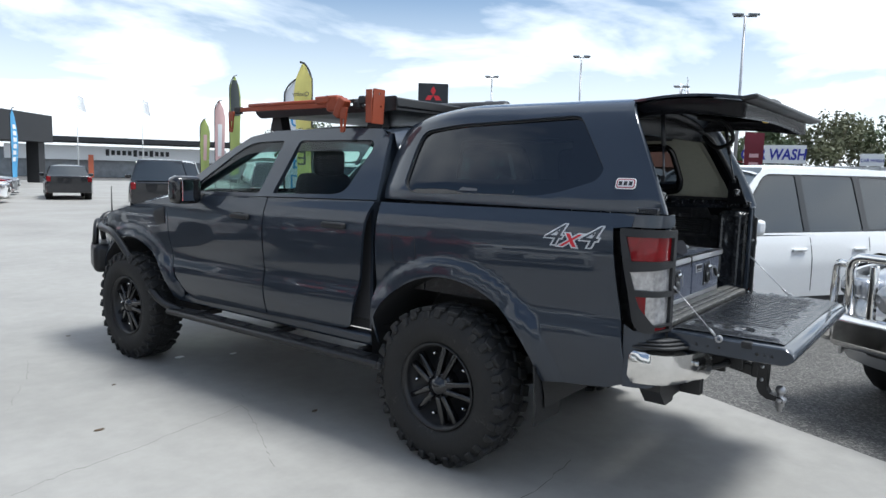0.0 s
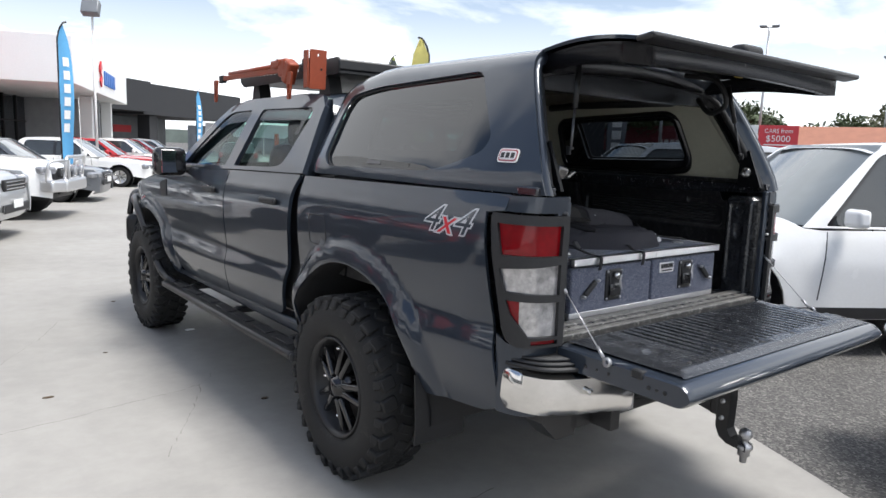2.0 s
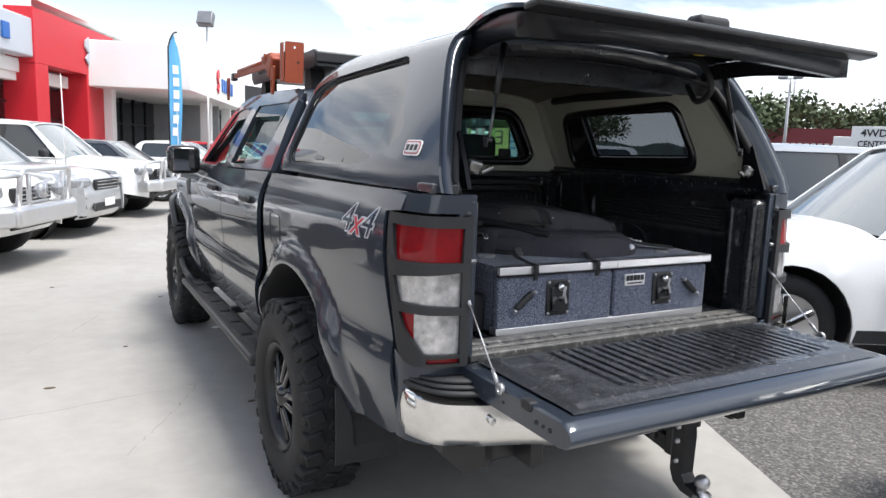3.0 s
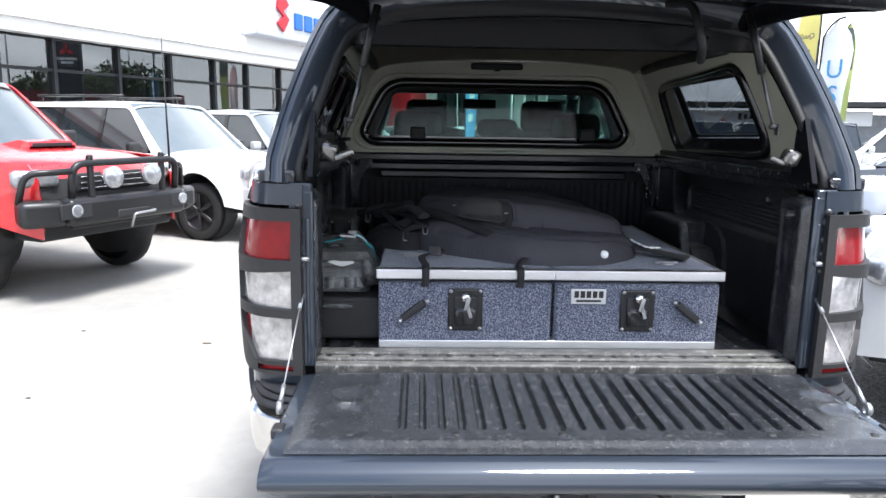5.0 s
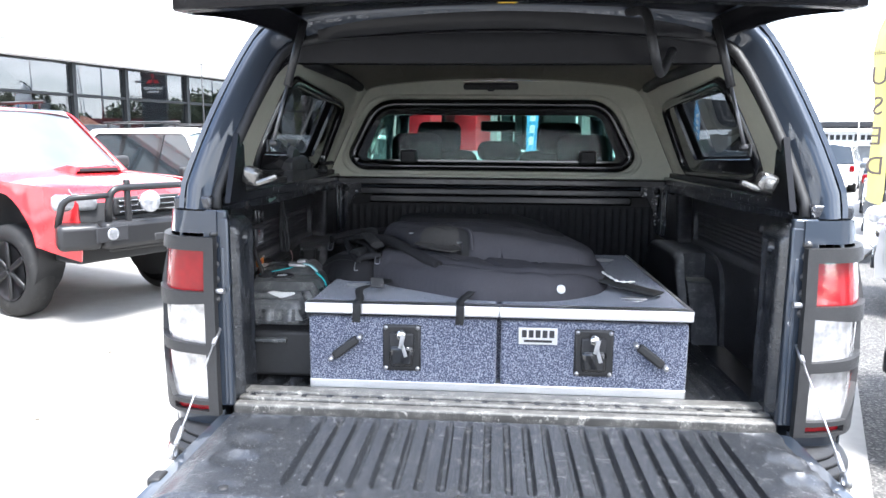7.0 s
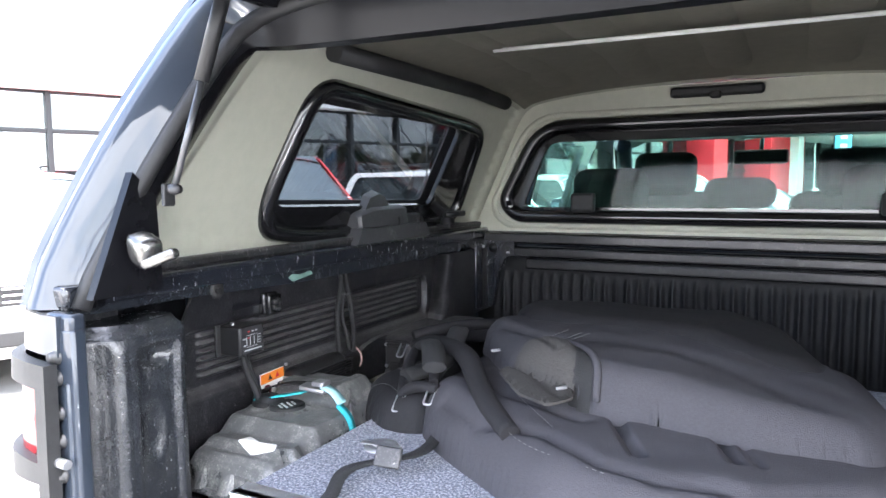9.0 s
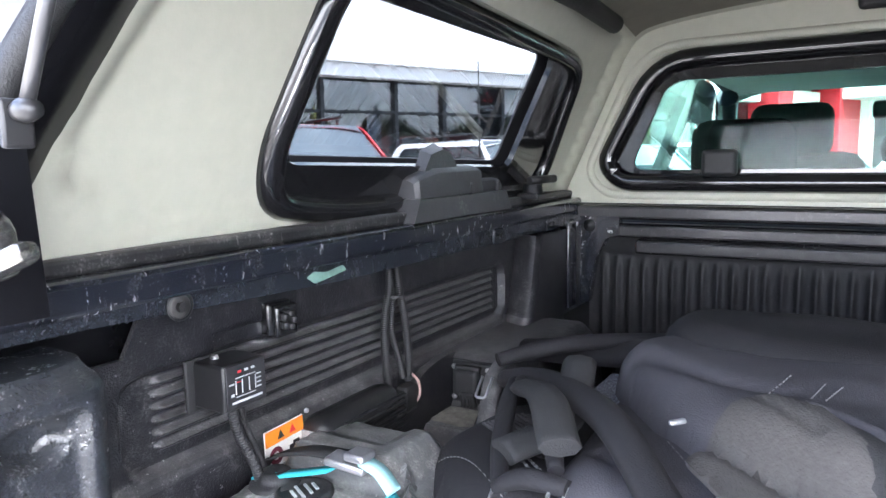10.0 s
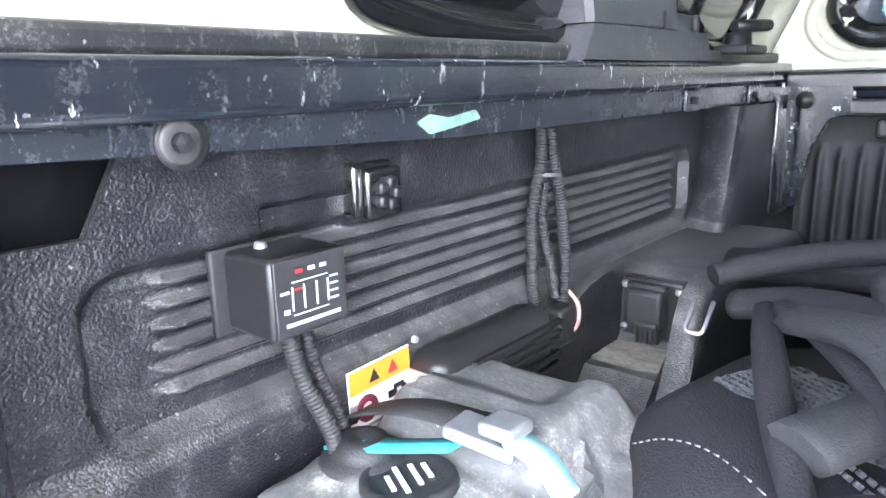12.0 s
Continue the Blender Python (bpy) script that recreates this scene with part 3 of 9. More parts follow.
    # handles
    for y in (0.95, 1.88):
        h = part("door_handle", box(B(), (sx * 0.955, y, 1.232), (0.028, 0.20, 0.038), 0.012), BLACK, truck)
        bm = B(); box(bm, (sx * 0.926, y + 0.03, 1.225), (0.02, 0.13, 0.075), 0.009)
        part("handle_cup", bm, GLOSS_BLACK, h)
    # wing vent
    bm = B(); panel(bm, rpoly([(2.84, 1.12), (2.96, 1.10), (3.02, 1.20), (2.86, 1.245)], 0.015), lambda y, z, s=sx: side(s)(y, z) + Vector((s * 0.006, 0, 0)), step=0.05, thick=0.012, flip=not fl)
    part("wing_vent", bm, BLACK, truck)
    # mirror
    mir = part("door_mirror", box(B(), (sx * 1.055, 2.38, 1.395), (0.22, 0.13, 0.20), 0.045, seg=3), GLOSS_BLACK, truck)
    part("mirror_arm", box(B(), (sx * 0.92, 2.43, 1.345), (0.16, 0.09, 0.05), 0.015), BLACK, mir)
    part("mirror_glass", box(B(), (sx * 1.055, 2.309, 1.395), (0.165, 0.006, 0.150), 0.0, Euler((0, 0, radians(-sx * 19))).to_matrix()), CHROME, mir)
    # side step
    st = part("side_step", box(B(), (sx * 0.965, 1.60, 0.455), (0.15, 2.20, 0.045), 0.018), BLACK_SATIN, truck)
    for k in range(7):
        part("tread_strip", box(B(), (sx * 0.955, 0.72 + k * 0.29, 0.480), (0.06, 0.2, 0.008), 0.003), BLACK, st)
    for y in (0.75, 1.55, 2.4):
        part("step_bracket", box(B(), (sx * 0.83, y, 0.47), (0.16, 0.05, 0.04), 0.006), BLACK_SATIN, st)
    part("end_cap", box(B(), (sx * 0.965, 0.485, 0.455), (0.152, 0.03, 0.047), 0.012), BLACK, st)
    # side bar of the bull bar, swept along the wing
    bm = B(); tube(bm, bend([(sx * 0.70, 4.30, 1.02), (sx * 0.90, 3.95, 1.015), (sx * 0.985, 3.55, 1.0), (sx * 0.985, 2.86, 0.50), (sx * 0.955, 2.60, 0.455)], 0.13), 0.03, 12)
    part("side_rail", bm, BLACK_SATIN, truck)
    # sill
    part("sill", box(B(), (sx * 0.84, 1.72, 0.545), (0.10, 2.1, 0.075), 0.02), PAINT, truck)

# black half discs added to block the light seen through the arches
for sx in (-1, 1):
    for a in (AXLE_R, AXLE_F):
        part("wheel_well", prism(B(), arc(a, HUB_Z, 0.575, 14, 166, 16), lambda y, z, s=sx: Vector((s * 0.42, y, z)), lambda y, z, s=sx: Vector((s * 0.44, y, z))), BLACK, truck)
# bonnet, cowl and roof
bm = B()
NX = 16
rings = []
for y, zc, ze, w in [(2.86, 1.385, 1.325, 0.865), (3.1, 1.375, 1.285, 0.875), (3.4, 1.345, 1.225, 0.87), (3.7, 1.29, 1.155, 0.84), (3.9, 1.23, 1.10, 0.79), (4.02, 1.17, 1.06, 0.72), (4.06, 1.10, 1.03, 0.68)]:
    rings.append([Vector((w * (2 * i / NX - 1), y - 0.10 * abs(2 * i / NX - 1) ** 3 * (y > 3.6), ze + (zc - ze) * (1 - abs(2 * i / NX - 1) ** 3.2) + 0.012 * math.exp(-((abs(2 * i / NX - 1) - 0.55) / 0.12) ** 2))) for i in range(NX + 1)])
loft(bm, rings, closed=False)
part("bonnet", smooth_all(bm, 50), PAINT, truck)
bm = B()
rings = []
for y, zc, ze, w in [(0.66, 1.78, 1.71, 0.70), (0.70, 1.845, 1.80, 0.685), (0.80, 1.865, 1.822, 0.68), (1.3, 1.880, 1.835, 0.682), (1.8, 1.872, 1.822, 0.672), (2.02, 1.845, 1.785, 0.655), (2.10, 1.825, 1.755, 0.645)]:
    rings.append([Vector((w * (2 * i / NX - 1), y, ze + (zc - ze) * (1 - (2 * i / NX - 1) ** 4))) for i in range(NX + 1)])
loft(bm, rings, closed=False)
part("roof", bm, PAINT, truck)
part("headlining", panel(B(), [(-0.62, 0.72), (0.62, 0.72), (0.60, 2.02), (-0.60, 2.02)], lambda x, y: Vector((x, y, 1.79)), step=0.2, thick=0.01, flip=True), pm("grey headlining", (0.42, 0.42, 0.41), 0.9, bump=0.2, bump_scale=300), truck)


def screen(x, t):
    y = 2.10 + 0.78 * t - 0.14 * (x / 0.75) ** 2
    return Vector((x * (0.86 + 0.16 * t), y, 1.825 - 0.47 * t - 0.045 * (x / 0.7) ** 2 * (1 - t)))


g = part("windscreen", panel(B(), [(-0.73, 0.0), (0.73, 0.0), (0.76, 1.0), (-0.76, 1.0)], screen, step=0.1, thick=0), GLASS_CLEAR, truck)
for sx, fl in SIDES:
    bm = B(); tube(bm, [screen(sx * 0.745, 0.0) + Vector((0, -0.02, 0)), screen(sx * 0.755, 0.5), screen(sx * 0.79, 1.0)], 0.045, 8)
    part("front_pillar", bm, PAINT, truck)
# cab back with window
zwb = rpoly([(-0.71, 1.43), (0.71, 1.43), (0.62, 1.765), (-0.62, 1.765)], 0.06)
part("cab_back", panel(B(), [(-0.87, 0.62), (0.87, 0.62), (0.87, 1.37), (0.70, 1.80), (-0.70, 1.80), (-0.87, 1.37)], lambda x, z: Vector((x, 0.69 + 0.06 * max(0, z - 1.35), z)), [zwb], step=0.12, thick=0.02), PAINT, truck)
g = part("back_window", panel(B(), zwb, lambda x, z: Vector((x, 0.70 + 0.06 * max(0, z - 1.35), z)), step=0.2, thick=0), GLASS_CLEAR, truck)
part("gap_filler", box(B(), (0, 0.645, 1.0), (1.70, 0.05, 0.72), 0.0), BLACK, truck)

# cab interior
TRIM = pm("dark cabin trim", (0.035, 0.035, 0.037), 0.7, 0, 0.15, 90, 4, bump=0.3, bump_scale=300)
part("cab_floor", box(B(), (0, 1.75, 0.62), (1.62, 2.1, 0.06)), TRIM, truck)
part("firewall", box(B(), (0, 2.82, 0.98), (1.60, 0.05, 0.72)), TRIM, truck)
for sx, fl in SIDES:
    part("door_card", box(B(), (sx * 0.82, 1.72, 1.0), (0.05, 2.0, 0.70), 0.02), TRIM, truck)
bm = B(); box(bm, (0, 2.62, 1.22), (1.60, 0.42, 0.24), 0.07, seg=3); box(bm, (0, 2.5, 1.31), (0.5, 0.12, 0.10), 0.03)
part("dashboard", bm, TRIM, truck)
bm = B()
wc = Matrix.Translation((0.37, 2.25, 1.25)) @ Euler((radians(65), 0, 0)).to_matrix().to_4x4()
tube(bm, [wc @ Vector((0.185 * math.cos(a), 0.185 * math.sin(a), 0)) for a in [k * math.pi / 12 for k in range(24)]], 0.015, 8, closed=True)
box(bm, wc @ Vector((0, 0, -0.01)), (0.34, 0.05, 0.05), 0.015)
part("steering_wheel", bm, TRIM, truck)
SEAT = pm("grey cloth upholstery", (0.011, 0.012, 0.013), 0.9, 0, 0.15, 200, 6, bump=0.4, bump_scale=400)


def headrest(x, y, z, w, h):
    bm = B(); box(bm, (x, y, z), (w, 0.10, h), 0.045, seg=3)
    for k in (-1, 1):
        tube(bm, [(x + k * w * 0.22, y, z - h * 0.4), (x + k * w * 0.22, y + 0.02, z - h * 0.5 - 0.10)], 0.007, 6)
    return bm


for x in (-0.37, 0.37):
    bm = B(); box(bm, (x, 1.98, 0.90), (0.50, 0.52, 0.16), 0.06, seg=3)
    box(bm, (x, 1.72, 1.22), (0.48, 0.15, 0.66), 0.07, rot=Euler((radians(14), 0, 0)).to_matrix(), seg=3)
    s = part("front_seat", bm, SEAT, truck)
    part("headrest", headrest(x, 1.61, 1.62, 0.27, 0.19), SEAT, s)
bm = B(); box(bm, (0, 1.12, 0.90), (1.36, 0.48, 0.16), 0.06, seg=3)
box(bm, (0, 0.86, 1.18), (1.34, 0.13, 0.56), 0.06, rot=Euler((radians(10), 0, 0)).to_matrix(), seg=3)
s = part("rear_bench", bm, SEAT, truck)
for x, w, h in ((-0.42, 0.26, 0.17), (0.0, 0.22, 0.10), (0.42, 0.26, 0.17)):
    part("headrest", headrest(x, 0.80, 1.545, w, h), SEAT, s)
bm = B(); box(bm, (0, 2.02, 1.70), (0.24, 0.03, 0.07), 0.015); tube(bm, [(0, 2.02, 1.72), (0, 2.10, 1.80)], 0.01, 6)
part("rear_view_mirror", bm, BLACK, truck)

# ---- wheels ----
SHARED = {}


def make_wheel(parent, x_face, y, sx):
    """A wheel with a knobbly tyre; x_face is where its outer face lies."""
    xo = sx * x_face
    xi = sx * (x_face - 0.275)
    w = part("wheel", lathe(B(), [(xo - sx * 0.26, 0.10), (xo - sx * 0.26, 0.222), (xo - sx * 0.05, 0.226), (xo - sx * 0.012, 0.234), (xo - sx * 0.008, 0.226), (xo - sx * 0.04, 0.212), (xo - sx * 0.10, 0.200), (xo - sx * 0.115, 0.06), (xo - sx * 0.115, 0.0)], 40, "x", (0, y, HUB_Z)), BLACK_SATIN, parent)
    bm = lathe(B(), [(xo - sx * 0.03, 0.228), (xo - sx * 0.005, 0.25), (xo + sx * 0.006, 0.30), (xo + sx * 0.002, 0.345), (xo - sx * 0.012, 0.375), (xo - sx * 0.028, 0.398), (xo - sx * 0.06, 0.408), (xo - sx * 0.138, 0.412), (xi + sx * 0.06, 0.408), (xi + sx * 0.028, 0.398), (xi + sx * 0.01, 0.36), (xi, 0.30), (xi + sx * 0.03, 0.228)], 56, "x", (0, y, HUB_Z))
    tyre = part("tyre", bm, RUBBER, w)
    if "tread" not in SHARED:
        for nm, dims in (("tread", (0.072, 0.058, 0.026)), ("tread_mid", (0.072, 0.046, 0.026)), ("lug", (0.026, 0.040, 0.046))):
            bb_ = B(); box(bb_, (0, 0, 0), dims, 0.006, seg=1)
            me = bpy.data.meshes.new(nm); bb_.to_mesh(me); bb_.free(); me.materials.append(RUBBER)
            SHARED[nm] = me
    N = 30
    for k in range(N):
        for row, (xx, nm, sh) in enumerate([(0.048, "tread", 0), (0.138, "tread_mid", 0.5), (0.226, "tread", 0.25)]):
            a = 2 * math.pi * (k + sh) / N
            R = Matrix.Rotation(a, 3, "X") @ Matrix.Rotation(radians([18, -25, -18][row]), 3, "Z")
            c = Vector((xo - sx * xx, y, HUB_Z)) + Matrix.Rotation(a, 3, "X") @ Vector((0, 0, 0.409))
            ob = new("tread_block", SHARED[nm]); ob.parent = w; ob.matrix_local = Matrix.Translation(c) @ R.to_4x4()
        a = 2 * math.pi * (k + 0.1 * (k % 2)) / N
        c = Vector((xo - sx * 0.014, y, HUB_Z)) + Matrix.Rotation(a, 3, "X") @ Vector((0, 0, 0.388 - 0.012 * (k % 2)))
        ob = new("shoulder_lug", SHARED["lug"]); ob.parent = w
        ob.matrix_local = Matrix.Translation(c) @ (Matrix.Rotation(a, 3, "X") @ Matrix.Rotation(radians(-16 * sx), 3, "Y")).to_4x4()
    # five split spokes
    for k in range(5):
        a = 2 * math.pi * k / 5 + 0.3
        R = Matrix.Rotation(a, 3, "X")
        for d in (-1, 1):
            p0 = R @ Vector((0, d * 0.018, 0.06)); p1 = R @ Vector((0, d * 0.042, 0.215))
            q = Vector((xo, y, HUB_Z))
            mid = (p0 + p1) / 2 + q - Vector((sx * 0.055, 0, 0))
            bm = box(B(), mid, (0.045, 0.030, (p1 - p0).length + 0.02), 0.010, R @ Matrix.Rotation(-d * 0.155, 3, "X") @ Matrix.Rotation(sx * -0.16, 3, "Y"))
            part("spoke", bm, GLOSS_BLACK, w)
    bm = lathe(B(), [(xo - sx * 0.115, 0.085), (xo - sx * 0.05, 0.080), (xo - sx * 0.035, 0.060), (xo - sx * 0.03, 0.045), (xo - sx * 0.008, 0.040), (xo - sx * 0.003, 0.0)], 24, "x", (0, y, HUB_Z))
    part("hub_cap", bm, GLOSS_BLACK, w)
    for k in range(5):
        a = 2 * math.pi * (k + 0.5) / 5 + 0.3
        c = Vector((xo - sx * 0.07, y, HUB_Z)) + Matrix.Rotation(a, 3, "X") @ Vector((0, 0, 0.172))
        part("rim_bolt", lathe(B(), [(-0.02, 0.010), (0.008, 0.010), (0.011, 0.0)] if sx > 0 else [(0.02, 0.010), (-0.008, 0.010), (-0.011, 0.0)], 10, "x", c), CHROME, w)
        for d in (-1, 1):
            c = Vector((xo - sx * 0.036, y, HUB_Z)) + Matrix.Rotation(a - 0.62 + d * 0.13, 3, "X") @ Vector((0, 0, 0.066))
            part("cap_screw", lathe(B(), [(-0.008, 0.005), (0.005, 0.005), (0.006, 0.0)] if sx > 0 else [(0.008, 0.005), (-0.005, 0.005), (-0.006, 0.0)], 8, "x", c), STEEL, w)
    part("brake_drum", lathe(B(), [(xo - sx * 0.30, 0.0), (xo - sx * 0.30, 0.15), (xo - sx * 0.14, 0.15), (xo - sx * 0.14, 0.0)], 24, "x", (0, y, HUB_Z)), BLACK_SATIN, w)
    c = Matrix.Translation((0, y, HUB_Z))
    w.matrix_local = c @ Matrix.Diagonal((1, TYRE_R / 0.4225, TYRE_R / 0.4225, 1)) @ c.inverted()
    return w


for sx in (-1, 1):
    for y in (AXLE_R, AXLE_F):
        make_wheel(truck, 1.020, y, sx)
    bm = B()
    loft(bm, [[Vector((sx * 0.945, y, z)), Vector((sx * 0.945, y - 0.008, z)), Vector((sx * 0.68, y - 0.008, z)), Vector((sx * 0.68, y, z))] for y, z in ((-0.475, 0.62), (-0.485, 0.50), (-0.492, 0.40), (-0.485, 0.315))])
    part("mud_flap", smooth_all(bm, 30), BLACK, truck)
bm = B(); tube(bm, [(-0.8, AXLE_R, 0.42), (0.8, AXLE_R, 0.42)], 0.05, 12); lathe(bm, [(-0.16, 0.06), (-0.1, 0.15), (0.1, 0.15), (0.16, 0.06)], 16, "x", (0, AXLE_R, 0.42))
part("rear_axle", bm, BLACK_SATIN, truck)
bm = B()
for sx in (-1, 1):
    box(bm, (sx * 0.48, 1.5, 0.60), (0.09, 5.0, 0.14), 0.01)
    tube(bm, [(sx * 0.58, -0.75, 0.60), (sx * 0.58, 0, 0.34), (sx * 0.58, 0.7, 0.55)], 0.03, 8, squash=1.2)
box(bm, (0, 1.7, 0.62), (1.3, 2.2, 0.10), 0.02)
part("chassis", bm, BLACK_SATIN, truck)

# ---- bull bar and front ----
bm = B(); box(bm, (0, 4.16, 0.74), (1.66, 0.30, 0.26), 0.05, seg=3)
for sx in (-1, 1):
    box(bm, (sx * 0.80, 4.02, 0.74), (0.26, 0.40, 0.25), 0.05, rot=Euler((0, 0, radians(sx * 22))).to_matrix(), seg=3)
bar = part("bull_bar", bm, BLACK_SATIN, truck)
bm = B()
tube(bm, bend([(-0.72, 4.22, 0.84), (-0.72, 4.30, 1.10), (0.72, 4.30, 1.10), (0.72, 4.22, 0.84)], 0.12), 0.03, 12)
for sx in (-1, 1):
    tube(bm, bend([(sx * 0.72, 4.29, 1.04), (sx * 0.88, 4.05, 1.06), (sx * 0.93, 3.98, 0.86)], 0.1), 0.026, 10)
    tube(bm, [(sx * 0.33, 4.26, 0.86), (sx * 0.33, 4.30, 1.10)], 0.026, 10)
part("hoop", bm, BLACK_SATIN, bar)
part("grille", box(B(), (0, 4.03, 0.98), (1.1, 0.06, 0.24), 0.02), BLACK, truck)
for sx in (-1, 1):
    part("headlamp", box(B(), (sx * 0.70, 3.93, 1.03), (0.30, 0.20, 0.17), 0.05, rot=Euler((0, 0, radians(-sx * 25))).to_matrix(), seg=3), CLEAR_LENS, truck)
bm = B(); tube(bm, [(-0.62, 4.28, 1.10), (-0.62, 4.28, 1.36)], [0.008, 0.004], 6)
part("whip_aerial", bm, BLACK, truck)

# ---- tail lamps with black covers ----
for sx, fl in SIDES:
    cf = lambda s, z, c=corner(sx, 0.012): c(s, z)
    cl = lambda s, z, c=corner(sx, 0.004): c(s, z)
    A = lambda z: 0.20 + 0.25 * max(0, (1.33 - z) / 0.45)        # the lamp's front edge leans back towards its foot
    def quad(s0, s1, z0, z1):
        return rpoly([(s0, z0), (s1, z0), (s1, z1), (s0, z1)], [0.012] * 4, 3)
    holes = [[(A(1.195) + 0.10, 1.195), (0.925, 1.195), (0.925, 1.302), (A(1.30) + 0.07, 1.302)],
             [(A(1.065) + 0.08, 1.065), (0.925, 1.055), (0.925, 1.165), (A(1.165) + 0.07, 1.145)],
             [(A(1.0) + 0.10, 0.985), (A(0.93) + 0.22, 0.905), (0.925, 0.905), (0.925, 1.030), (A(1.03) + 0.07, 1.035)],
             [(0.66, 0.876), (0.925, 0.876), (0.925, 0.893), (0.66, 0.893)]]
    o = rpoly([(A(1.335), 1.337), (A(1.0), 1.0), (0.42, 0.90), (0.52, 0.868), (1.0, 0.866), (1.0, 1.337)], [0.03, 0.1, 0.06, 0.05, 0, 0])
    lamp = part("tail_lamp", panel(B(), o, cf, holes, step=0.035, thick=0.018, flip=fl), BLACK, truck, "black tail lamp cover with red and clear lenses")
    part("red_lens", panel(B(), fine(holes[0], 1), cl, step=0.05, thick=0.01, flip=fl), RED_LENS, lamp)
    part("clear_lens", panel(B(), holes[1], cl, step=0.05, thick=0.01, flip=fl), CLEAR_LENS, lamp)
    h = holes[2]
    part("clear_lens", panel(B(), [(0.56, 0.905), (0.925, 0.905), (0.925, 1.030), (0.56, 1.033)], cl, step=0.05, thick=0.01, flip=fl), CLEAR_LENS, lamp)
    part("red_lens", panel(B(), [h[0], h[1], (0.56, 0.905), (0.56, 1.033), h[4]], cl, step=0.05, thick=0.01, flip=fl), RED_LENS, lamp)
    for z0, z1 in ((1.078, 1.140), (0.925, 1.012)):
        part("lens_border", panel(B(), rpoly([(0.625, z0 - 0.010), (0.905, z0 - 0.010), (0.905, z1 + 0.010), (0.625, z1 + 0.010)], 0.012), lambda s, z, c=corner(sx, 0.0055): c(s, z), [rpoly([(0.655, z0), (0.89, z0), (0.89, z1), (0.655, z1)], 0.012)], step=0.03, thick=0.002, flip=fl), pm("dark lens moulding", (0.030, 0.029, 0.029), 0.35), lamp)
        part("reflector", panel(B(), rpoly([(0.66, z0), (0.885, z0), (0.885, z1), (0.66, z1)], 0.012), lambda s, z, c=corner(sx, 0.0062): c(s, z), step=0.03, thick=0.002, flip=fl), pm("lamp reflector", (0.40, 0.39, 0.385), 0.2, 0.7, 0.3, 90, 25, coat=0.5, bump=0.5, bump_scale=110), lamp)
    part("red_lens", panel(B(), holes[3], cl, step=0.05, thick=0.01, flip=fl), RED_LENS, lamp)

# ---- rear bumper and tow bar ----
for sx, fl in SIDES:
    bp_ = spline([(0.898, -0.955), (0.895, -1.02), (0.850, -1.125), (0.74, -1.185), (0.58, -1.20), (0.44, -1.195)], 6)
    bm = B()
    rings = []
    for p in bp_:
        x, y = p[0] * sx, p[1]
        inw = Vector((-sx * 0.35, 0.9, 0)) * 0.05
        q = 0.80 + 0.20 * min(1.0, max(0.0, (-0.955 - y) / 0.05)) ** 0.5
        dz = -0.05 * max(0.0, (0.80 - p[0]) / 0.36) ** 2
        zz = lambda z: 0.705 + (z - 0.705) * q + dz
        rings.append([Vector((x, y, zz(0.785))) + inw * 0.7, Vector((x, y, zz(0.772))) + inw * 0.1, Vector((x, y, zz(0.72))), Vector((x, y, zz(0.665))) + inw * 0.1, Vector((x, y, zz(0.628))) + inw * 0.7, Vector((x, y, zz(0.625))) + inw * 2.2, Vector((x, y, zz(0.785))) + inw * 2.2])
    loft(bm, rings)
    part("bumper_end", smooth_all(bm, 50), CHROME, truck)
    bm = B()
    for k in range(3):
        rings = []
        for p in bp_[:28]:
            x, y = p[0] * sx, p[1]
            inw = Vector((-sx * 0.35, 0.9, 0)) * 0.04
            z = 0.795 + 0.013 * k
            q = Vector((x, y, 0)) + inw * (0.4 + 0.5 * k)
            rings.append([q + Vector((0, 0, z)), q + Vector((0, 0, z + 0.011)), q + inw * 3 + Vector((0, 0, z + 0.011)), q + inw * 3 + Vector((0, 0, z))])
        loft(bm, rings)
    part("bumper_step", bm, BLACK, truck)
    part("parking_sensor", lathe(B(), [(0.006, 0.0), (0.004, 0.012), (-0.01, 0.013)], 12, "y", (sx * 0.705, -1.196, 0.725)), CHROME, truck)
    part("bumper_stay", box(B(), (sx * 0.5, -1.02, 0.60), (0.05, 0.30, 0.16), 0.006), BLACK_SATIN, truck)
part("bumper_centre", box(B(), (0, -1.10, 0.735), (0.86, 0.12, 0.10), 0.02), BLACK, truck)
bm = B(); box(bm, (0, -1.02, 0.565), (1.30, 0.10, 0.10), 0.012)
for sx in (-1, 1):
    prism(bm, [(0.58, 0.66), (0.80, 0.64), (0.80, 0.58), (0.72, 0.50), (0.62, 0.50)], lambda x, z, s=sx: Vector((s * x, -1.07, z)), lambda x, z, s=sx: Vector((s * x, -0.97, z)))
box(bm, (-0.02, -1.14, 0.61), (0.09, 0.22, 0.09), 0.008)
bar = part("tow_bar", bm, BLACK_SATIN, truck)
bm = B(); box(bm, (-0.02, -1.235, 0.578), (0.055, 0.26, 0.058), 0.006, Euler((radians(10), 0, 0)).to_matrix())
prism(bm, [(-1.315, 0.675), (-1.365, 0.675), (-1.372, 0.62), (-1.368, 0.49), (-1.385, 0.462), (-1.45, 0.445), (-1.45, 0.423), (-1.37, 0.432), (-1.335, 0.452), (-1.318, 0.49)], lambda y, z: Vector((-0.048, y, z)), lambda y, z: Vector((0.008, y, z)))
box(bm, (-0.02, -1.305, 0.585), (0.062, 0.035, 0.10), 0.006)
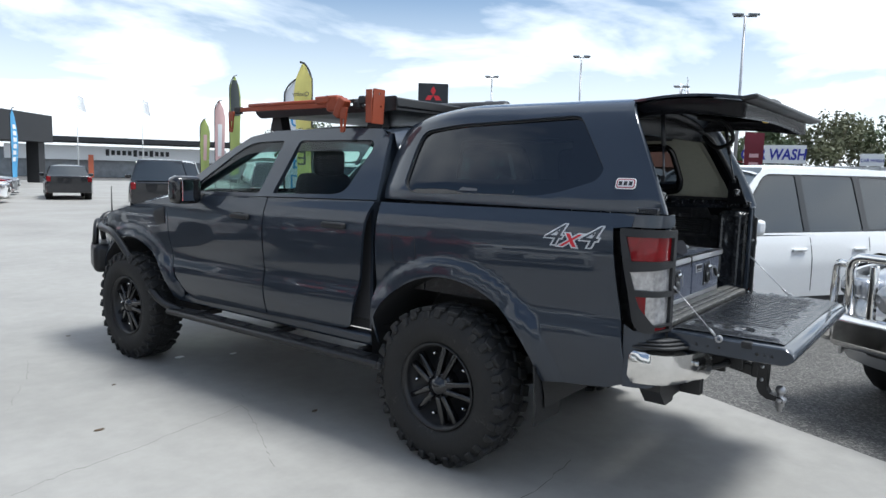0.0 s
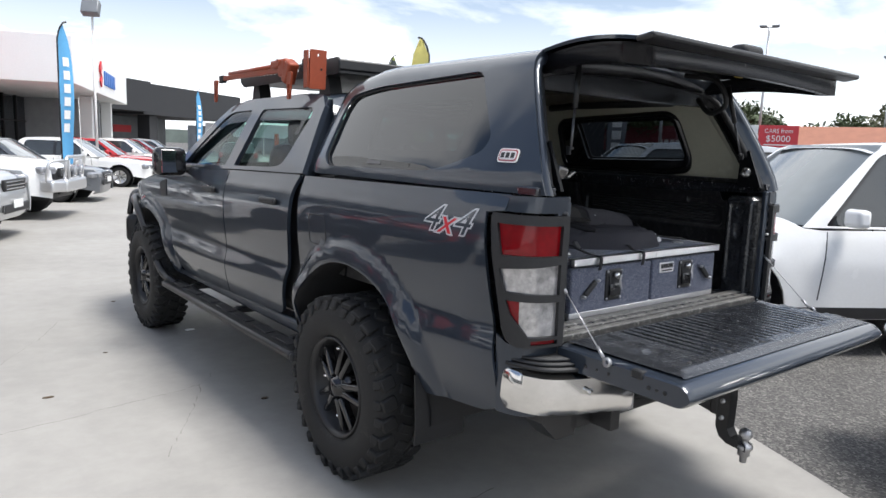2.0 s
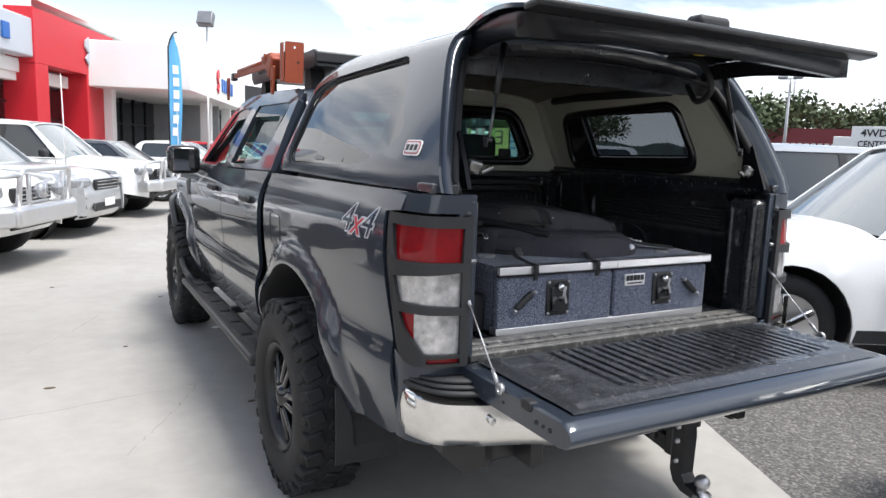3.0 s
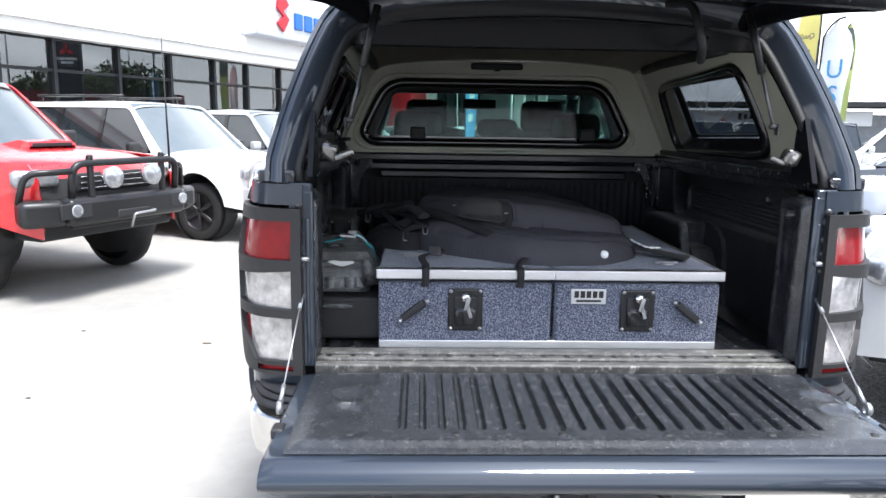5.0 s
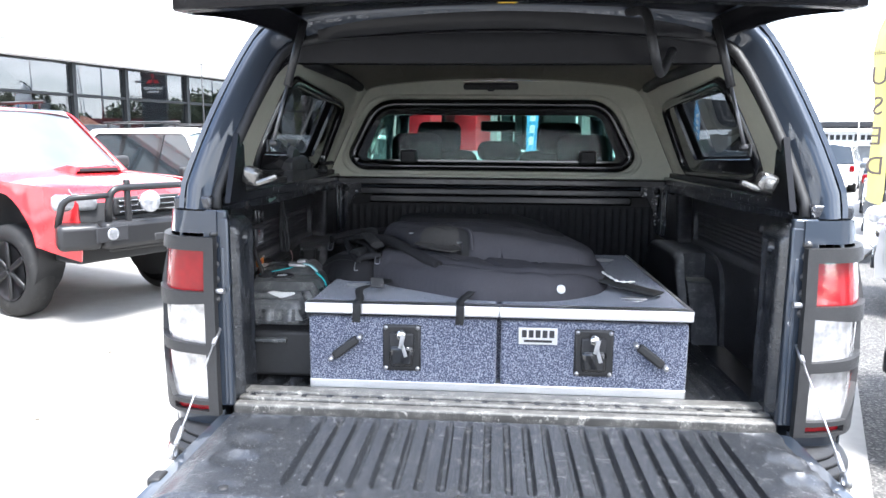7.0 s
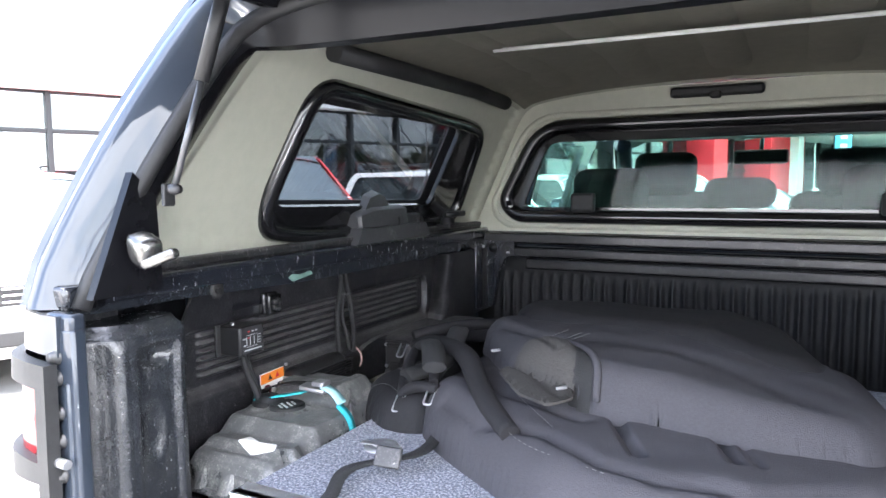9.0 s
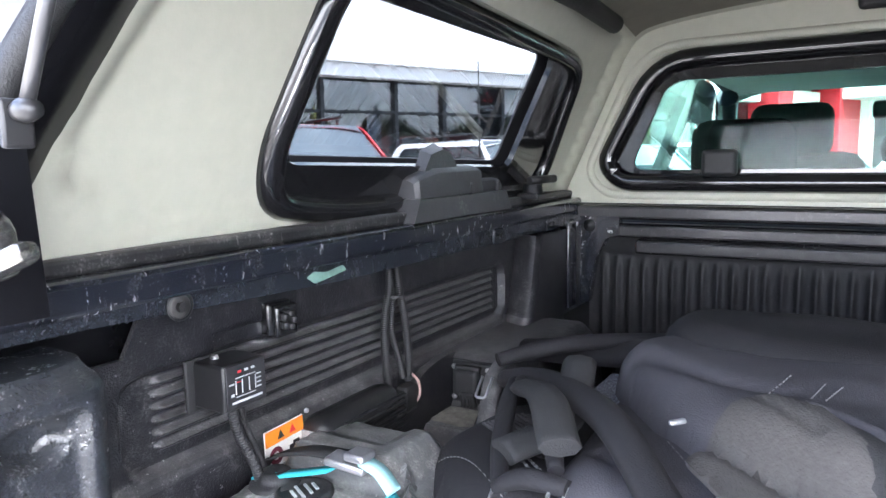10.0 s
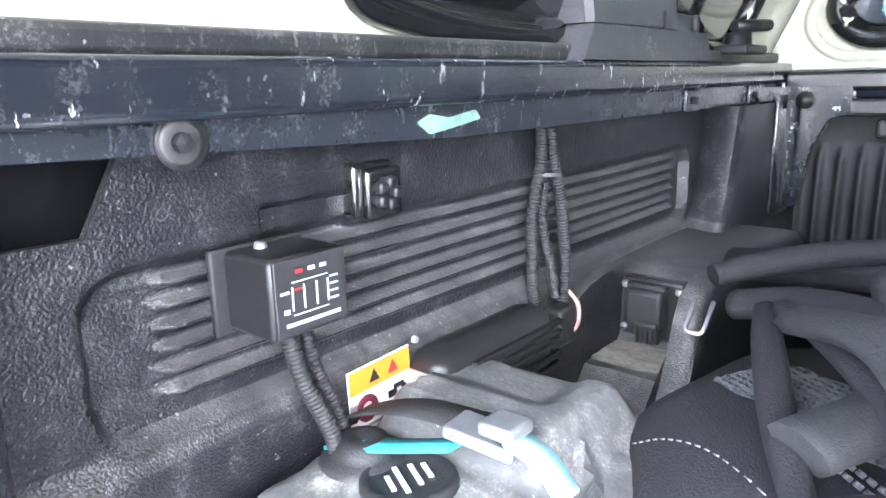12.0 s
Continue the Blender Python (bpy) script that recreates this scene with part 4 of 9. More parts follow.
part("ball_mount", bm, BLACK_SATIN, bar)
bm = lathe(B(), [(-0.075, 0.0), (-0.075, 0.013), (-0.045, 0.015), (-0.045, 0.024), (-0.022, 0.024), (-0.020, 0.030), (-0.010, 0.032), (0.0, 0.030), (0.004, 0.015), (0.020, 0.015), (0.028, 0.023), (0.042, 0.026), (0.056, 0.021), (0.064, 0.010), (0.065, 0.0)], 20, "z", (-0.020, -1.432, 0.445))
part("tow_ball", bm, STEEL, bar)
for y, z in ((-1.342, 0.65), (-1.342, 0.60), (-1.342, 0.53)):
    part("mount_bolt", lathe(B(), [(-0.056, 0.0), (-0.056, 0.009), (-0.046, 0.011)], 8, "x", (0, y, z)), STEEL, bar)
bm = B(); tube(bm, bend([(-0.28, -1.02, 0.57), (-0.20, -1.16, 0.60), (-0.06, -1.17, 0.59)], 0.04), 0.018, 8)
part("wiring_hose", bm, BLACK, bar)
part("maker_plate", box(B(), (-0.30, -1.078, 0.565), (0.06, 0.004, 0.07)), ALLOY, bar)
for x in (0.10, 0.32, 0.52):
    part("shackle_bracket", box(B(), (x, -1.09, 0.55), (0.03, 0.06, 0.11), 0.008), BLACK_SATIN, bar)

# ---- canopy ----
canopy = thing("canopy", "dark grey-blue fibreglass pickup canopy, its rear hatch raised", "canopy", pose(TX, 0, TZ))
# half cross-section from the foot of the side to the middle of the roof
_cs = spline([(0.868, 1.408), (0.862, 1.46), (0.835, 1.53), (0.765, 1.70), (0.700, 1.845), (0.655, 1.905), (0.585, 1.938), (0.42, 1.962), (0.20, 1.976), (0.0, 1.98)], 8)
_cs_l = [0.0]
for a, b in zip(_cs, _cs[1:]):
    _cs_l.append(_cs_l[-1] + (b - a).length)
CH = _cs_l[-1]


def can_fn(sx, off=0.0):
    """Surface of the canopy's half; s runs up the side and over the roof."""
    def f(y, s):
        x = float(np.interp(s, _cs_l, [p[0] for p in _cs])); z = float(np.interp(s, _cs_l, [p[1] for p in _cs]))
        dx = float(np.interp(s + 0.01, _cs_l, [p[0] for p in _cs])) - float(np.interp(s - 0.01, _cs_l, [p[0] for p in _cs]))
        dz = float(np.interp(s + 0.01, _cs_l, [p[1] for p in _cs])) - float(np.interp(s - 0.01, _cs_l, [p[1] for p in _cs]))
        l = math.hypot(dx, dz) or 1
        nx, nz = dz / l, -dx / l
        x += nx * off; z += nz * off
        t = max(0.0, (y - 0.10) / 0.55)
        k = max(0.0, (z - 1.42) / 0.55)
        z -= 0.10 * t * t * k
        x -= 0.05 * max(0, (y - 0.45) / 0.2) ** 2 * (1 if y > 0.45 else 0)
        if y < -0.6:
            u = (-0.6 - y) / 0.4
            x -= 0.045 * u * u * (1 - k)
        return Vector((sx * max(0.0, x) if s < CH - 1e-6 else 0.0, y, z))
    return f


def s_at(z):
    return float(np.interp(z, [p[1] for p in _cs], _cs_l))


def rear_y(s):
    """The rear edge leans forward from the foot to the roof."""
    z = float(np.interp(s, _cs_l, [p[1] for p in _cs]))
    return -1.045 + 0.275 * max(0.0, (z - 1.408) / 0.57) ** 1.15


WIN = [(-0.555, 1.868), (-0.745, 1.60), (-0.715, 1.545), (-0.47, 1.462), (0.40, 1.448), (0.47, 1.50), (0.455, 1.75), (0.43, 1.825)]
_rear = [(rear_y(s), s) for s in [CH * k / 20 for k in range(21)]]
_front = [(0.628, 0.0), (0.65, s_at(1.6)), (0.655, s_at(1.75)), (0.63, s_at(1.85)), (0.60, s_at(1.93)), (0.59, CH)]
win2 = rpoly([(y, s_at(z)) for y, z in WIN], [0.05, 0.06, 0.08, 0.2, 0.05, 0.05, 0.1, 0.05])
for sx, fl in SIDES:
    part("shell", panel(B(), _rear + _front[::-1], can_fn(sx), [win2], step=0.05, thick=0.012, flip=not fl), PAINT, canopy)
    g = part("side_window", panel(B(), win2, can_fn(sx, -0.008), step=0.08, thick=0, flip=not fl), GLASS_TINT, canopy)
    # inner lining with its own window opening
    lin = [(y + 0.035 + 0.03 * (i == 0), max(s, s_at(1.425))) for i, (y, s) in enumerate(_rear)] + [(0.50, CH), (0.50, s_at(1.425))]
    wi = rpoly([(-0.525, s_at(1.80)), (-0.575, s_at(1.57)), (-0.555, s_at(1.505)), (-0.42, s_at(1.485)), (0.29, s_at(1.475)), (0.325, s_at(1.53)), (0.30, s_at(1.765))], [0.07, 0.05, 0.05, 0.1, 0.05, 0.05, 0.06])
    wc_ = rpoly([(-0.535, s_at(1.765)), (-0.545, s_at(1.555)), (0.13, s_at(1.54)), (0.16, s_at(1.755))], 0.025)
    field = rpoly([(-0.50, s_at(1.455)), (-0.72, s_at(1.49)), (-0.845, s_at(1.545)), (-0.835, s_at(1.60)), (-0.745, s_at(1.76)), (-0.68, s_at(1.862)), (-0.60, s_at(1.89)), (0.46, s_at(1.89)), (0.46, s_at(1.455))], [0.05, 0.15, 0.05, 0.1, 0.2, 0.06, 0.05, 0.03, 0.03])

    def lining_fn(y, s, sx=sx, field=field):
        d = edge_dist((y, s), field)
        d = d if inside((y, s), field) else -d
        k = max(0.0, min(1.0, (d + 0.012) / 0.024))
        return can_fn(sx, -0.056 + 0.013 * k * k * (3 - 2 * k))(y, s)
    # extra sheet just under the lining, carrying the ceiling's painted-in shade
    part("roof_lining", panel(B(), [(rear_y(CH) + 0.08, s_at(1.90)), (0.47, s_at(1.90)), (0.47, CH), (rear_y(CH) + 0.08, CH)], can_fn(sx, -0.0625), step=0.03, thick=0.003, flip=fl), CEIL_SHADED, canopy, "dusty beige roof lining, darkened in colour for shade")
    part("lining", smooth_all(panel(B(), lin, lining_fn, [wi], step=0.022, thick=0.006, flip=fl), 60), GELCOAT, canopy, "off-white fibreglass lining")
    # black rubber frame round the side window, inside
    fr = can_fn(sx, -0.050)
    n = len(wi)
    bm = B()
    pts = fine(wi, 0.06)
    tube(bm, [fr(*p) for p in pts], 0.022, 8, closed=True, squash=0.8)
    wf = part("window_frame", bm, GLOSS_BLACK, canopy)
    part("window_sash", panel(B(), wi, can_fn(sx, -0.040), [wc_], step=0.06, thick=0.012, flip=fl), GLOSS_BLACK, wf)
    part("glass_border", panel(B(), win2, can_fn(sx, -0.016), [wc_], step=0.08, thick=0.004, flip=not fl), INK, canopy)
    bm = B(); tube(bm, [can_fn(sx, -0.012)(*p) for p in fine(win2, 0.05)], 0.008, 6, closed=True)
    part("window_seal", bm, BLACK, canopy)
    # dark strip along the eave, inside
    bm = B(); tube(bm, [can_fn(sx, -0.078)(y, s_at(1.873)) for y in (-0.55, -0.2, 0.1, 0.31)], 0.020, 12)
    part("eave_strip", bm, BLACK, canopy)
    # rim of the rear opening
    bm = B(); tube(bm, [can_fn(sx, -0.078)(y + 0.036, s) for y, s in _rear], 0.014, 10)
    part("opening_seal", bm, BLACK, canopy)
    rim = [(rear_y(s) + 0.01, s) for s in [CH * k / 20 for k in range(21)]]
    bm = B()
    rows = []
    def header(off, y, s, top, sx=sx):
        """The rim follows the shell up the sides and runs level under the roof at height top."""
        p = can_fn(sx, -off)(y, s)
        p.z = 0.5 * (p.z + top - math.hypot(p.z - top, 0.022))
        return p
    for y, s in rim:
        rows.append([can_fn(sx, -0.070)(y + 0.022, s), can_fn(sx, -0.080)(y + 0.022, s), header(0.082, y + 0.030, s, 1.835), header(0.085, y + 0.036, s, 1.806), header(0.085, y + 0.060, s, 1.803), header(0.074, y + 0.085, s, 1.845), can_fn(sx, -0.048)(y + 0.13, s)])
    loft(bm, rows, closed=False)
    part("opening_rim", smooth_all(bm, 60), RIM_BLACK, canopy)
    bm = B(); loft(bm, [[can_fn(sx, 0.0)(y, s), can_fn(sx, -0.006)(y - 0.016, s), can_fn(sx, -0.020)(y - 0.020, s), can_fn(sx, -0.035)(y - 0.012, s), can_fn(sx, -0.050)(y + 0.004, s), can_fn(sx, -0.074)(y + 0.026, s)] for y, s in rim], closed=False)
    part("opening_flange", smooth_all(bm, 60), PAINT, canopy)
    # foot corner block and strut mount
    bm = B(); prism(bm, [(-1.02, 1.42), (-0.898, 1.42), (-0.905, 1.565), (-0.945, 1.60)], lambda y, z, s=sx: Vector((s * 0.700, y, z)), lambda y, z, s=sx: Vector((s * 0.715, y, z)))
    part("corner_plate", bm, RIM_BLACK, canopy)
    # catch, wrapped in clear film
    bm = B(); box(bm, (sx * 0.660, -0.962, 1.488), (0.050, 0.038, 0.048), 0.013, Euler((0.2, 0.3, 0.2 * sx)).to_matrix(), seg=3)
    box(bm, (sx * 0.618, -0.972, 1.478), (0.06, 0.018, 0.016), 0.007, Euler((0, 0.35 * sx, 0.2)).to_matrix(), seg=2)
    part("catch", smooth_all(bm, 40), pm("dull chrome in clear film", (0.17, 0.166, 0.16), 0.20, 0.85, 0.35, 60, 12, bump=0.3, bump_scale=90), canopy)
    # badge outline on the rear quarter
    bq = can_fn(sx, 0.014)
    sc = s_at(1.535)
    bq_ = lambda w, h, r: rpoly([(-0.862 - w, sc - h), (-0.862 + w, sc - h), (-0.862 + w, sc + h), (-0.862 - w, sc + h)], r)
    bd = part("badge", panel(B(), bq_(0.047, 0.027, 0.016), bq, step=0.05, thick=0.004, flip=not fl), WHITE_MATT, canopy)
    part("badge_field", panel(B(), bq_(0.043, 0.023, 0.014), can_fn(sx, 0.0155), step=0.05, thick=0.003, flip=not fl), pm("dull red badge", (0.36, 0.10, 0.11), 0.4), bd)
    part("badge_field", panel(B(), bq_(0.037, 0.017, 0.010), can_fn(sx, 0.017), step=0.05, thick=0.003, flip=not fl), pm("pale badge", (0.62, 0.60, 0.60), 0.4), bd)
    for k in range(3):
        y = -0.862 + (k - 1) * 0.0235
        part("badge_mark", panel(B(), [(y - 0.008, sc - 0.010), (y + 0.008, sc - 0.010), (y + 0.008, sc + 0.010), (y - 0.008, sc + 0.010)], can_fn(sx, 0.0185), step=0.05, thick=0.003, flip=not fl), INK, bd)
# front wall with its window
FX = -0.045
fwin = rpoly([(FX - 0.60, 1.475), (FX + 0.60, 1.475), (FX + 0.645, 1.52), (FX + 0.525, 1.76), (FX - 0.525, 1.76), (FX - 0.645, 1.52)], [0.05, 0.05, 0.08, 0.09, 0.09, 0.08])
fclear = rpoly([(FX - 0.585, 1.505), (FX + 0.585, 1.505), (FX + 0.50, 1.71), (FX - 0.50, 1.71)], 0.04)


def front_wall(off=0.0):
    return lambda x, z: Vector((x, 0.475 + 0.05 * (z - 1.42) - off, z))


part("front_wall", panel(B(), [(-0.80, 1.425), (0.80, 1.425), (0.635, 1.80), (0.56, 1.865), (-0.56, 1.865), (-0.635, 1.80)], front_wall(), [fwin], step=0.07, thick=0.02), GELCOAT, canopy)
part("front_shell", panel(B(), [(-0.80, 1.40), (0.80, 1.40), (0.62, 1.80), (0.54, 1.86), (-0.54, 1.86), (-0.62, 1.80)], lambda x, z: Vector((x, 0.60, z)), [fwin], step=0.09, thick=0.01, flip=True), PAINT, canopy)
bm = B(); tube(bm, [front_wall(0.010)(*p) for p in fine(fwin, 0.06)], 0.022, 8, closed=True, squash=0.8)
ff = part("front_window_frame", bm, GLOSS_BLACK, canopy)
part("front_window_sash", panel(B(), fwin, front_wall(-0.002), [fclear], step=0.1, thick=0.012), GLOSS_BLACK, ff)
bm = B(); tube(bm, [front_wall(-0.004)(FX + (x - FX) * 1.07, 1.61 + (z - 1.61) * 1.22) for x, z in fine(fwin, 0.06)], 0.012, 8, closed=True)
part("moulded_lip", bm, GELCOAT, canopy)
g = part("front_window", panel(B(), fwin, front_wall(-0.01), step=0.2, thick=0), GLASS_CLEAR, canopy)
for x in (-0.42, 0.40):
    part("window_latch", box(B(), (x, 0.455, 1.52), (0.075, 0.03, 0.06), 0.01), BLACK, ff)
# roof lamp bar and conduit on the headlining
bm = B(); box(bm, (FX, 0.475, 1.838), (0.25, 0.03, 0.030), 0.010); box(bm, (FX, 0.455, 1.825), (0.03, 0.03, 0.02), 0.006)
part("brake_lamp_housing", bm, BLACK, canopy)
bm = B(); tube(bm, [(-0.465, -0.14, 1.886), (0.44, -0.12, 1.886)], 0.0050, 8)
part("cable_conduit", bm, WHITE_MATT, canopy)
for k in range(5):
    x = -0.48 + k * 0.24
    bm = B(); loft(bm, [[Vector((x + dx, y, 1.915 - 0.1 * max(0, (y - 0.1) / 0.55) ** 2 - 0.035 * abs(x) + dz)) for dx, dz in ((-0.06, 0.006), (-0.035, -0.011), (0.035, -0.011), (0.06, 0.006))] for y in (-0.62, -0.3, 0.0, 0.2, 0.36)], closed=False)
    part("roof_rib", bm, CEIL_SHADED, canopy)

# rear hatch, raised: hinged along the roof's rear edge
HY, HZ = -0.755, 1.968


def hatch_fn(off=0.0):
    def f(x, t):
        # t runs from the hinge to the free edge
        y = HY - 0.585 * t
        z = HZ + 0.018 * math.sin(math.pi * t) - 0.032 * t ** 2 - 0.055 * (x / 0.72) ** 2 * (1 - 0.65 * t)
        return Vector((x, y, z + off))
    return f


oh = rpoly([(-0.60, 0.0), (-0.755, 0.86), (-0.735, 1.0), (0.735, 1.0), (0.755, 0.86), (0.60, 0.0)], [0.06, 0.05, 0.04, 0.04, 0.05, 0.06])
part("hatch", panel(B(), oh, hatch_fn(), step=0.06, thick=0.012), PAINT, canopy, "raised rear hatch, its dark underside showing")
hatch_in = rpoly([(-0.56, 0.03), (-0.69, 0.82), (-0.65, 0.93), (0.65, 0.93), (0.69, 0.82), (0.56, 0.03)], 0.06)
part("hatch_glass", panel(B(), [(x, t) for x, t in hatch_in], hatch_fn(-0.014), step=0.07, thick=0.006, flip=False), RIM_BLACK, canopy)
bm = B()
lip = [hatch_fn(-0.02)(x, t) for x, t in fine([(-0.585, 0.02), (-0.715, 0.86), (-0.69, 0.965), (0.69, 0.965), (0.715, 0.86), (0.585, 0.02)], 0.06)]
loft(bm, [[p + Vector((0, 0, 0.012)), p + Vector((0, 0, -0.055)), p * 1.0 + Vector((-0.028 * (1 if p.x > 0 else -1), 0.028, -0.058)), p + Vector((-0.05 * (1 if p.x > 0 else -1), 0.05, -0.005))] for p in lip] , closed=False)
part("hatch_flange", bm, RIM_BLACK, canopy)
part("hatch_spoiler", box(B(), (0, HY - 0.60, HZ - 0.045), (1.50, 0.07, 0.022), 0.009, Euler((radians(-8), 0, 0)).to_matrix()), BLACK_SATIN, canopy)
bm = B(); box(bm, (0.0, HY - 0.52, HZ - 0.005), (0.14, 0.07, 0.045), 0.018, seg=3)
part("hatch_handle", bm, BLACK, canopy)
part("striker", box(B(), (0.0, HY - 0.50, HZ - 0.085), (0.05, 0.03, 0.03), 0.008), pm("yellow plastic", (0.62, 0.40, 0.02), 0.5), canopy)
for sx, fl in SIDES:
    # gas struts
    p0, p1 = Vector((sx * 0.604, -0.955, 1.575)), Vector((sx * 0.528, -0.905, 1.892))
    mid = p0.lerp(p1, 0.47)
    bm = B(); tube(bm, [mid, p1], 0.0110, 12)
    st = part("gas_strut", bm, BLACK_SATIN, canopy)
    bm = B(); tube(bm, [p0, mid], 0.0050, 10)
    part("rod", bm, pm("dull steel rod", (0.12, 0.12, 0.125), 0.35, 0.7), st)
    bm = lathe(B(), [(-0.012, 0.0), (-0.011, 0.006), (0.0, 0.0085), (0.011, 0.006), (0.012, 0.0)], 12, "x", p0)
    box(bm, p0 + Vector((sx * 0.012, 0.0, -0.008)), (0.006, 0.022, 0.032), 0.003)
    part("ball_joint", bm, pm("dull dark steel", (0.055, 0.055, 0.057), 0.4, 0.6), st)
# wire to the hatch lamp
bm = B(); tube(bm, spline([(0.33, -0.80, 1.93), (0.345, -0.95, 1.90), (0.36, -1.0, 1.80), (0.40, -0.9, 1.76), (0.45, -0.80, 1.83)], 5), 0.012, 8)
part("loom", bm, BLACK, canopy)

# ---- load bed ----
DULL = worn("dull grey washer", (0.050, 0.050, 0.052), 0.35, (0.3, 0.29, 0.28), 0.3, 200, 0.1, metal=0.5)
BF = 0.885                                  # height of the bed floor


def rib_wave(u, pitch, depth, flat=0.5):
    t = (u / pitch) % 1.0
    return depth * max(0.0, min(1.0, (0.5 - abs(t - 0.5)) * 2 * 2.2 - 0.6))


bm = B()
xs = np.linspace(-0.70, 0.70, 141)
loft(bm, [[Vector((x, y, BF + rib_wave(x + 0.7, 0.07, 0.012))) for x in xs] for y in (-1.0, -0.4, 0.2, 0.46)], closed=False)
part("bed_floor", smooth_all(bm, 25), LINER_RIB, truck, "ribbed black plastic bed floor")
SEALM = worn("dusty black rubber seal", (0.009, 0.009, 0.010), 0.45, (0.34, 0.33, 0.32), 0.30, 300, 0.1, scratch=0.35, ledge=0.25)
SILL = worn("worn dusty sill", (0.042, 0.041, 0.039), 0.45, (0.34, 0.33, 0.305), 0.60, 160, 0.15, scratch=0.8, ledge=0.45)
for y, d, z in ((-0.955, 0.050, 0.012), (-0.997, 0.030, 0.006), (-1.033, 0.036, 0.0)):
    part("bed_sill", box(B(), (0, y, BF + z - 0.010), (1.40, d, 0.03), 0.006), SILL, truck, "worn dusty edge of the bed liner")
STRIP = worn("dusty blue-grey rail strip", (0.022, 0.026, 0.034), 0.26, (0.30, 0.30, 0.30), 0.07, 300, 0.05, metal=0.3, coat=0.4, scratch=0.15)
for sx, fl in SIDES:
    GAP_Y = -0.757
    # inner wall of the liner: a sunk field with long ribs, a notch above it and a gap near the rear
    def wall(y, z, s=sx):
        e = lambda v, w: max(0.0, min(1.0, v / w))
        d = 0.010 * (1 - e(z - 1.186, 0.014))
        ex, ez = max(0.0, -0.735 - y, y - 0.105), max(0.0, 1.232 - z, z - 1.282)
        r = math.hypot(ex, ez)
        f = 1 - e(r - 0.026, 0.009)
        d -= 0.014 * f
        rib = e(y + 0.728, 0.006) * e(0.10 - y, 0.01) * e(z - 1.2165, 0.001) * e(1.3065 - z, 0.001)
        w = (0.5 - 0.5 * math.cos(2 * math.pi * (z - 1.2165) / 0.015)) ** 1.4
        d += 0.0105 * rib * w
        d -= 0.010 * e(y + 0.653, 0.004) * e(-0.565 - y, 0.006) * e(1.338 - z, 0.004) * e(z - 1.30, 0.01)
        # the slanted end of the gap under the rail
        zc = max(1.337, min(1.392, z))
        y += (-0.742 - 0.030 * (1.392 - zc) / 0.055 - GAP_Y) * math.exp(-((y - GAP_Y) / 0.03) ** 2)
        return Vector((s * (0.800 - d), y, z))
    bm = B()
    ys = np.concatenate([np.linspace(-1.0, -0.92, 3), np.linspace(-0.905, -0.79, 5), np.linspace(-0.785, GAP_Y, 8), np.linspace(-0.753, -0.74, 5), np.linspace(-0.736, -0.70, 10), [-0.68], np.linspace(-0.658, -0.648, 4), [-0.62, -0.59], np.linspace(-0.572, -0.562, 4), np.linspace(-0.52, 0.06, 10), np.linspace(0.085, 0.15, 14), np.linspace(0.2, 0.47, 5)])
    zs = np.concatenate([np.linspace(0.885, 1.16, 6), np.linspace(1.18, 1.214, 9), np.linspace(1.2165, 1.3065, 55), np.linspace(1.309, 1.337, 10), np.linspace(1.341, 1.392, 8), [1.394, 1.397, 1.40]])
    loft(bm, [[wall(float(y), float(z)) for z in zs] for y in ys], closed=False)
    gap = []
    for f in bm.faces:
        k = f.index
        jy, jz = k // (len(zs) - 1), k % (len(zs) - 1)
        if -0.91 < ys[jy] and ys[jy + 1] < GAP_Y + 1e-6 and zs[jz] > 1.3369 and zs[jz + 1] < 1.3921:
            gap.append(f)
    bmesh.ops.delete(bm, geom=gap, context="FACES")
    rim = [e for e in bm.edges if len(e.link_faces) == 1 and all(-0.93 < v.co.y < -0.70 and 1.33 < v.co.z < 1.3935 for v in e.verts)]
    g = bmesh.ops.extrude_edge_only(bm, edges=rim)
    for v in [e for e in g["geom"] if isinstance(e, bmesh.types.BMVert)]:
        v.co.x += sx * 0.007
    part("liner_wall", smooth_all(bm, 50), LINER, truck, "black textured bed liner wall with long ribs, dusty and scuffed")
    # added near-black sheet; the shade inside the gap is put into its colour
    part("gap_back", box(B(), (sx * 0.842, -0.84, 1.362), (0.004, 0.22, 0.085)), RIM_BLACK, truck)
    # rail: top box section and the folded strip under it
    bm = B(); box(bm, (sx * 0.798, -0.27, 1.4195), (0.100, 1.52, 0.036), 0.007)
    part("bed_rail", bm, RAIL, truck)
    bm = B(); prism(bm, [(-1.02, 1.402), (-1.02, 1.389), (-0.83, 1.387), (-0.64, 1.380), (-0.47, 1.374), (0.48, 1.372), (0.48, 1.402)], lambda y, z, s=sx: Vector((s * 0.763, y, z)), lambda y, z, s=sx: Vector((s * 0.793, y, z)))
    part("rail_strip", bm, STRIP, truck)
    bm = B(); box(bm, (sx * 0.788, -0.26, 1.446), (0.030, 1.49, 0.018), 0.005)
    part("canopy_seal", bm, SEALM, truck)
    # wheel box with a pocket sunk into its rear shoulder
    head = [(0.35, 0.885), (0.34, 1.05), (0.30, 1.14), (0.24, 1.178), (0.19, 1.187), (0.02, 1.189)]
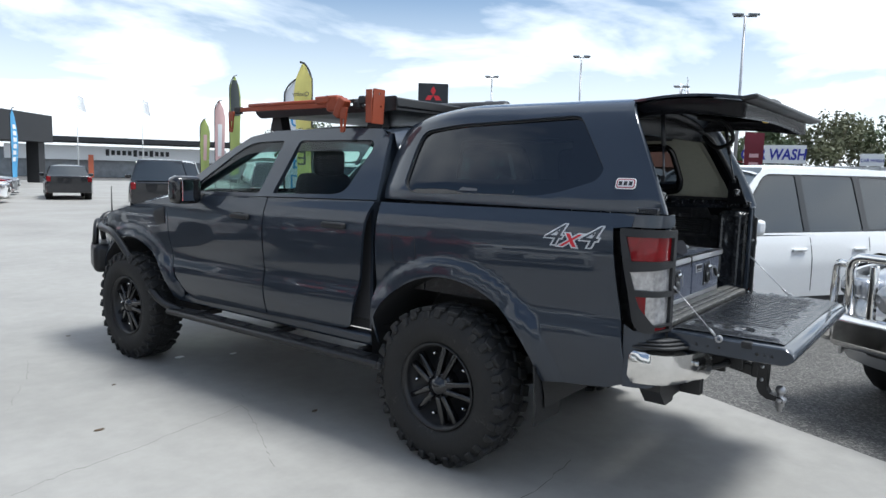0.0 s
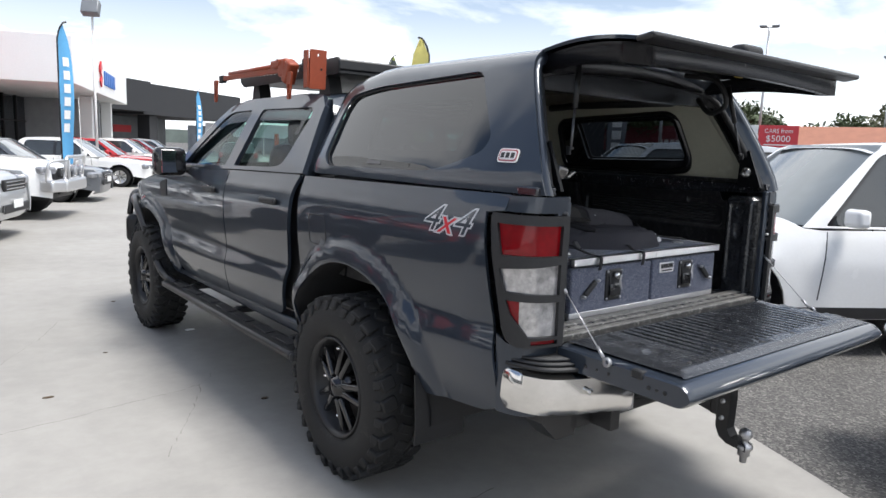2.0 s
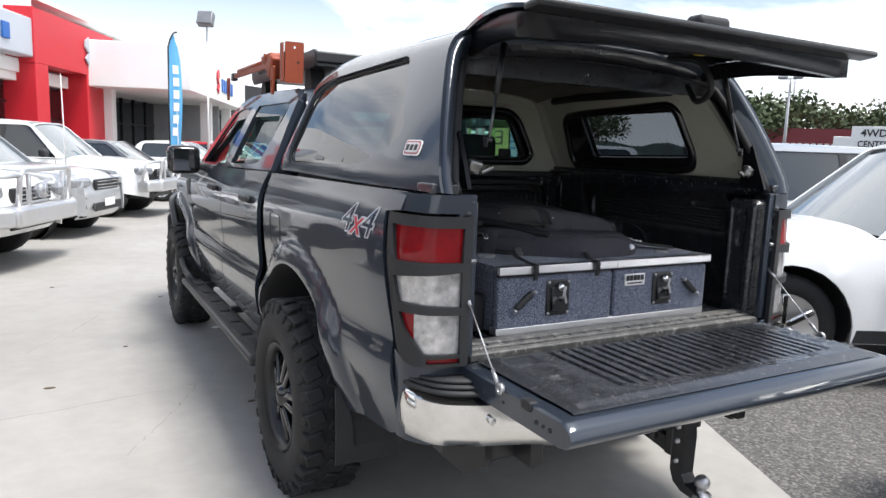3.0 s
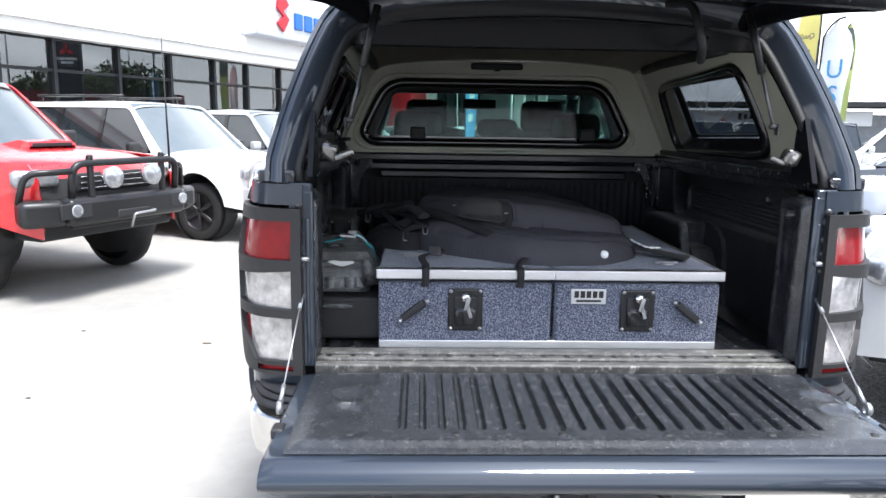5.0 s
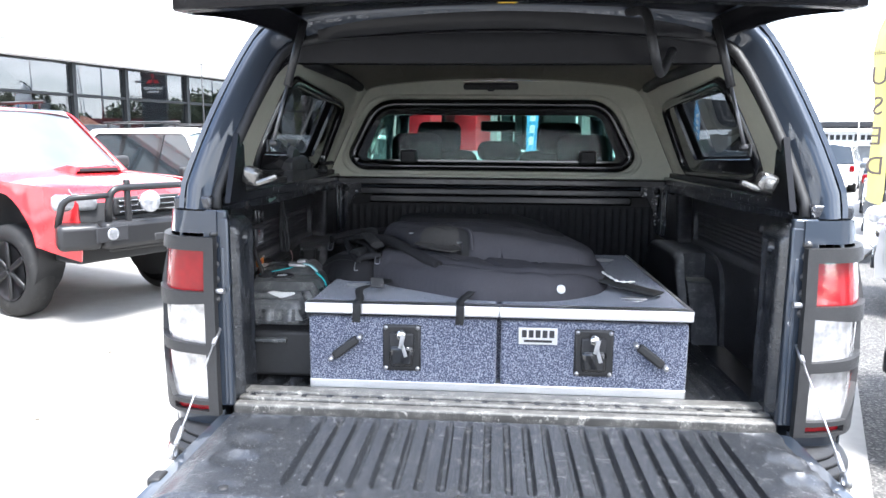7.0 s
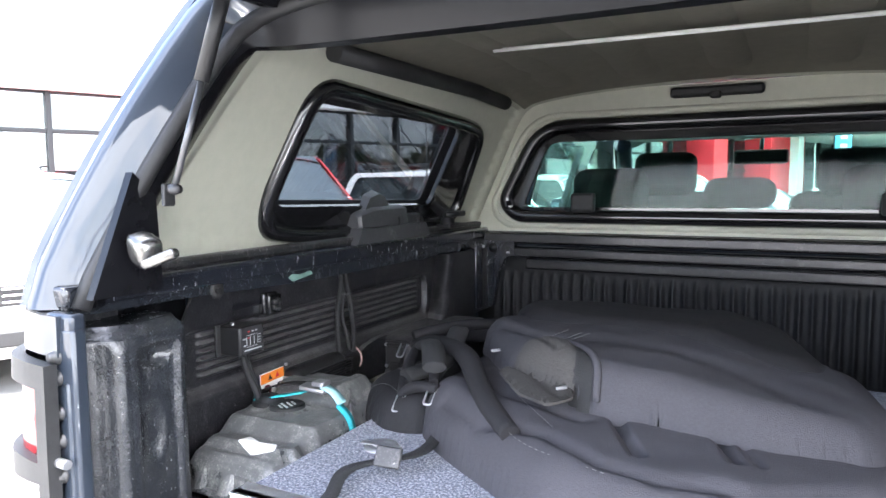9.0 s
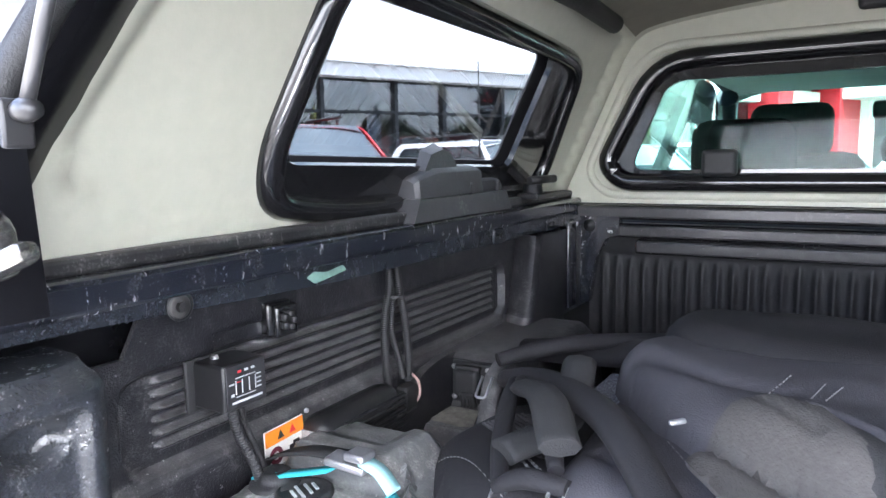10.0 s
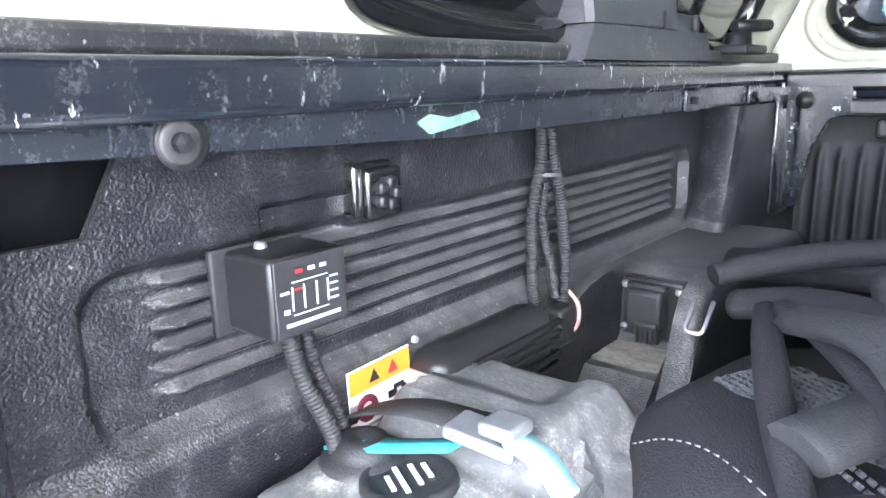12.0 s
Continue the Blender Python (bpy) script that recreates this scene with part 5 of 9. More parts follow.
    tail = {"N": [(-0.13, 1.188), (-0.17, 1.187), (-0.22, 1.180), (-0.265, 1.163), (-0.295, 1.138), (-0.315, 1.10), (-0.33, 1.02), (-0.35, 0.885)],
            "P": [(-0.130, 1.188), (-0.140, 1.180), (-0.143, 1.10), (-0.150, 1.092), (-0.236, 1.088), (-0.262, 1.06), (-0.31, 0.98), (-0.34, 0.885)],
            "R": [(-0.13, 1.188), (-0.165, 1.187), (-0.190, 1.176), (-0.205, 1.150), (-0.218, 1.115), (-0.245, 1.06), (-0.30, 0.97), (-0.34, 0.885)]}
    bm = B()
    rows = []
    for x, k, kind in ((0.80, 1, "N"), (0.784, 1, "N"), (0.774, 1, "N"), (0.770, 1, "P"), (0.725, 1, "P"), (0.682, 1, "P"), (0.678, 1, "R"), (0.666, 1, "R"), (0.655, 0.985, "R"), (0.648, 0.94, "R"), (0.644, 0.8, "R"), (0.638, 0.02, "R")):
        rows.append([Vector((sx * x, y, 0.885 + (z - 0.885) * k)) for y, z in head + tail[kind]])
    loft(bm, rows, closed=False)
    part("wheel_box", smooth_all(bm, 42), LINER, truck, "black textured wheel box with a pocket")
    bm = B(); panel(bm, rpoly([(0.768, -0.232), (0.684, -0.232), (0.684, -0.155), (0.768, -0.155)], 0.012), lambda x, y, s=sx: Vector((s * x, y, 1.0935 + 0.002 * noise.noise(Vector((x * 60, y * 60, 0))))), step=0.008, thick=0)
    part("pocket_dirt", smooth_all(bm, 60), pm("dry dirt", (0.20, 0.19, 0.165), 0.9, 0, 0.45, 90, 30, bump=0.6, bump_scale=160), truck, "dry dirt in the pocket")
    # front corner post of the liner
    bm = B()
    loft(bm, [[Vector((sx * x, y, z)) for x, y in ((0.806, y0 + 0.03), (0.798, y0 + 0.022), (0.752, y0 + 0.002), (0.742, y0 + 0.003), (0.736, y0 + 0.012), (0.735, y0 + 0.03), (0.735, 0.47))] for z, y0 in ((1.17, 0.10), (1.186, 0.105), (1.20, 0.125), (1.24, 0.14), (1.34, 0.165), (1.372, 0.17))], closed=False)
    part("liner_post", smooth_all(bm, 40), LINER, truck)
    bm = B(); prism(bm, [(0.79, 1.395), (0.64, 1.395), (0.64, 1.352), (0.672, 1.34), (0.698, 1.29), (0.715, 1.18), (0.79, 1.18)], lambda x, z, s=sx: Vector((s * x, 0.438, z)), lambda x, z, s=sx: Vector((s * x, 0.468, z)))
    br = part("corner_bracket", bm, RAIL, truck)
    part("bracket_flange", box(B(), (sx * 0.731, 0.36, 1.285), (0.008, 0.05, 0.205), 0.003), RAIL, br)
    for dx, z in ((0.712, 1.372), (0.762, 1.345), (0.760, 1.25), (0.760, 1.20)):
        part("bracket_bolt", lathe(B(), [(-0.004, 0.016), (-0.006, 0.011), (-0.012, 0.009), (-0.013, 0.0)], 12, "y", (sx * dx, 0.438, z)), BLACK_SATIN, br)
    # rear pillar beside the opening
    bm = B()
    plan = [(0.740, -1.045), (0.730, -1.030), (0.722, -1.010), (0.712, -1.0), (0.700, -0.988), (0.692, -0.965), (0.692, -0.925), (0.694, -0.885), (0.702, -0.860), (0.725, -0.848), (0.80, -0.845)]
    P_ = spline([(x, y, 0) for x, y in plan], 6)

    def post(p, z, s=sx):
        e = lambda v, w: max(0.0, min(1.0, v / w))
        q = lambda v, w: e(v, w) ** 2 * (3 - 2 * e(v, w))
        x, y = p.x, p.y
        # long sunk field on the inner face, a pocket at its head and a rounded top edge
        d = 0.010 * q(y + 0.962, 0.014) * q(-0.872 - y, 0.012) * q(z - 0.94, 0.02) * q(1.345 - z, 0.014)
        r = math.hypot((y + 0.918) / 0.030, (z - 1.318) / 0.022)
        d += 0.022 * q(1.0 - r, 0.35)
        r = math.hypot((y + 0.925) / 0.026, (z - 1.20) / 0.055)
        d += 0.009 * q(1.0 - r, 0.5)
        d -= 0.006 * q(0.014 - abs(y + 0.985), 0.010) * q(1.355 - z, 0.02)
        top = q(z - 1.352, 0.022)
        d += 0.016 * top
        n_ = 0.003 * noise.noise(Vector((y * 14, z * 11, s))) + 0.0012 * noise.noise(Vector((y * 60, z * 60, s)))
        return Vector((s * (x + d * e(0.76 - x, 0.04) + n_), y + 0.010 * top * (1 if y < -0.95 else -1), z))
    zs_ = list(np.linspace(0.885, 1.28, 40)) + list(np.linspace(1.287, 1.374, 20))
    rows = [[post(p, float(z)) for p in P_] for z in zs_]
    rows.append([Vector((sx * 0.80, v.y, 1.372)) for v in rows[-1]])
    loft(bm, rows, closed=False)
    part("bed_post", smooth_all(bm, 45), LINER_RIB, truck, "scuffed black moulded post beside the tailgate opening")
    bm = B(); box(bm, (sx * 0.728, -1.046, 1.135), (0.066, 0.022, 0.50), 0.005); box(bm, (sx * 0.712, -1.050, 1.10), (0.012, 0.020, 0.42), 0.004); box(bm, (sx * 0.728, -1.044, 1.39), (0.060, 0.024, 0.03), 0.006)
    jp = part("jamb", bm, PAINT, truck)
    for z in (1.345, 1.315, 1.265, 1.225, 1.175):
        part("jamb_bolt", lathe(B(), [(-0.012, 0.0), (-0.012, 0.007), (-0.004, 0.009), (-0.003, 0.012), (0.0, 0.012)], 10, "y", (sx * 0.732, -1.056, z)), DULL, jp)
    bm = B(); tube(bm, [(sx * 0.738, -1.066, 1.198), (sx * 0.705, -1.068, 1.198)], 0.007, 8)
    part("striker_pin", bm, STEEL, jp)
HEADB = worn("dull grey-black headboard steel", (0.035, 0.035, 0.037), 0.24, (0.3, 0.29, 0.28), 0.06, 300, 0.05, metal=0.4, coat=0.3, scratch=0.06)
# front wall of the bed
bm = B()
xs = np.linspace(-0.72, 0.72, 433)
loft(bm, [[Vector((x, 0.475 - 0.012 * (0.5 - 0.5 * math.cos(2 * math.pi * x / 0.0335)) ** 2.2 * a, z)) for x in xs] for z, a in ((0.885, 0), (0.93, 1), (1.26, 1), (1.285, 0), (1.30, 0))], closed=False)
part("liner_headboard", smooth_all(bm, 70), worn("dull black fluted liner", (0.010, 0.010, 0.0115), 0.55, (0.2, 0.195, 0.19), 0.06, 420, 0.10, spec=0.25), truck)
for z, y, w, dy, dz in ((1.325, 0.452, 1.20, 0.05, 0.035), (1.36, 0.462, 1.36, 0.03, 0.034), (1.405, 0.468, 1.5, 0.06, 0.035)):
    part("headboard_rail", box(B(), (0, y, z), (w, dy, dz), 0.008), HEADB, truck)

# ---- tailgate, folded down ----
tg = thing("tailgate", "open dark grey-blue tailgate with a ribbed black liner, folded level", "tailgate", pose(TX, 0, TZ))
TGY0, TGY1, TGZ = -1.065, -1.60, 0.868
bm = B()
o = rpoly([(TGY0, TGZ - 0.085), (TGY0, TGZ), (TGY1 + 0.03, TGZ), (TGY1, TGZ - 0.02), (TGY1 - 0.012, TGZ - 0.05), (TGY1 + 0.02, TGZ - 0.085)], [0.02, 0.006, 0.012, 0.01, 0.012, 0.03], 3)
rings = []
for x in (-0.735, -0.728, -0.70, 0.70, 0.728, 0.735):
    k = {0.735: 0.80, 0.728: 0.93, 0.70: 1.0}[abs(x)]
    rings.append([Vector((x, -1.33 + (y + 1.33) * (0.97 + 0.03 * k), TGZ - 0.045 + (z - TGZ + 0.045) * k)) for y, z in o])
loft(bm, rings)
part("gate_skin", smooth_all(bm, 30), PAINT, tg)
bm = B()
xs = np.linspace(-0.69, 0.69, 369)


def tg_z(x, y):
    e = min(1.0, max(0, (x + 0.475) / 0.008), max(0, (0.560 - x) / 0.008), max(0, (-1.105 - y) / 0.035), max(0, (y + 1.468) / 0.02))
    t = ((x + 0.475) / 0.0460) % 1.0
    w = 1.0 if t < 0.58 else max(0.0, 1 - (t - 0.58) / 0.10) if t < 0.68 else 0.0 if t < 0.90 else (t - 0.90) / 0.10
    rim_ = max(0.0, min(1.0, (0.69 - abs(x)) / 0.05, (-1.075 - y) / 0.04, (y + 1.54) / 0.02))
    z = TGZ + 0.008 + 0.012 * rim_ * rim_ * (3 - 2 * rim_) - (1 - w * w * (3 - 2 * w)) * 0.019 * max(0, e)
    for cx in (-0.575, 0.645):
        for cy in (-1.265, -1.365):
            # round dimples with a raised brim
            d = math.hypot((x - cx) / 0.058, (y - cy) / 0.040)
            z += 0.004 * math.exp(-((d - 1.0) / 0.18) ** 2) - (0.012 * (1 - d * d) if d < 1 else 0.0)
        # sunk square field beside the ribs
        f = min(1.0, max(0.0, (0.062 - abs(x - cx)) / 0.008), max(0.0, (-1.115 - y) / 0.008), max(0.0, (y + 1.205) / 0.008))
        z -= 0.007 * f
    for k in range(6):
        d = math.hypot((x + 0.555 - 0.240 * k) / 0.036, (y + 1.485) / 0.026)
        z -= 0.005 * max(0.0, 1 - d * d)
    return z


ysg = [-1.075, -1.085, -1.10, -1.106, -1.114, -1.125, -1.16, -1.195, -1.207, -1.22, -1.235, -1.25, -1.265, -1.28, -1.295, -1.31, -1.325, -1.34, -1.352, -1.365, -1.378, -1.392, -1.408, -1.425, -1.44, -1.45, -1.458, -1.466, -1.475, -1.485, -1.495, -1.505, -1.515, -1.525, -1.535, -1.545]
rows = [[Vector((x, y, tg_z(x, y))) for x in xs] for y in ysg]
rows = [[Vector((p.x, p.y, TGZ + 0.003)) for p in rows[0]]] + rows + [[Vector((p.x, p.y - 0.012, TGZ + 0.003)) for p in rows[-1]]]
loft(bm, rows, closed=False)
lin = part("gate_liner", smooth_all(bm, 40), LINER_RIB, tg, "ribbed black liner with dust and scuffs")
for k in range(6):
    x = -0.555 + k * 0.240
    bm = lathe(B(), [(0.0, 0.010), (0.002, 0.009), (0.002, 0.0)], 16, "z", (x, -1.485, TGZ + 0.0155))
    part("fixing_cup", bm, BLACK, lin)
for sx in (-1, 1):
    for y, r in ((-1.20, 0.007), (-1.25, 0.005), (-1.30, 0.006), (-1.46, 0.008), (-1.49, 0.006), (-1.52, 0.008)):
        part("edge_hole", lathe(B(), [(sx * 0.0, r), (sx * 0.004, r * 0.8), (sx * 0.004, 0)], 8, "x", (sx * 0.734, y, TGZ - 0.045)), BLACK, tg)
    part("latch", box(B(), (sx * 0.728, -1.415, TGZ - 0.012), (0.03, 0.045, 0.03), 0.006), BLACK, tg)
    # stay cable
    a, b = Vector((sx * 0.728, -1.055, 1.095)), Vector((sx * 0.748, -1.285, 0.878))
    bm = B(); tube(bm, [a, a.lerp(b, 0.15)], 0.006, 8); tube(bm, [b, b.lerp(a, 0.14)], 0.006, 8); tube(bm, [a, b], 0.0022, 8)
    cab_ = part("stay_cable", bm, STEEL, tg)
    part("eyelet", lathe(B(), [(-0.006, 0.010), (-0.006, 0.017), (0.006, 0.017), (0.006, 0.010)], 12, "x", b + Vector((0, -0.015, -0.012))), STEEL, cab_)

# ---- drawer unit ----
du = thing("drawer_unit", "two-drawer storage unit in speckled blue-grey carpet with aluminium trim", "drawer unit", pose(TX, 0, TZ))
DX0, DX1, DY0, DY1, DZ0, DZ1 = -0.525, 0.505, -0.915, 0.02, 0.90, 1.128
part("base_rail", box(B(), ((DX0 + DX1) / 2, DY0 + 0.008, DZ0 + 0.012), (DX1 - DX0, 0.045, 0.028), 0.004), ALLOY, du)
part("carcass", box(B(), ((DX0 + DX1) / 2, (DY0 + DY1) / 2 + 0.02, (DZ0 + DZ1) / 2), (DX1 - DX0 - 0.01, DY1 - DY0 - 0.02, DZ1 - DZ0 - 0.01)), CARPET, du)
mid = 0.0
for x0, x1, lx, hx in ((DX0, mid - 0.006, -0.265, -0.42), (mid + 0.006, DX1, 0.255, 0.405)):
    d = part("drawer_front", box(B(), ((x0 + x1) / 2, DY0, 1.012), (x1 - x0, 0.03, 0.185), 0.008), CARPET, du)
    fr_ = part("latch_plate", box(B(), (lx, DY0 - 0.017, 1.022), (0.104, 0.010, 0.130), 0.006), BLACK_SATIN, d)
    part("latch_paddle", box(B(), (lx, DY0 - 0.027, 1.000), (0.066, 0.014, 0.058), 0.010), GLOSS_BLACK, fr_)
    part("latch_recess", box(B(), (lx, DY0 - 0.022, 1.035), (0.070, 0.006, 0.06), 0.006), INK, fr_)
    part("lock", lathe(B(), [(-0.030, 0.0), (-0.030, 0.012), (-0.015, 0.014)], 16, "y", (lx, DY0 - 0.014, 1.062)), CHROME, fr_)
    bm = B(); box(bm, (lx + 0.004, DY0 - 0.05, 1.048), (0.012, 0.003, 0.04), 0.001, Euler((0, 0.2, 0)).to_matrix()); box(bm, (lx + 0.010, DY0 - 0.05, 1.022), (0.010, 0.003, 0.035), 0.001, Euler((0, -0.3, 0)).to_matrix())
    part("key", bm, STEEL, fr_)
    for a in (-1, 1):
        for c in (-1, 1):
            part("screw", lathe(B(), [(-0.005, 0.0), (-0.003, 0.006), (0.0, 0.006)], 8, "y", (lx + a * 0.044, DY0 - 0.021, 1.022 + c * 0.057)), STEEL, fr_)
    s = 1 if hx < 0 else -1
    bm = B(); box(bm, (hx, DY0 - 0.026, 1.02), (0.085, 0.016, 0.024), 0.007, Euler((0, radians(-38 * s), 0)).to_matrix())
    hd = part("strap_handle", bm, BLACK, d)
    for a in (-1, 1):
        part("handle_screw", lathe(B(), [(-0.012, 0.0), (-0.010, 0.007), (0.012, 0.007)], 8, "y", (hx + a * 0.040, DY0 - 0.028, 1.02 + a * s * 0.031)), STEEL, hd)
    lid = part("lid", box(B(), ((x0 + x1) / 2, (DY0 + DY1) / 2, DZ1 + 0.004), (x1 - x0, DY1 - DY0, 0.022), 0.004), CARPET, du)
    bm = B(); box(bm, ((x0 + x1) / 2, DY0 - 0.022, DZ1 + 0.003), (x1 - x0 + 0.012, 0.020, 0.030), 0.004)
    box(bm, ((x0 + x1) / 2, DY0 - 0.012, DZ1 + 0.0165), (x1 - x0 + 0.012, 0.040, 0.003), 0.001)
    part("lid_trim", bm, ALLOY, lid)
part("side_trim", box(B(), (DX1 + 0.004, (DY0 + DY1) / 2, DZ1 + 0.004), (0.012, DY1 - DY0, 0.026), 0.003), ALLOY, du)
pl = part("name_plate", box(B(), (0.105, DY0 - 0.018, 1.065), (0.105, 0.004, 0.046), 0.001), ALLOY, du)
for k in range(5):
    part("plate_mark", box(B(), (0.068 + k * 0.0185, DY0 - 0.0215, 1.072), (0.013, 0.003, 0.020)), INK, pl)
part("plate_mark", box(B(), (0.105, DY0 - 0.0215, 1.052), (0.075, 0.003, 0.006)), INK, pl)
for x, y in ((0.38, -0.80), (0.40, -0.12), (0.33, -0.45), (-0.43, -0.70)):
    t = part("tie_down", lathe(B(), [(0.0, 0.030), (0.004, 0.028), (0.004, 0.014), (0.0, 0.012)], 20, "z", (x, y, DZ1 + 0.015)), STEEL, du)
    bm = B(); box(bm, (x, y, DZ1 + 0.018), (0.075, 0.016, 0.005), 0.002)
    part("tie_bar", bm, STEEL, t)

# ---- things in the bed ----


def line_dist(p, line):
    """Distance from p to an open run of points."""
    best = 9.0
    for (ax, ay), (bx, by) in zip(line, line[1:]):
        dx, dy = bx - ax, by - ay
        t = max(0.0, min(1.0, ((p[0] - ax) * dx + (p[1] - ay) * dy) / (dx * dx + dy * dy)))
        best = min(best, math.hypot(p[0] - ax - dx * t, p[1] - ay - dy * t))
    return best


def pillow(outline, base, height, soft=0.10, wrinkle=0.012, seed=0, step=0.03, fold=0.0, creases=()):
    """A soft padded shape: the outline puffed up over base(x, y), with folds and sewn creases."""
    off = Vector((seed * 3.1, seed * 1.7, 0))

    def top(x, y):
        d = edge_dist((x, y), outline)
        k = math.sqrt(max(0.0, 1 - (1 - min(1, d / soft)) ** 2))
        q = Vector((x, y, 0)) + off
        w = wrinkle * (noise.noise(q * 9) + 0.5 * noise.noise(q * 21)) * min(1, d / 0.03)
        w += fold * abs(math.sin(14 * (x * 0.5 + y) + 3 * noise.noise(q * 3))) ** 6 * min(1, d / 0.05)
        for line, deep, wide in creases:
            w -= deep * math.exp(-(line_dist((x, y), line) / wide) ** 2)
        return Vector((x, y, base(x, y) + height(x, y) * k + w))
    bm = B()
    panel(bm, outline, top, step=step, thick=0)
    rim = [e for e in bm.edges if len(e.link_faces) == 1]
    g = bmesh.ops.extrude_edge_only(bm, edges=rim)
    for v in [e for e in g["geom"] if isinstance(e, bmesh.types.BMVert)]:
        v.co.z = base(v.co.x, v.co.y) - 0.004
    for f in bm.faces:
        f.smooth = True
    return bm


LID = 1.143
m_bed = pose(TX, 0, TZ)
# lower seat cover, spread over the drawer lids
low_o = rpoly([(-0.44, -0.28), (-0.42, -0.60), (-0.33, -0.69), (-0.221, -0.764), (-0.101, -0.850), (-0.02, -0.866), (0.163, -0.854), (0.30, -0.737), (0.345, -0.60), (0.36, -0.35), (0.30, -0.05), (-0.38, 0.0)], 0.07)
low_h = lambda x, y: 0.082 + 0.016 * math.exp(-((x + 0.25) / 0.18) ** 2) * math.exp(-((y + 0.60) / 0.14) ** 2) - 0.03 * max(0, min(1, (x - 0.10) / 0.25))
cov = thing("seat_cover", "charcoal padded seat cover lying crumpled on the drawer lids", "seat cover", m_bed, "folded seat covers")
part("padding", pillow(low_o, lambda x, y: LID + 0.002, low_h, 0.06, 0.005, 1, 0.0095, 0.0, [
    ([(-0.34, -0.64), (-0.243, -0.715), (-0.13, -0.742), (-0.04, -0.80), (0.03, -0.813), (0.14, -0.80), (0.22, -0.735), (0.31, -0.68)], 0.012, 0.012), ([(-0.063, -0.62), (-0.03, -0.70), (0.0, -0.75)], 0.016, 0.008),
    ([(0.082, -0.62), (0.115, -0.715)], 0.016, 0.008), ([(0.106, -0.62), (0.142, -0.71)], 0.008, 0.007), ([(-0.37, -0.52), (-0.24, -0.62), (-0.10, -0.665)], 0.010, 0.014)]), FABRIC, cov)


def low_top(x, y):
    k = math.sqrt(max(0.0, 1 - (1 - min(1, edge_dist((x, y), low_o) / 0.06)) ** 2))
    return LID + low_h(x, y) * k


for pts in ([(-0.36, -0.50), (-0.27, -0.66), (-0.16, -0.77), (-0.02, -0.83)], [(-0.31, -0.48), (-0.22, -0.63), (-0.12, -0.735)]):
    bm = B(); P = spline([(x, y, low_top(x, y) + 0.007) for x, y in pts], 26)
    for a, b in list(zip(P, P[1:]))[::2]:
        tube(bm, [a, b], 0.0006, 4)
    part("stitching", bm, STITCH, cov)
part("press_stud", lathe(B(), [(-0.004, 0.0125), (0.004, 0.012), (0.007, 0.008), (0.008, 0.0)], 16, "z", (0, 0, 0)), pm("white plastic stud", (0.75, 0.75, 0.74), 0.35), cov).matrix_local = Matrix.Translation((0.172, -0.835, low_top(0.172, -0.835) + 0.012)) @ Euler((radians(50), 0, 0)).to_matrix().to_4x4()
# upper cover, folded
up_o = rpoly([(-0.44, -0.285), (-0.284, -0.509), (-0.19, -0.60), (-0.094, -0.645), (0.03, -0.653), (0.172, -0.660), (0.30, -0.61), (0.325, -0.45), (0.27, -0.28), (0.05, -0.08), (-0.25, -0.06)], 0.06)
upc = thing("seat_cover", "dark grey folded seat cover lying on top of another", "seat cover", m_bed, "folded seat covers")
up_h = lambda x, y: 0.070 - 0.022 * max(0, min(1, (x - 0.0) / 0.3)) + 0.012 * math.exp(-((x + 0.10) / 0.15) ** 2)
up_b = lambda x, y: LID + 0.082 - 0.03 * max(0, min(1, (x - 0.10) / 0.25))
part("padding", pillow(up_o, up_b, up_h, 0.050, 0.004, 2, 0.0095, 0.0, [
    ([(-0.17, -0.455), (-0.093, -0.454), (-0.014, -0.463), (0.058, -0.484), (0.108, -0.51), (0.20, -0.56), (0.29, -0.58)], 0.005, 0.030), ([(-0.38, -0.33), (-0.27, -0.42), (-0.21, -0.44)], 0.010, 0.014)]), FABRIC, upc)


def up_top(x, y):
    k = math.sqrt(max(0.0, 1 - (1 - min(1, edge_dist((x, y), up_o) / 0.050)) ** 2)) if inside((x, y), up_o) else 0.0
    return up_b(x, y) + up_h(x, y) * k


# black patch painting the hollow fold's shade, its rolled hem and rows of stitching
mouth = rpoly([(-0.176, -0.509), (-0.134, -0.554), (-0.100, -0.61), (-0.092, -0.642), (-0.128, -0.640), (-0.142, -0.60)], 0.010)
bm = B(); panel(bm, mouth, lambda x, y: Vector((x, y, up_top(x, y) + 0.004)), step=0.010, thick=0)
part("mouth", smooth_all(bm, 60), FABRIC_DARK, upc, "black patch standing for the shade inside the fold")
bm = B(); tube(bm, [p + Vector((0, 0, up_top(p.x, p.y) + 0.003)) for p in spline([(-0.180, -0.500, 0), (-0.128, -0.552, 0), (-0.093, -0.61, 0), (-0.085, -0.640, 0)], 8)], 0.0065, 8)
part("hem", bm, FABRIC, upc)
for line in ([(-0.215, -0.475), (-0.20, -0.40)], [(-0.178, -0.478), (-0.168, -0.425)], [(-0.166, -0.482), (-0.152, -0.43)]):
    bm = B(); P = [Vector((line[0][0] + (line[1][0] - line[0][0]) * k / 14, line[0][1] + (line[1][1] - line[0][1]) * k / 14, 0)) for k in range(15)]
    P = [Vector((p.x, p.y, up_top(p.x, p.y) + 0.004)) for p in P]
    for a, b in list(zip(P, P[1:]))[::2]:
        tube(bm, [a, b], 0.0009, 4)
    part("stitching", bm, STITCH, upc)
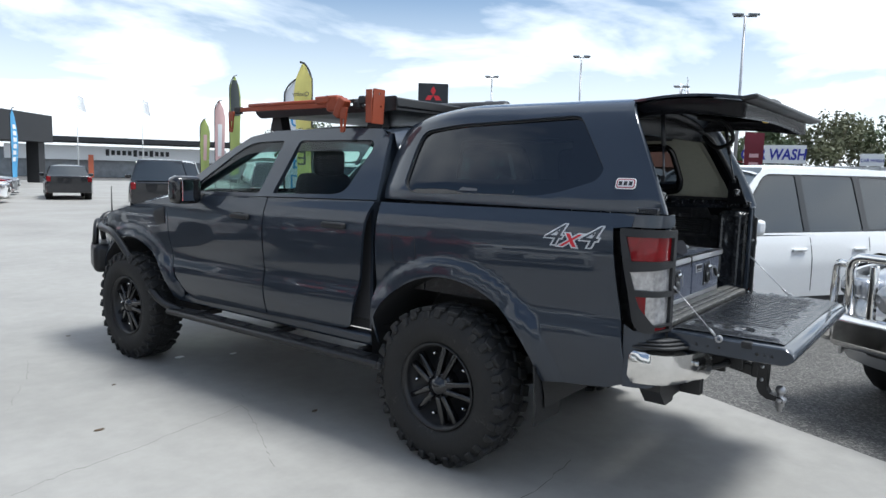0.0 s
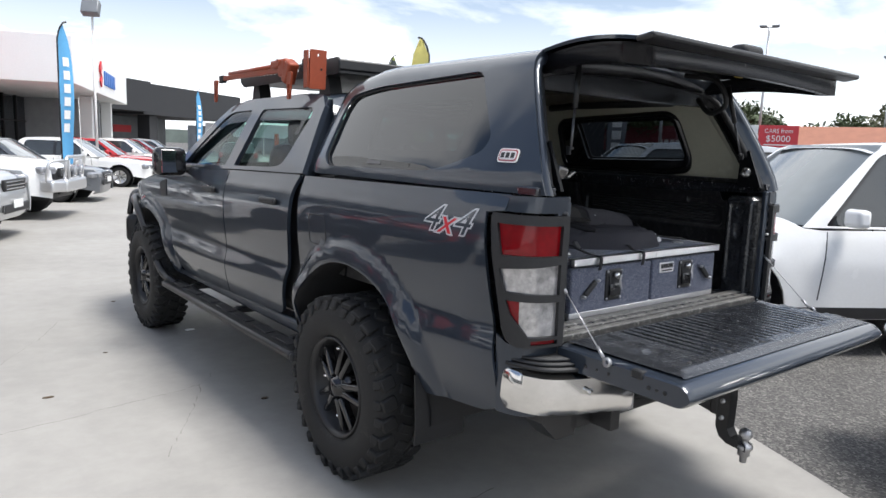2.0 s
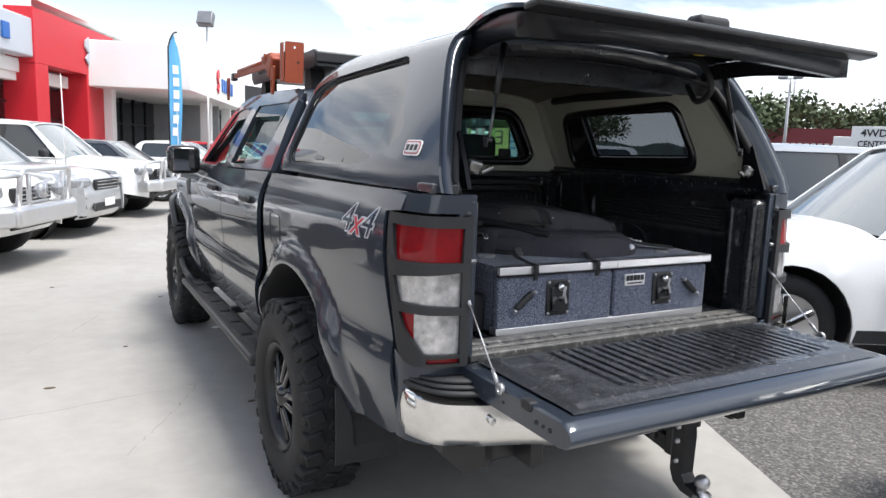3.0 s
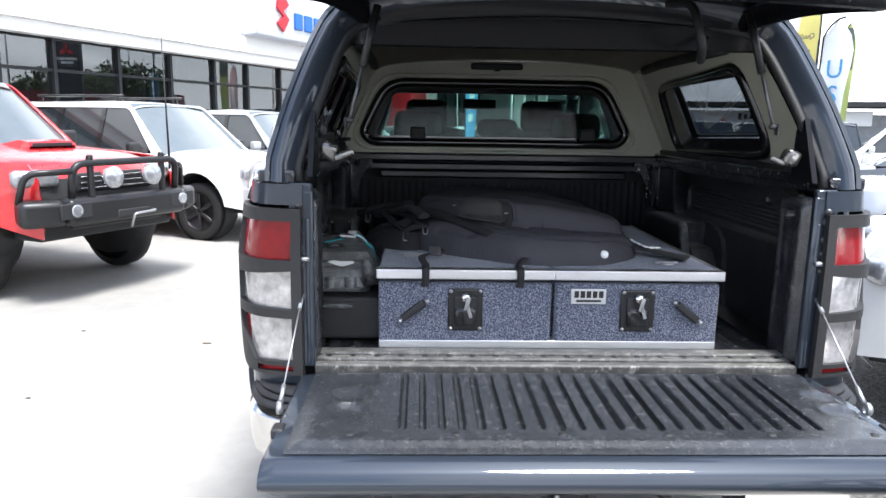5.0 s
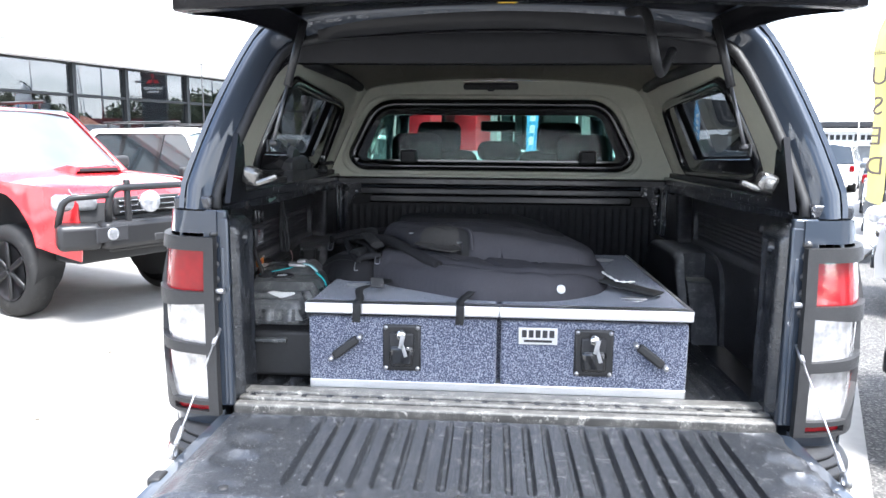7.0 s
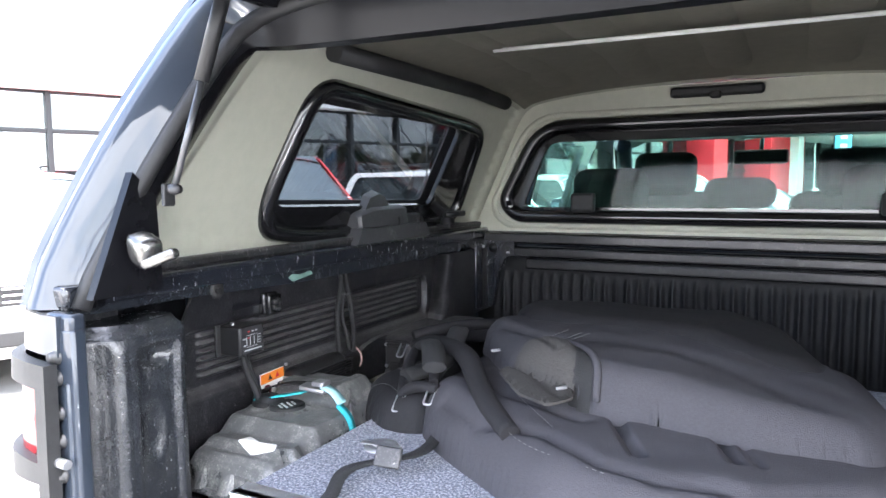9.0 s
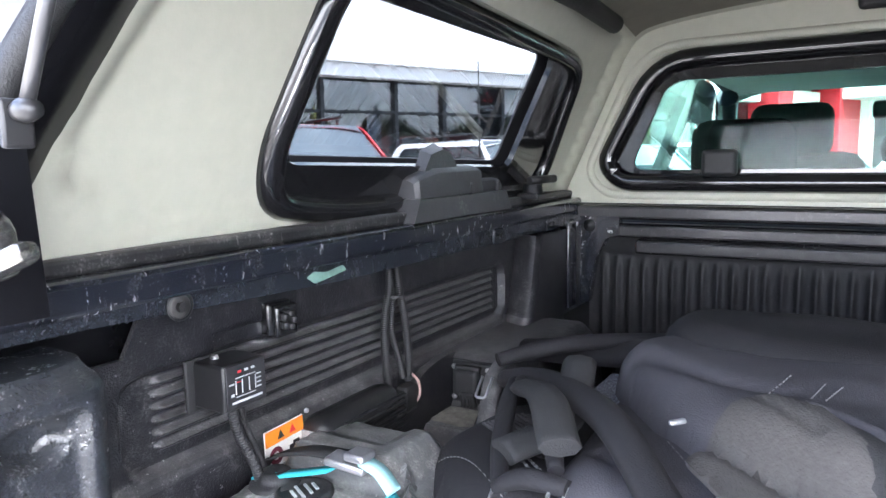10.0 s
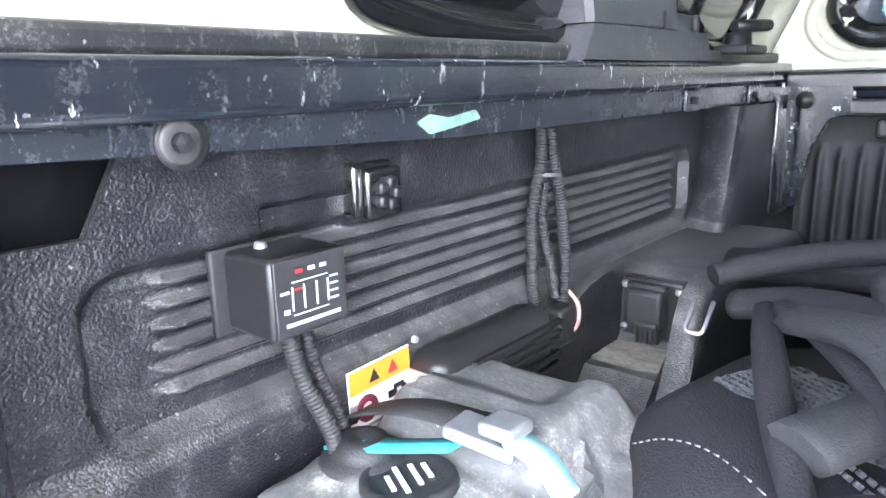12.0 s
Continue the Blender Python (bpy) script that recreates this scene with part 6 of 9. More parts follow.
third_o = rpoly([(-0.40, -0.24), (-0.26, -0.34), (0.0, -0.36), (0.18, -0.45), (0.26, -0.36), (0.12, 0.08), (-0.30, 0.14)], 0.08)
th = thing("seat_cover", "black folded seat cover at the back of the pile", "seat cover", m_bed, "folded seat covers")
for sgn in (-1, 1):
    bm = B(); tube(bm, spline([(x, y, LID + 0.150 + 0.003 * sgn) for x, y in ((-0.25, -0.315 + 0.01 * sgn), (-0.05, -0.325 + 0.01 * sgn), (0.10, -0.38 + 0.01 * sgn))], 8), 0.0022, 6)
    part("piping", bm, FABRIC_DARK, th)
part("padding", pillow(third_o, lambda x, y: LID + 0.125 - 0.25 * max(0, y + 0.15) - 0.05 * max(0, min(1, (x - 0.05) / 0.2)), lambda x, y: 0.050, 0.06, 0.004, 3, 0.018, 0.0), FABRIC_BLACK, th)
# grey pad with hem
bm = pillow(rpoly([(-0.278, -0.560), (-0.262, -0.515), (-0.222, -0.475), (-0.165, -0.505), (-0.132, -0.575), (-0.118, -0.655), (-0.143, -0.700), (-0.20, -0.665)], 0.012), lambda x, y: max(up_top(x, y), LID + 0.112) + 0.002, lambda x, y: 0.006, 0.006, 0.004, 4, 0.008, 0.0, [([(-0.26, -0.53), (-0.20, -0.58), (-0.14, -0.66)], 0.006, 0.010), ([(-0.23, -0.49), (-0.17, -0.56)], 0.005, 0.008)])
part("lining_flap", bm, pm("grey backing cloth", (0.045, 0.042, 0.040), 0.9, 0, 0.3, 120, 9, bump=0.5, bump_scale=300), upc)
for p in ((-0.285, -0.555, LID + 0.148), (-0.122, -0.695, LID + 0.140)):
    bm = B(); box(bm, p, (0.018, 0.006, 0.005), 0.002, Euler((0, 0, 0.9)).to_matrix())
    part("clip", bm, STEEL, upc)
# backpack-like bundle at the left: padded front and straps
bun = thing("seat_cover_bundle", "black seat cover bundle with padded bolsters and straps", "seat cover", m_bed, "folded seat covers")
bo = rpoly([(-0.612, -0.470), (-0.585, -0.520), (-0.535, -0.585), (-0.47, -0.635), (-0.40, -0.630), (-0.35, -0.54), (-0.36, -0.38), (-0.44, -0.29), (-0.565, -0.31)], [0.02, 0.05, 0.05, 0.05, 0.05, 0.05, 0.05, 0.05, 0.06])
bo_h = lambda x, y: 0.066 + 0.010 * math.sin(9 * (x + 0.3 * y))
part("cushion", pillow(bo, lambda x, y: LID - 0.012, bo_h, 0.055, 0.003, 6, 0.012), FABRIC_BLACK, bun)


def bo_top(x, y):
    k = math.sqrt(max(0.0, 1 - (1 - min(1, edge_dist((x, y), bo) / 0.055)) ** 2))
    return LID - 0.012 + bo_h(x, y) * k


STRIPE = pm("ribbed grey webbing panel", (0.075, 0.075, 0.078), 0.8, 0, 0.4, 400, 5, bump=0.6, bump_scale=700)
ins = rpoly([(-0.556, -0.446), (-0.515, -0.392), (-0.44, -0.43), (-0.415, -0.53), (-0.465, -0.505), (-0.515, -0.468)], 0.012)
bm = B(); panel(bm, ins, lambda x, y: Vector((x, y, bo_top(x, y) + 0.003 + 0.0012 * math.sin(900 * (x * 0.6 + y * 0.8)))), step=0.004, thick=0)
part("insert", bm, STRIPE, bun, "ribbed grey insert")
for pts, r, gap_ in (([(-0.585, -0.505), (-0.555, -0.523), (-0.523, -0.540), (-0.488, -0.567), (-0.44, -0.605)], 0.0007, 2), ([(-0.465, -0.512), (-0.44, -0.535), (-0.412, -0.56)], 0.0022, 2), ([(-0.470, -0.517), (-0.445, -0.542), (-0.417, -0.567)], 0.0022, 2)):
    P = spline([(x, y, bo_top(x, y) + 0.003) for x, y in pts], 9)
    bm = B()
    for a, b in list(zip(P, P[1:]))[::gap_]:
        tube(bm, [a, b], r, 4)
    part("stitching", bm, STITCH if r < 0.001 else STRIPE, bun)
ROLL = [([(-0.618, -0.262, 1.228), (-0.585, -0.228, 1.236), (-0.53, -0.165, 1.242), (-0.46, -0.10, 1.240), (-0.34, -0.06, 1.245)], 0.016), ([(-0.572, -0.330, 1.225), (-0.52, -0.352, 1.240), (-0.45, -0.41, 1.252), (-0.36, -0.51, 1.258), (-0.26, -0.66, 1.240), (-0.18, -0.75, 1.222)], 0.020),
        ([(-0.538, -0.372, 1.238), (-0.520, -0.43, 1.232), (-0.487, -0.52, 1.216), (-0.455, -0.590, 1.200)], 0.0115), ([(-0.522, -0.385, 1.246), (-0.478, -0.44, 1.246), (-0.435, -0.50, 1.236), (-0.40, -0.570, 1.222)], 0.0115),
        ([(-0.458, -0.588, 1.200), (-0.425, -0.592, 1.218), (-0.375, -0.60, 1.222)], 0.013), ([(-0.66, -0.06, 1.19), (-0.50, -0.10, 1.215), (-0.30, -0.12, 1.24)], 0.03)]
for pts, r in ROLL:
    S = spline(pts, 7)
    bm = B(); tube(bm, S, [r * 0.82 * (0.75 + 0.25 * math.sin(math.pi * min(1, max(0.08, i / (len(S) - 1))))) for i in range(len(S))], 12, squash=1.25)
    part("bolster", bm, FABRIC_BLACK, bun)
for pts in ([(-0.50, -0.42, 1.25), (-0.44, -0.50, 1.272), (-0.39, -0.585, 1.255)], [(-0.45, -0.36, 1.275), (-0.43, -0.47, 1.235), (-0.47, -0.55, 1.22)]):
    bm = B(); tube(bm, spline(pts, 8), 0.011, 8, squash=2.0)
    part("strap", bm, FABRIC_DARK, bun)
for p in ((-0.452, -0.606, 1.188), (-0.385, -0.612, 1.212), (-0.60, -0.345, 1.212)):
    bm = B(); tube(bm, bend([Vector(p) + Vector(d) for d in ((-0.008, 0.012, 0.012), (-0.008, -0.012, -0.012), (0.008, -0.012, -0.012), (0.008, 0.012, 0.012))], 0.006), 0.0022, 6)
    part("hook", bm, STEEL, bun)
# loose straps over the lid edge
for i, (x, w) in enumerate(((-0.385, 0.022), (-0.105, 0.022))):
    s = thing("tie_strap", "black webbing strap hanging over the drawer lid edge", "strap", m_bed, "loose straps")
    bm = B()
    S = spline([(x + 0.02, -0.60, LID + 0.012), (x + 0.05, -0.74, LID + 0.020), (x - 0.01 + 0.04 * i, -0.84, LID + 0.022), (x, -0.905, LID + 0.007), (x, -0.952, LID + 0.004), (x, -0.957, LID - 0.022), (x - 0.002, -0.955, LID - 0.048)], 6)
    loft(bm, [[p + Vector((-w / 2, 0, 0)), p + Vector((w / 2, 0, 0)), p + Vector((w / 2, -0.0005, 0.0025)), p + Vector((-w / 2, -0.0005, 0.0025))] for p in S])
    part("webbing", bm, FABRIC_DARK, s)
    bm = B(); box(bm, (x + 0.03, -0.80, LID + 0.032), (0.040, 0.032, 0.008), 0.003, Euler((0.9, 0.1, 0.3)).to_matrix())
    part("buckle", bm, DULL if i == 0 else BLACK, s)
s = thing("tie_strap", "black loose webbing strap with frayed white end on the drawer lid", "strap", m_bed, "loose straps")
bm = B(); S = spline([(0.30, -0.65, LID + 0.03), (0.36, -0.69, LID + 0.02), (0.41, -0.735, LID + 0.014), (0.455, -0.785, LID + 0.012)], 6)
loft(bm, [[p + Vector((-0.02, -0.03, 0)), p + Vector((0.02, 0.03, 0)), p + Vector((0.02, 0.03, 0.004)), p + Vector((-0.02, -0.03, 0.004))] for p in S])
part("webbing", bm, FABRIC_DARK, s)
part("frayed_end", tube(B(), spline([(0.318, -0.615, LID + 0.045), (0.338, -0.655, LID + 0.036), (0.355, -0.680, LID + 0.030), (0.385, -0.672, LID + 0.026), (0.412, -0.644, LID + 0.022)], 6), [0.003 + 0.0012 * math.sin(1.3 * k) for k in range(25)], 6), WHITE_MATT, s)

CV = pm("dusty dark grey plastic", (0.052, 0.052, 0.055), 0.42, 0, 0.2, 60, 6, bump=0.3, bump_scale=220, speck=(0.2, 0.2, 0.19), speck_amount=0.3)
PALE = pm("small pale print", (0.42, 0.43, 0.44), 0.5, 0, 0.4, 900, 40)
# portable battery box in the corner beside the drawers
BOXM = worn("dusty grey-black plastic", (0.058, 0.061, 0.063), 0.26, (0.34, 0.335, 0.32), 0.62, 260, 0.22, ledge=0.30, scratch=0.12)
bb = thing("battery_box", "dusty black plastic battery box with a teal strap, beside the drawers", "battery box", m_bed)
bm = B(); box(bm, (-0.665, -0.60, 1.03), (0.20, 0.36, 0.09), 0.02, seg=3)
part("tray", bm, BOXM, bb)
lid_o = rpoly([(-0.782, -0.80), (-0.585, -0.80), (-0.560, -0.72), (-0.556, -0.56), (-0.570, -0.44), (-0.620, -0.425), (-0.765, -0.425), (-0.785, -0.60)], 0.025)


def lid_z(x, y):
    e = lambda v, w: max(0.0, min(1.0, v / w))
    z = 1.150
    block = e(y + 0.590, 0.022) * e(-0.438 - y, 0.02) * e(x + 0.775, 0.02) * e(-0.595 - x, 0.028)
    z += 0.034 * block - 0.010 * block * e(y + 0.53, 0.02) * e(-0.64 - x, 0.02)
    z += 0.010 * e(0.008 - abs(x + 0.588 + 0.75 * (y + 0.56)), 0.005) * e(y + 0.60, 0.02) * e(-0.52 - y, 0.02)
    for cx, cy, r in ((-0.738, -0.625, 0.040), (-0.690, -0.628, 0.041)):
        z += 0.003 * e(r - math.hypot(x - cx, y - cy), 0.003)
    z -= 0.024 * e(-0.695 - y, 0.03) + 0.012 * e(-0.75 - y, 0.02)
    return z + 0.0015 * noise.noise(Vector((x * 40, y * 40, 2)))


def lid_fn(x, y):
    d = edge_dist((x, y), lid_o)
    return Vector((x, y, lid_z(x, y) - 0.026 * (1 - min(1, d / 0.022)) ** 2))


bm = B(); panel(bm, lid_o, lid_fn, step=0.008, thick=0)
rim = [e for e in bm.edges if len(e.link_faces) == 1]
g = bmesh.ops.extrude_edge_only(bm, edges=rim)
for v in [e for e in g["geom"] if isinstance(e, bmesh.types.BMVert)]:
    v.co.z = 1.055
    q = max(0.0, math.cos(v.co.y * 2 * math.pi / 0.062)) ** 0.5
    if v.co.x > -0.60:
        v.co.x += 0.004 + 0.016 * q
    if v.co.y < -0.78:
        v.co.y -= 0.004 + 0.014 * max(0.0, math.cos(v.co.x * 2 * math.pi / 0.062)) ** 0.5
part("lid", smooth_all(bm, 32), BOXM, bb)
part("lid_flange", prism(B(), [(x - 0.665 + (x + 0.665) * 0.07 + 0.665 - 0.0, y + (y + 0.6) * 0.05) for x, y in lid_o], lambda x, y: Vector((x, y, 1.045)), lambda x, y: Vector((x, y, 1.056))), BOXM, bb)
for k in range(5):
    y = -0.755 + k * 0.062
    part("rib", loft(B(), [[Vector((x0 + w, y - 0.010, z)), Vector((x0 + w, y + 0.010, z)), Vector((x0 - 0.02, y + 0.014, z)), Vector((x0 - 0.02, y - 0.014, z))] for z, x0, w in ((1.056, -0.556, 0.022), (1.10, -0.558, 0.014), (1.138, -0.572, 0.003))]), BOXM, bb)
bm = lathe(B(), [(0.0, 0.033), (0.005, 0.031), (0.006, 0.025), (0.011, 0.022), (0.017, 0.018), (0.018, 0.010), (0.014, 0.0)], 20, "z", (-0.738, -0.625, 1.153))
part("socket_cap", bm, BLACK, bb)
mt = part("volt_meter", lathe(B(), [(0.0, 0.035), (0.005, 0.034), (0.007, 0.030), (0.004, 0.027), (0.004, 0.0)], 24, "z", (-0.690, -0.628, 1.153)), BLACK, bb)
for dy, w in ((0.014, 0.018), (0.005, 0.026), (-0.006, 0.032), (-0.014, 0.018)):
    part("print_bar", box(B(), (-0.690 + dy * 0.3, -0.628 + dy, 1.1578), (w, 0.0035, 0.0015), 0, Euler((0, 0, -0.5)).to_matrix()), PALE, mt)
TEAL = pm("teal webbing", (0.03, 0.34, 0.38), 0.75, 0, 0.15, 300, 8, bump=0.4, bump_scale=600)


def strap(pts, w, way, th=0.003):
    bm = B()
    way = Vector(way).normalized()
    S = spline(pts, 6)
    loft(bm, [[p - way * w / 2, p + way * w / 2, p + way * w / 2 + Vector((0, 0, th)), p - way * w / 2 + Vector((0, 0, th))] for p in S])
    return bm


part("strap", strap([(-0.80, -0.60, 1.13), (-0.775, -0.60, 1.165), (-0.72, -0.592, 1.185), (-0.66, -0.585, 1.188)], 0.030, (0.1, 1, 0)), FABRIC_DARK, bb)
part("teal_strap", strap([(-0.76, -0.632, 1.160), (-0.71, -0.622, 1.170), (-0.665, -0.604, 1.178)], 0.022, (0.1, 1, 0)), TEAL, bb, "teal webbing strap")
bm = B(); box(bm, (-0.650, -0.592, 1.186), (0.055, 0.032, 0.010), 0.003, Euler((0, 0.1, 0.1)).to_matrix()); box(bm, (-0.635, -0.592, 1.198), (0.028, 0.028, 0.010), 0.003)
part("cam_buckle", bm, STEEL, bb)
part("teal_strap", strap([(-0.63, -0.590, 1.190), (-0.605, -0.592, 1.182), (-0.585, -0.595, 1.165)], 0.024, (0.05, 1, 0)), pm("pale teal webbing", (0.30, 0.55, 0.58), 0.75, 0, 0.15, 300, 8), bb)
part("teal_strap", strap([(-0.588, -0.600, 1.162), (-0.562, -0.603, 1.140), (-0.548, -0.606, 1.10), (-0.536, -0.608, 1.06)], 0.020, (0, 1, 0)), TEAL, bb)
# small ragged white patch laid on the lid
bm = B(); panel(bm, rpoly([(-0.70, -0.752), (-0.652, -0.772), (-0.612, -0.756), (-0.62, -0.738), (-0.66, -0.742), (-0.69, -0.730)], 0.004), lambda x, y: lid_fn(x, y) + Vector((0, 0, 0.002)), step=0.01, thick=0)
part("torn_label", bm, WHITE_MATT, bb, "small ragged white patch")
# black side box below it
sb = thing("side_box", "plain black plastic side box beside the drawer unit", "storage box", m_bed)
part("body", box(B(), (-0.62, -0.64, 0.968), (0.20, 0.42, 0.135), 0.01), BLACK, sb)
part("slot_lip", box(B(), (-0.66, -0.857, 1.01), (0.10, 0.016, 0.012), 0.003), BOXM, sb)

# ---- on the liner wall ----
WX = -0.789
ctl = thing("charge_controller", "black solar charge controller with white markings on the bed wall", "controller", m_bed)
part("case", box(B(), (-0.779, -0.652, 1.284), (0.054, 0.064, 0.056), 0.004), BLACK_SATIN, ctl)
fx = -0.751
part("face_plate", box(B(), (fx, -0.652, 1.285), (0.003, 0.060, 0.052), 0.001), INK, ctl)
part("back_plate", box(B(), (-0.804, -0.656, 1.283), (0.006, 0.078, 0.062), 0.002), BLACK, ctl)
for dy, dz, w, h, mt_ in ((0.0, -0.021, 0.052, 0.004, PALE), (-0.002, 0.012, 0.034, 0.0012, PALE), (-0.002, -0.014, 0.034, 0.0012, PALE), (-0.019, -0.001, 0.0012, 0.026, PALE), (0.015, -0.001, 0.0012, 0.026, PALE), (-0.008, -0.001, 0.0012, 0.026, PALE), (0.004, -0.001, 0.0012, 0.026, PALE), (-0.013, 0.006, 0.007, 0.0016, RED_PRINT), (0.021, 0.009, 0.008, 0.002, PALE), (0.021, 0.003, 0.008, 0.002, PALE), (0.021, -0.003, 0.008, 0.002, PALE), (0.021, -0.009, 0.008, 0.002, PALE), (-0.026, 0.005, 0.008, 0.003, PALE), (-0.025, -0.010, 0.005, 0.005, PALE), (-0.012, 0.020, 0.006, 0.004, RED_PRINT), (0.0, 0.020, 0.006, 0.004, PALE), (0.011, 0.020, 0.006, 0.004, PALE)):
    part("print_bar", box(B(), (fx + 0.0018, -0.652 + dy * 0.88, 1.285 + dz * 0.86), (0.001, w * 0.88, h * 0.62)), mt_, ctl)
part("screw", lathe(B(), [(0.0, 0.005), (0.004, 0.004), (0.004, 0.0)], 8, "z", (-0.79, -0.662, 1.312)), STEEL, ctl)


def conduit(pts, r=0.010, pitch=0.0033):
    """Corrugated hose along pts."""
    S = spline(pts, 8)
    L = sum((b - a).length for a, b in zip(S, S[1:]))
    ds = [0.0]
    for a, b in zip(S, S[1:]):
        ds.append(ds[-1] + (b - a).length)
    out, rs = [], []
    for i in range(int(L / pitch)):
        for f, k in ((0.0, 0.80), (0.12, 1.0), (0.55, 1.0), (0.67, 0.80)):
            d = min(L, (i + f) * pitch)
            out.append(Vector([float(np.interp(d, ds, [p[k_] for p in S])) for k_ in range(3)]))
            rs.append(r * k)
    bm = B(); tube(bm, out, rs, 10)
    return smooth_all(bm, 25)


hs = thing("conduit_hose", "black corrugated cable conduit running down the bed wall", "hose", m_bed, "cable conduits")
part("hose", conduit([(-0.768, -0.662, 1.258), (-0.762, -0.656, 1.22), (-0.752, -0.640, 1.17), (-0.752, -0.630, 1.10)], 0.0068), BLACK, hs)
hs = thing("conduit_hose", "black corrugated cable conduit running down the bed wall", "hose", m_bed, "cable conduits")
part("hose", conduit([(-0.775, -0.643, 1.258), (-0.772, -0.636, 1.22), (-0.765, -0.620, 1.17), (-0.765, -0.610, 1.10)], 0.0050), BLACK, hs)
hs = thing("conduit_hose", "black corrugated cable conduit with split ends and wire tails", "hose", m_bed, "cable conduits")
part("hose", conduit([(-0.792, -0.302, 1.375), (-0.788, -0.308, 1.335), (-0.787, -0.326, 1.28), (-0.787, -0.324, 1.21), (-0.785, -0.318, 1.14), (-0.785, -0.316, 1.05)], 0.0070), BLACK, hs)
part("hose", conduit([(-0.792, -0.284, 1.375), (-0.785, -0.287, 1.335), (-0.778, -0.281, 1.28), (-0.776, -0.276, 1.22), (-0.776, -0.280, 1.175)], 0.0068), BLACK, hs)
part("hose", conduit([(-0.790, -0.296, 1.335), (-0.783, -0.312, 1.27), (-0.779, -0.300, 1.22), (-0.779, -0.288, 1.18)], 0.0055), BLACK, hs)
part("cable_tie", lathe(B(), [(-0.0018, 0.018), (0.0018, 0.018)], 14, "z", (-0.787, -0.297, 1.322)), CV, hs)
bm = B(); tube(bm, spline([(-0.775, -0.275, 1.19), (-0.768, -0.260, 1.17), (-0.768, -0.257, 1.145), (-0.776, -0.267, 1.13)], 5), 0.0025, 6)
part("wire", bm, pm("pinkish wire", (0.45, 0.30, 0.27), 0.5), hs)
bm = B(); box(bm, (-0.785, -0.275, 1.145), (0.03, 0.036, 0.045), 0.005)
part("junction", bm, BLACK, hs)
so = thing("cover_plate", "small black square cover plate with a knob on the wall", "fitting", m_bed)
bm = B(); box(bm, (-0.797, -0.552, 1.338), (0.016, 0.044, 0.044), 0.004); box(bm, (-0.787, -0.548, 1.335), (0.014, 0.040, 0.042), 0.004)
part("plate", bm, GLOSS_BLACK, so)
bm = B()
for k in range(5):
    a = k * 1.256
    box(bm, (-0.778, -0.548 + 0.009 * math.cos(a), 1.335 + 0.009 * math.sin(a)), (0.010, 0.010, 0.010), 0.003)
part("knob", bm, BLACK_SATIN, so)
# warning label
wl_ = thing("warning_label", "orange and white warning label stuck on the bed wall", "label", m_bed)
lb = axes((-0.7885, -0.556, 1.161), (0, 1, 0.04), (0, 0, 1))
part("sheet", box(B(), (0, 0, 0), (0.072, 0.070, 0.0015)), WHITE_MATT, wl_).matrix_local = lb
part("header", box(B(), (0, 0.024, 0.001), (0.070, 0.020, 0.0015)), pm("orange print", (0.75, 0.22, 0.02), 0.5), wl_).matrix_local = lb
for c_, mt_ in (((-0.008, 0.024), INK), ((0.014, 0.024), RED_PRINT)):
    bm = B(); prism(bm, [(c_[0] - 0.006, c_[1] - 0.005), (c_[0] + 0.006, c_[1] - 0.005), (c_[0], c_[1] + 0.006)], lambda x, y: Vector((x, y, 0.0015)), lambda x, y: Vector((x, y, 0.0026)))
    part("print_mark", bm, mt_, wl_).matrix_local = lb
bm = B(); lathe(bm, [(0.0014, 0.006), (0.0014, 0.012), (0.0026, 0.012), (0.0026, 0.006)], 18, "z", (-0.018, -0.002, 0))
part("print_mark", bm, pm("maroon print", (0.16, 0.02, 0.04), 0.5), wl_).matrix_local = lb
bm = B()
for x, y, w, h in ((-0.020, -0.003, 0.016, 0.005), (0.012, -0.001, 0.010, 0.006), (0.020, 0.004, 0.012, 0.004), (0.026, -0.002, 0.005, 0.009)):
    box(bm, (x, y, 0.0018), (w, h, 0.001))
part("print_mark", bm, INK, wl_).matrix_local = lb
for k in range(4):
    part("print_bar", box(B(), (-0.004 - 0.003 * (k % 2), -0.018 - 0.005 * k, 0.0018), (0.054 - 0.006 * (k % 2), 0.0016, 0.001)), PALE, wl_).matrix_local = lb
# inverter with ribbed top
iv = thing("inverter", "black ribbed power inverter fixed low on the bed wall", "inverter", m_bed)
bm = B(); box(bm, (-0.775, -0.428, 1.152), (0.052, 0.19, 0.080), 0.022, seg=4)
part("case", bm, BLACK_SATIN, iv)
for k in range(5):
    part("fin", box(B(), (-0.748, -0.405, 1.128 + 0.0115 * k), (0.007, 0.15, 0.005), 0.0015), BLACK_SATIN, iv)
part("end_label", box(B(), (-0.776, -0.5235, 1.160), (0.032, 0.002, 0.032)), pm("grey print", (0.35, 0.35, 0.35), 0.5), iv)
bm = lathe(B(), [(0.0, 0.0), (0.002, 0.003), (-0.002, 0.0035)], 12, "x", (-0.790, -0.51, 1.198))
part("mount_screw", bm, STEEL, iv)
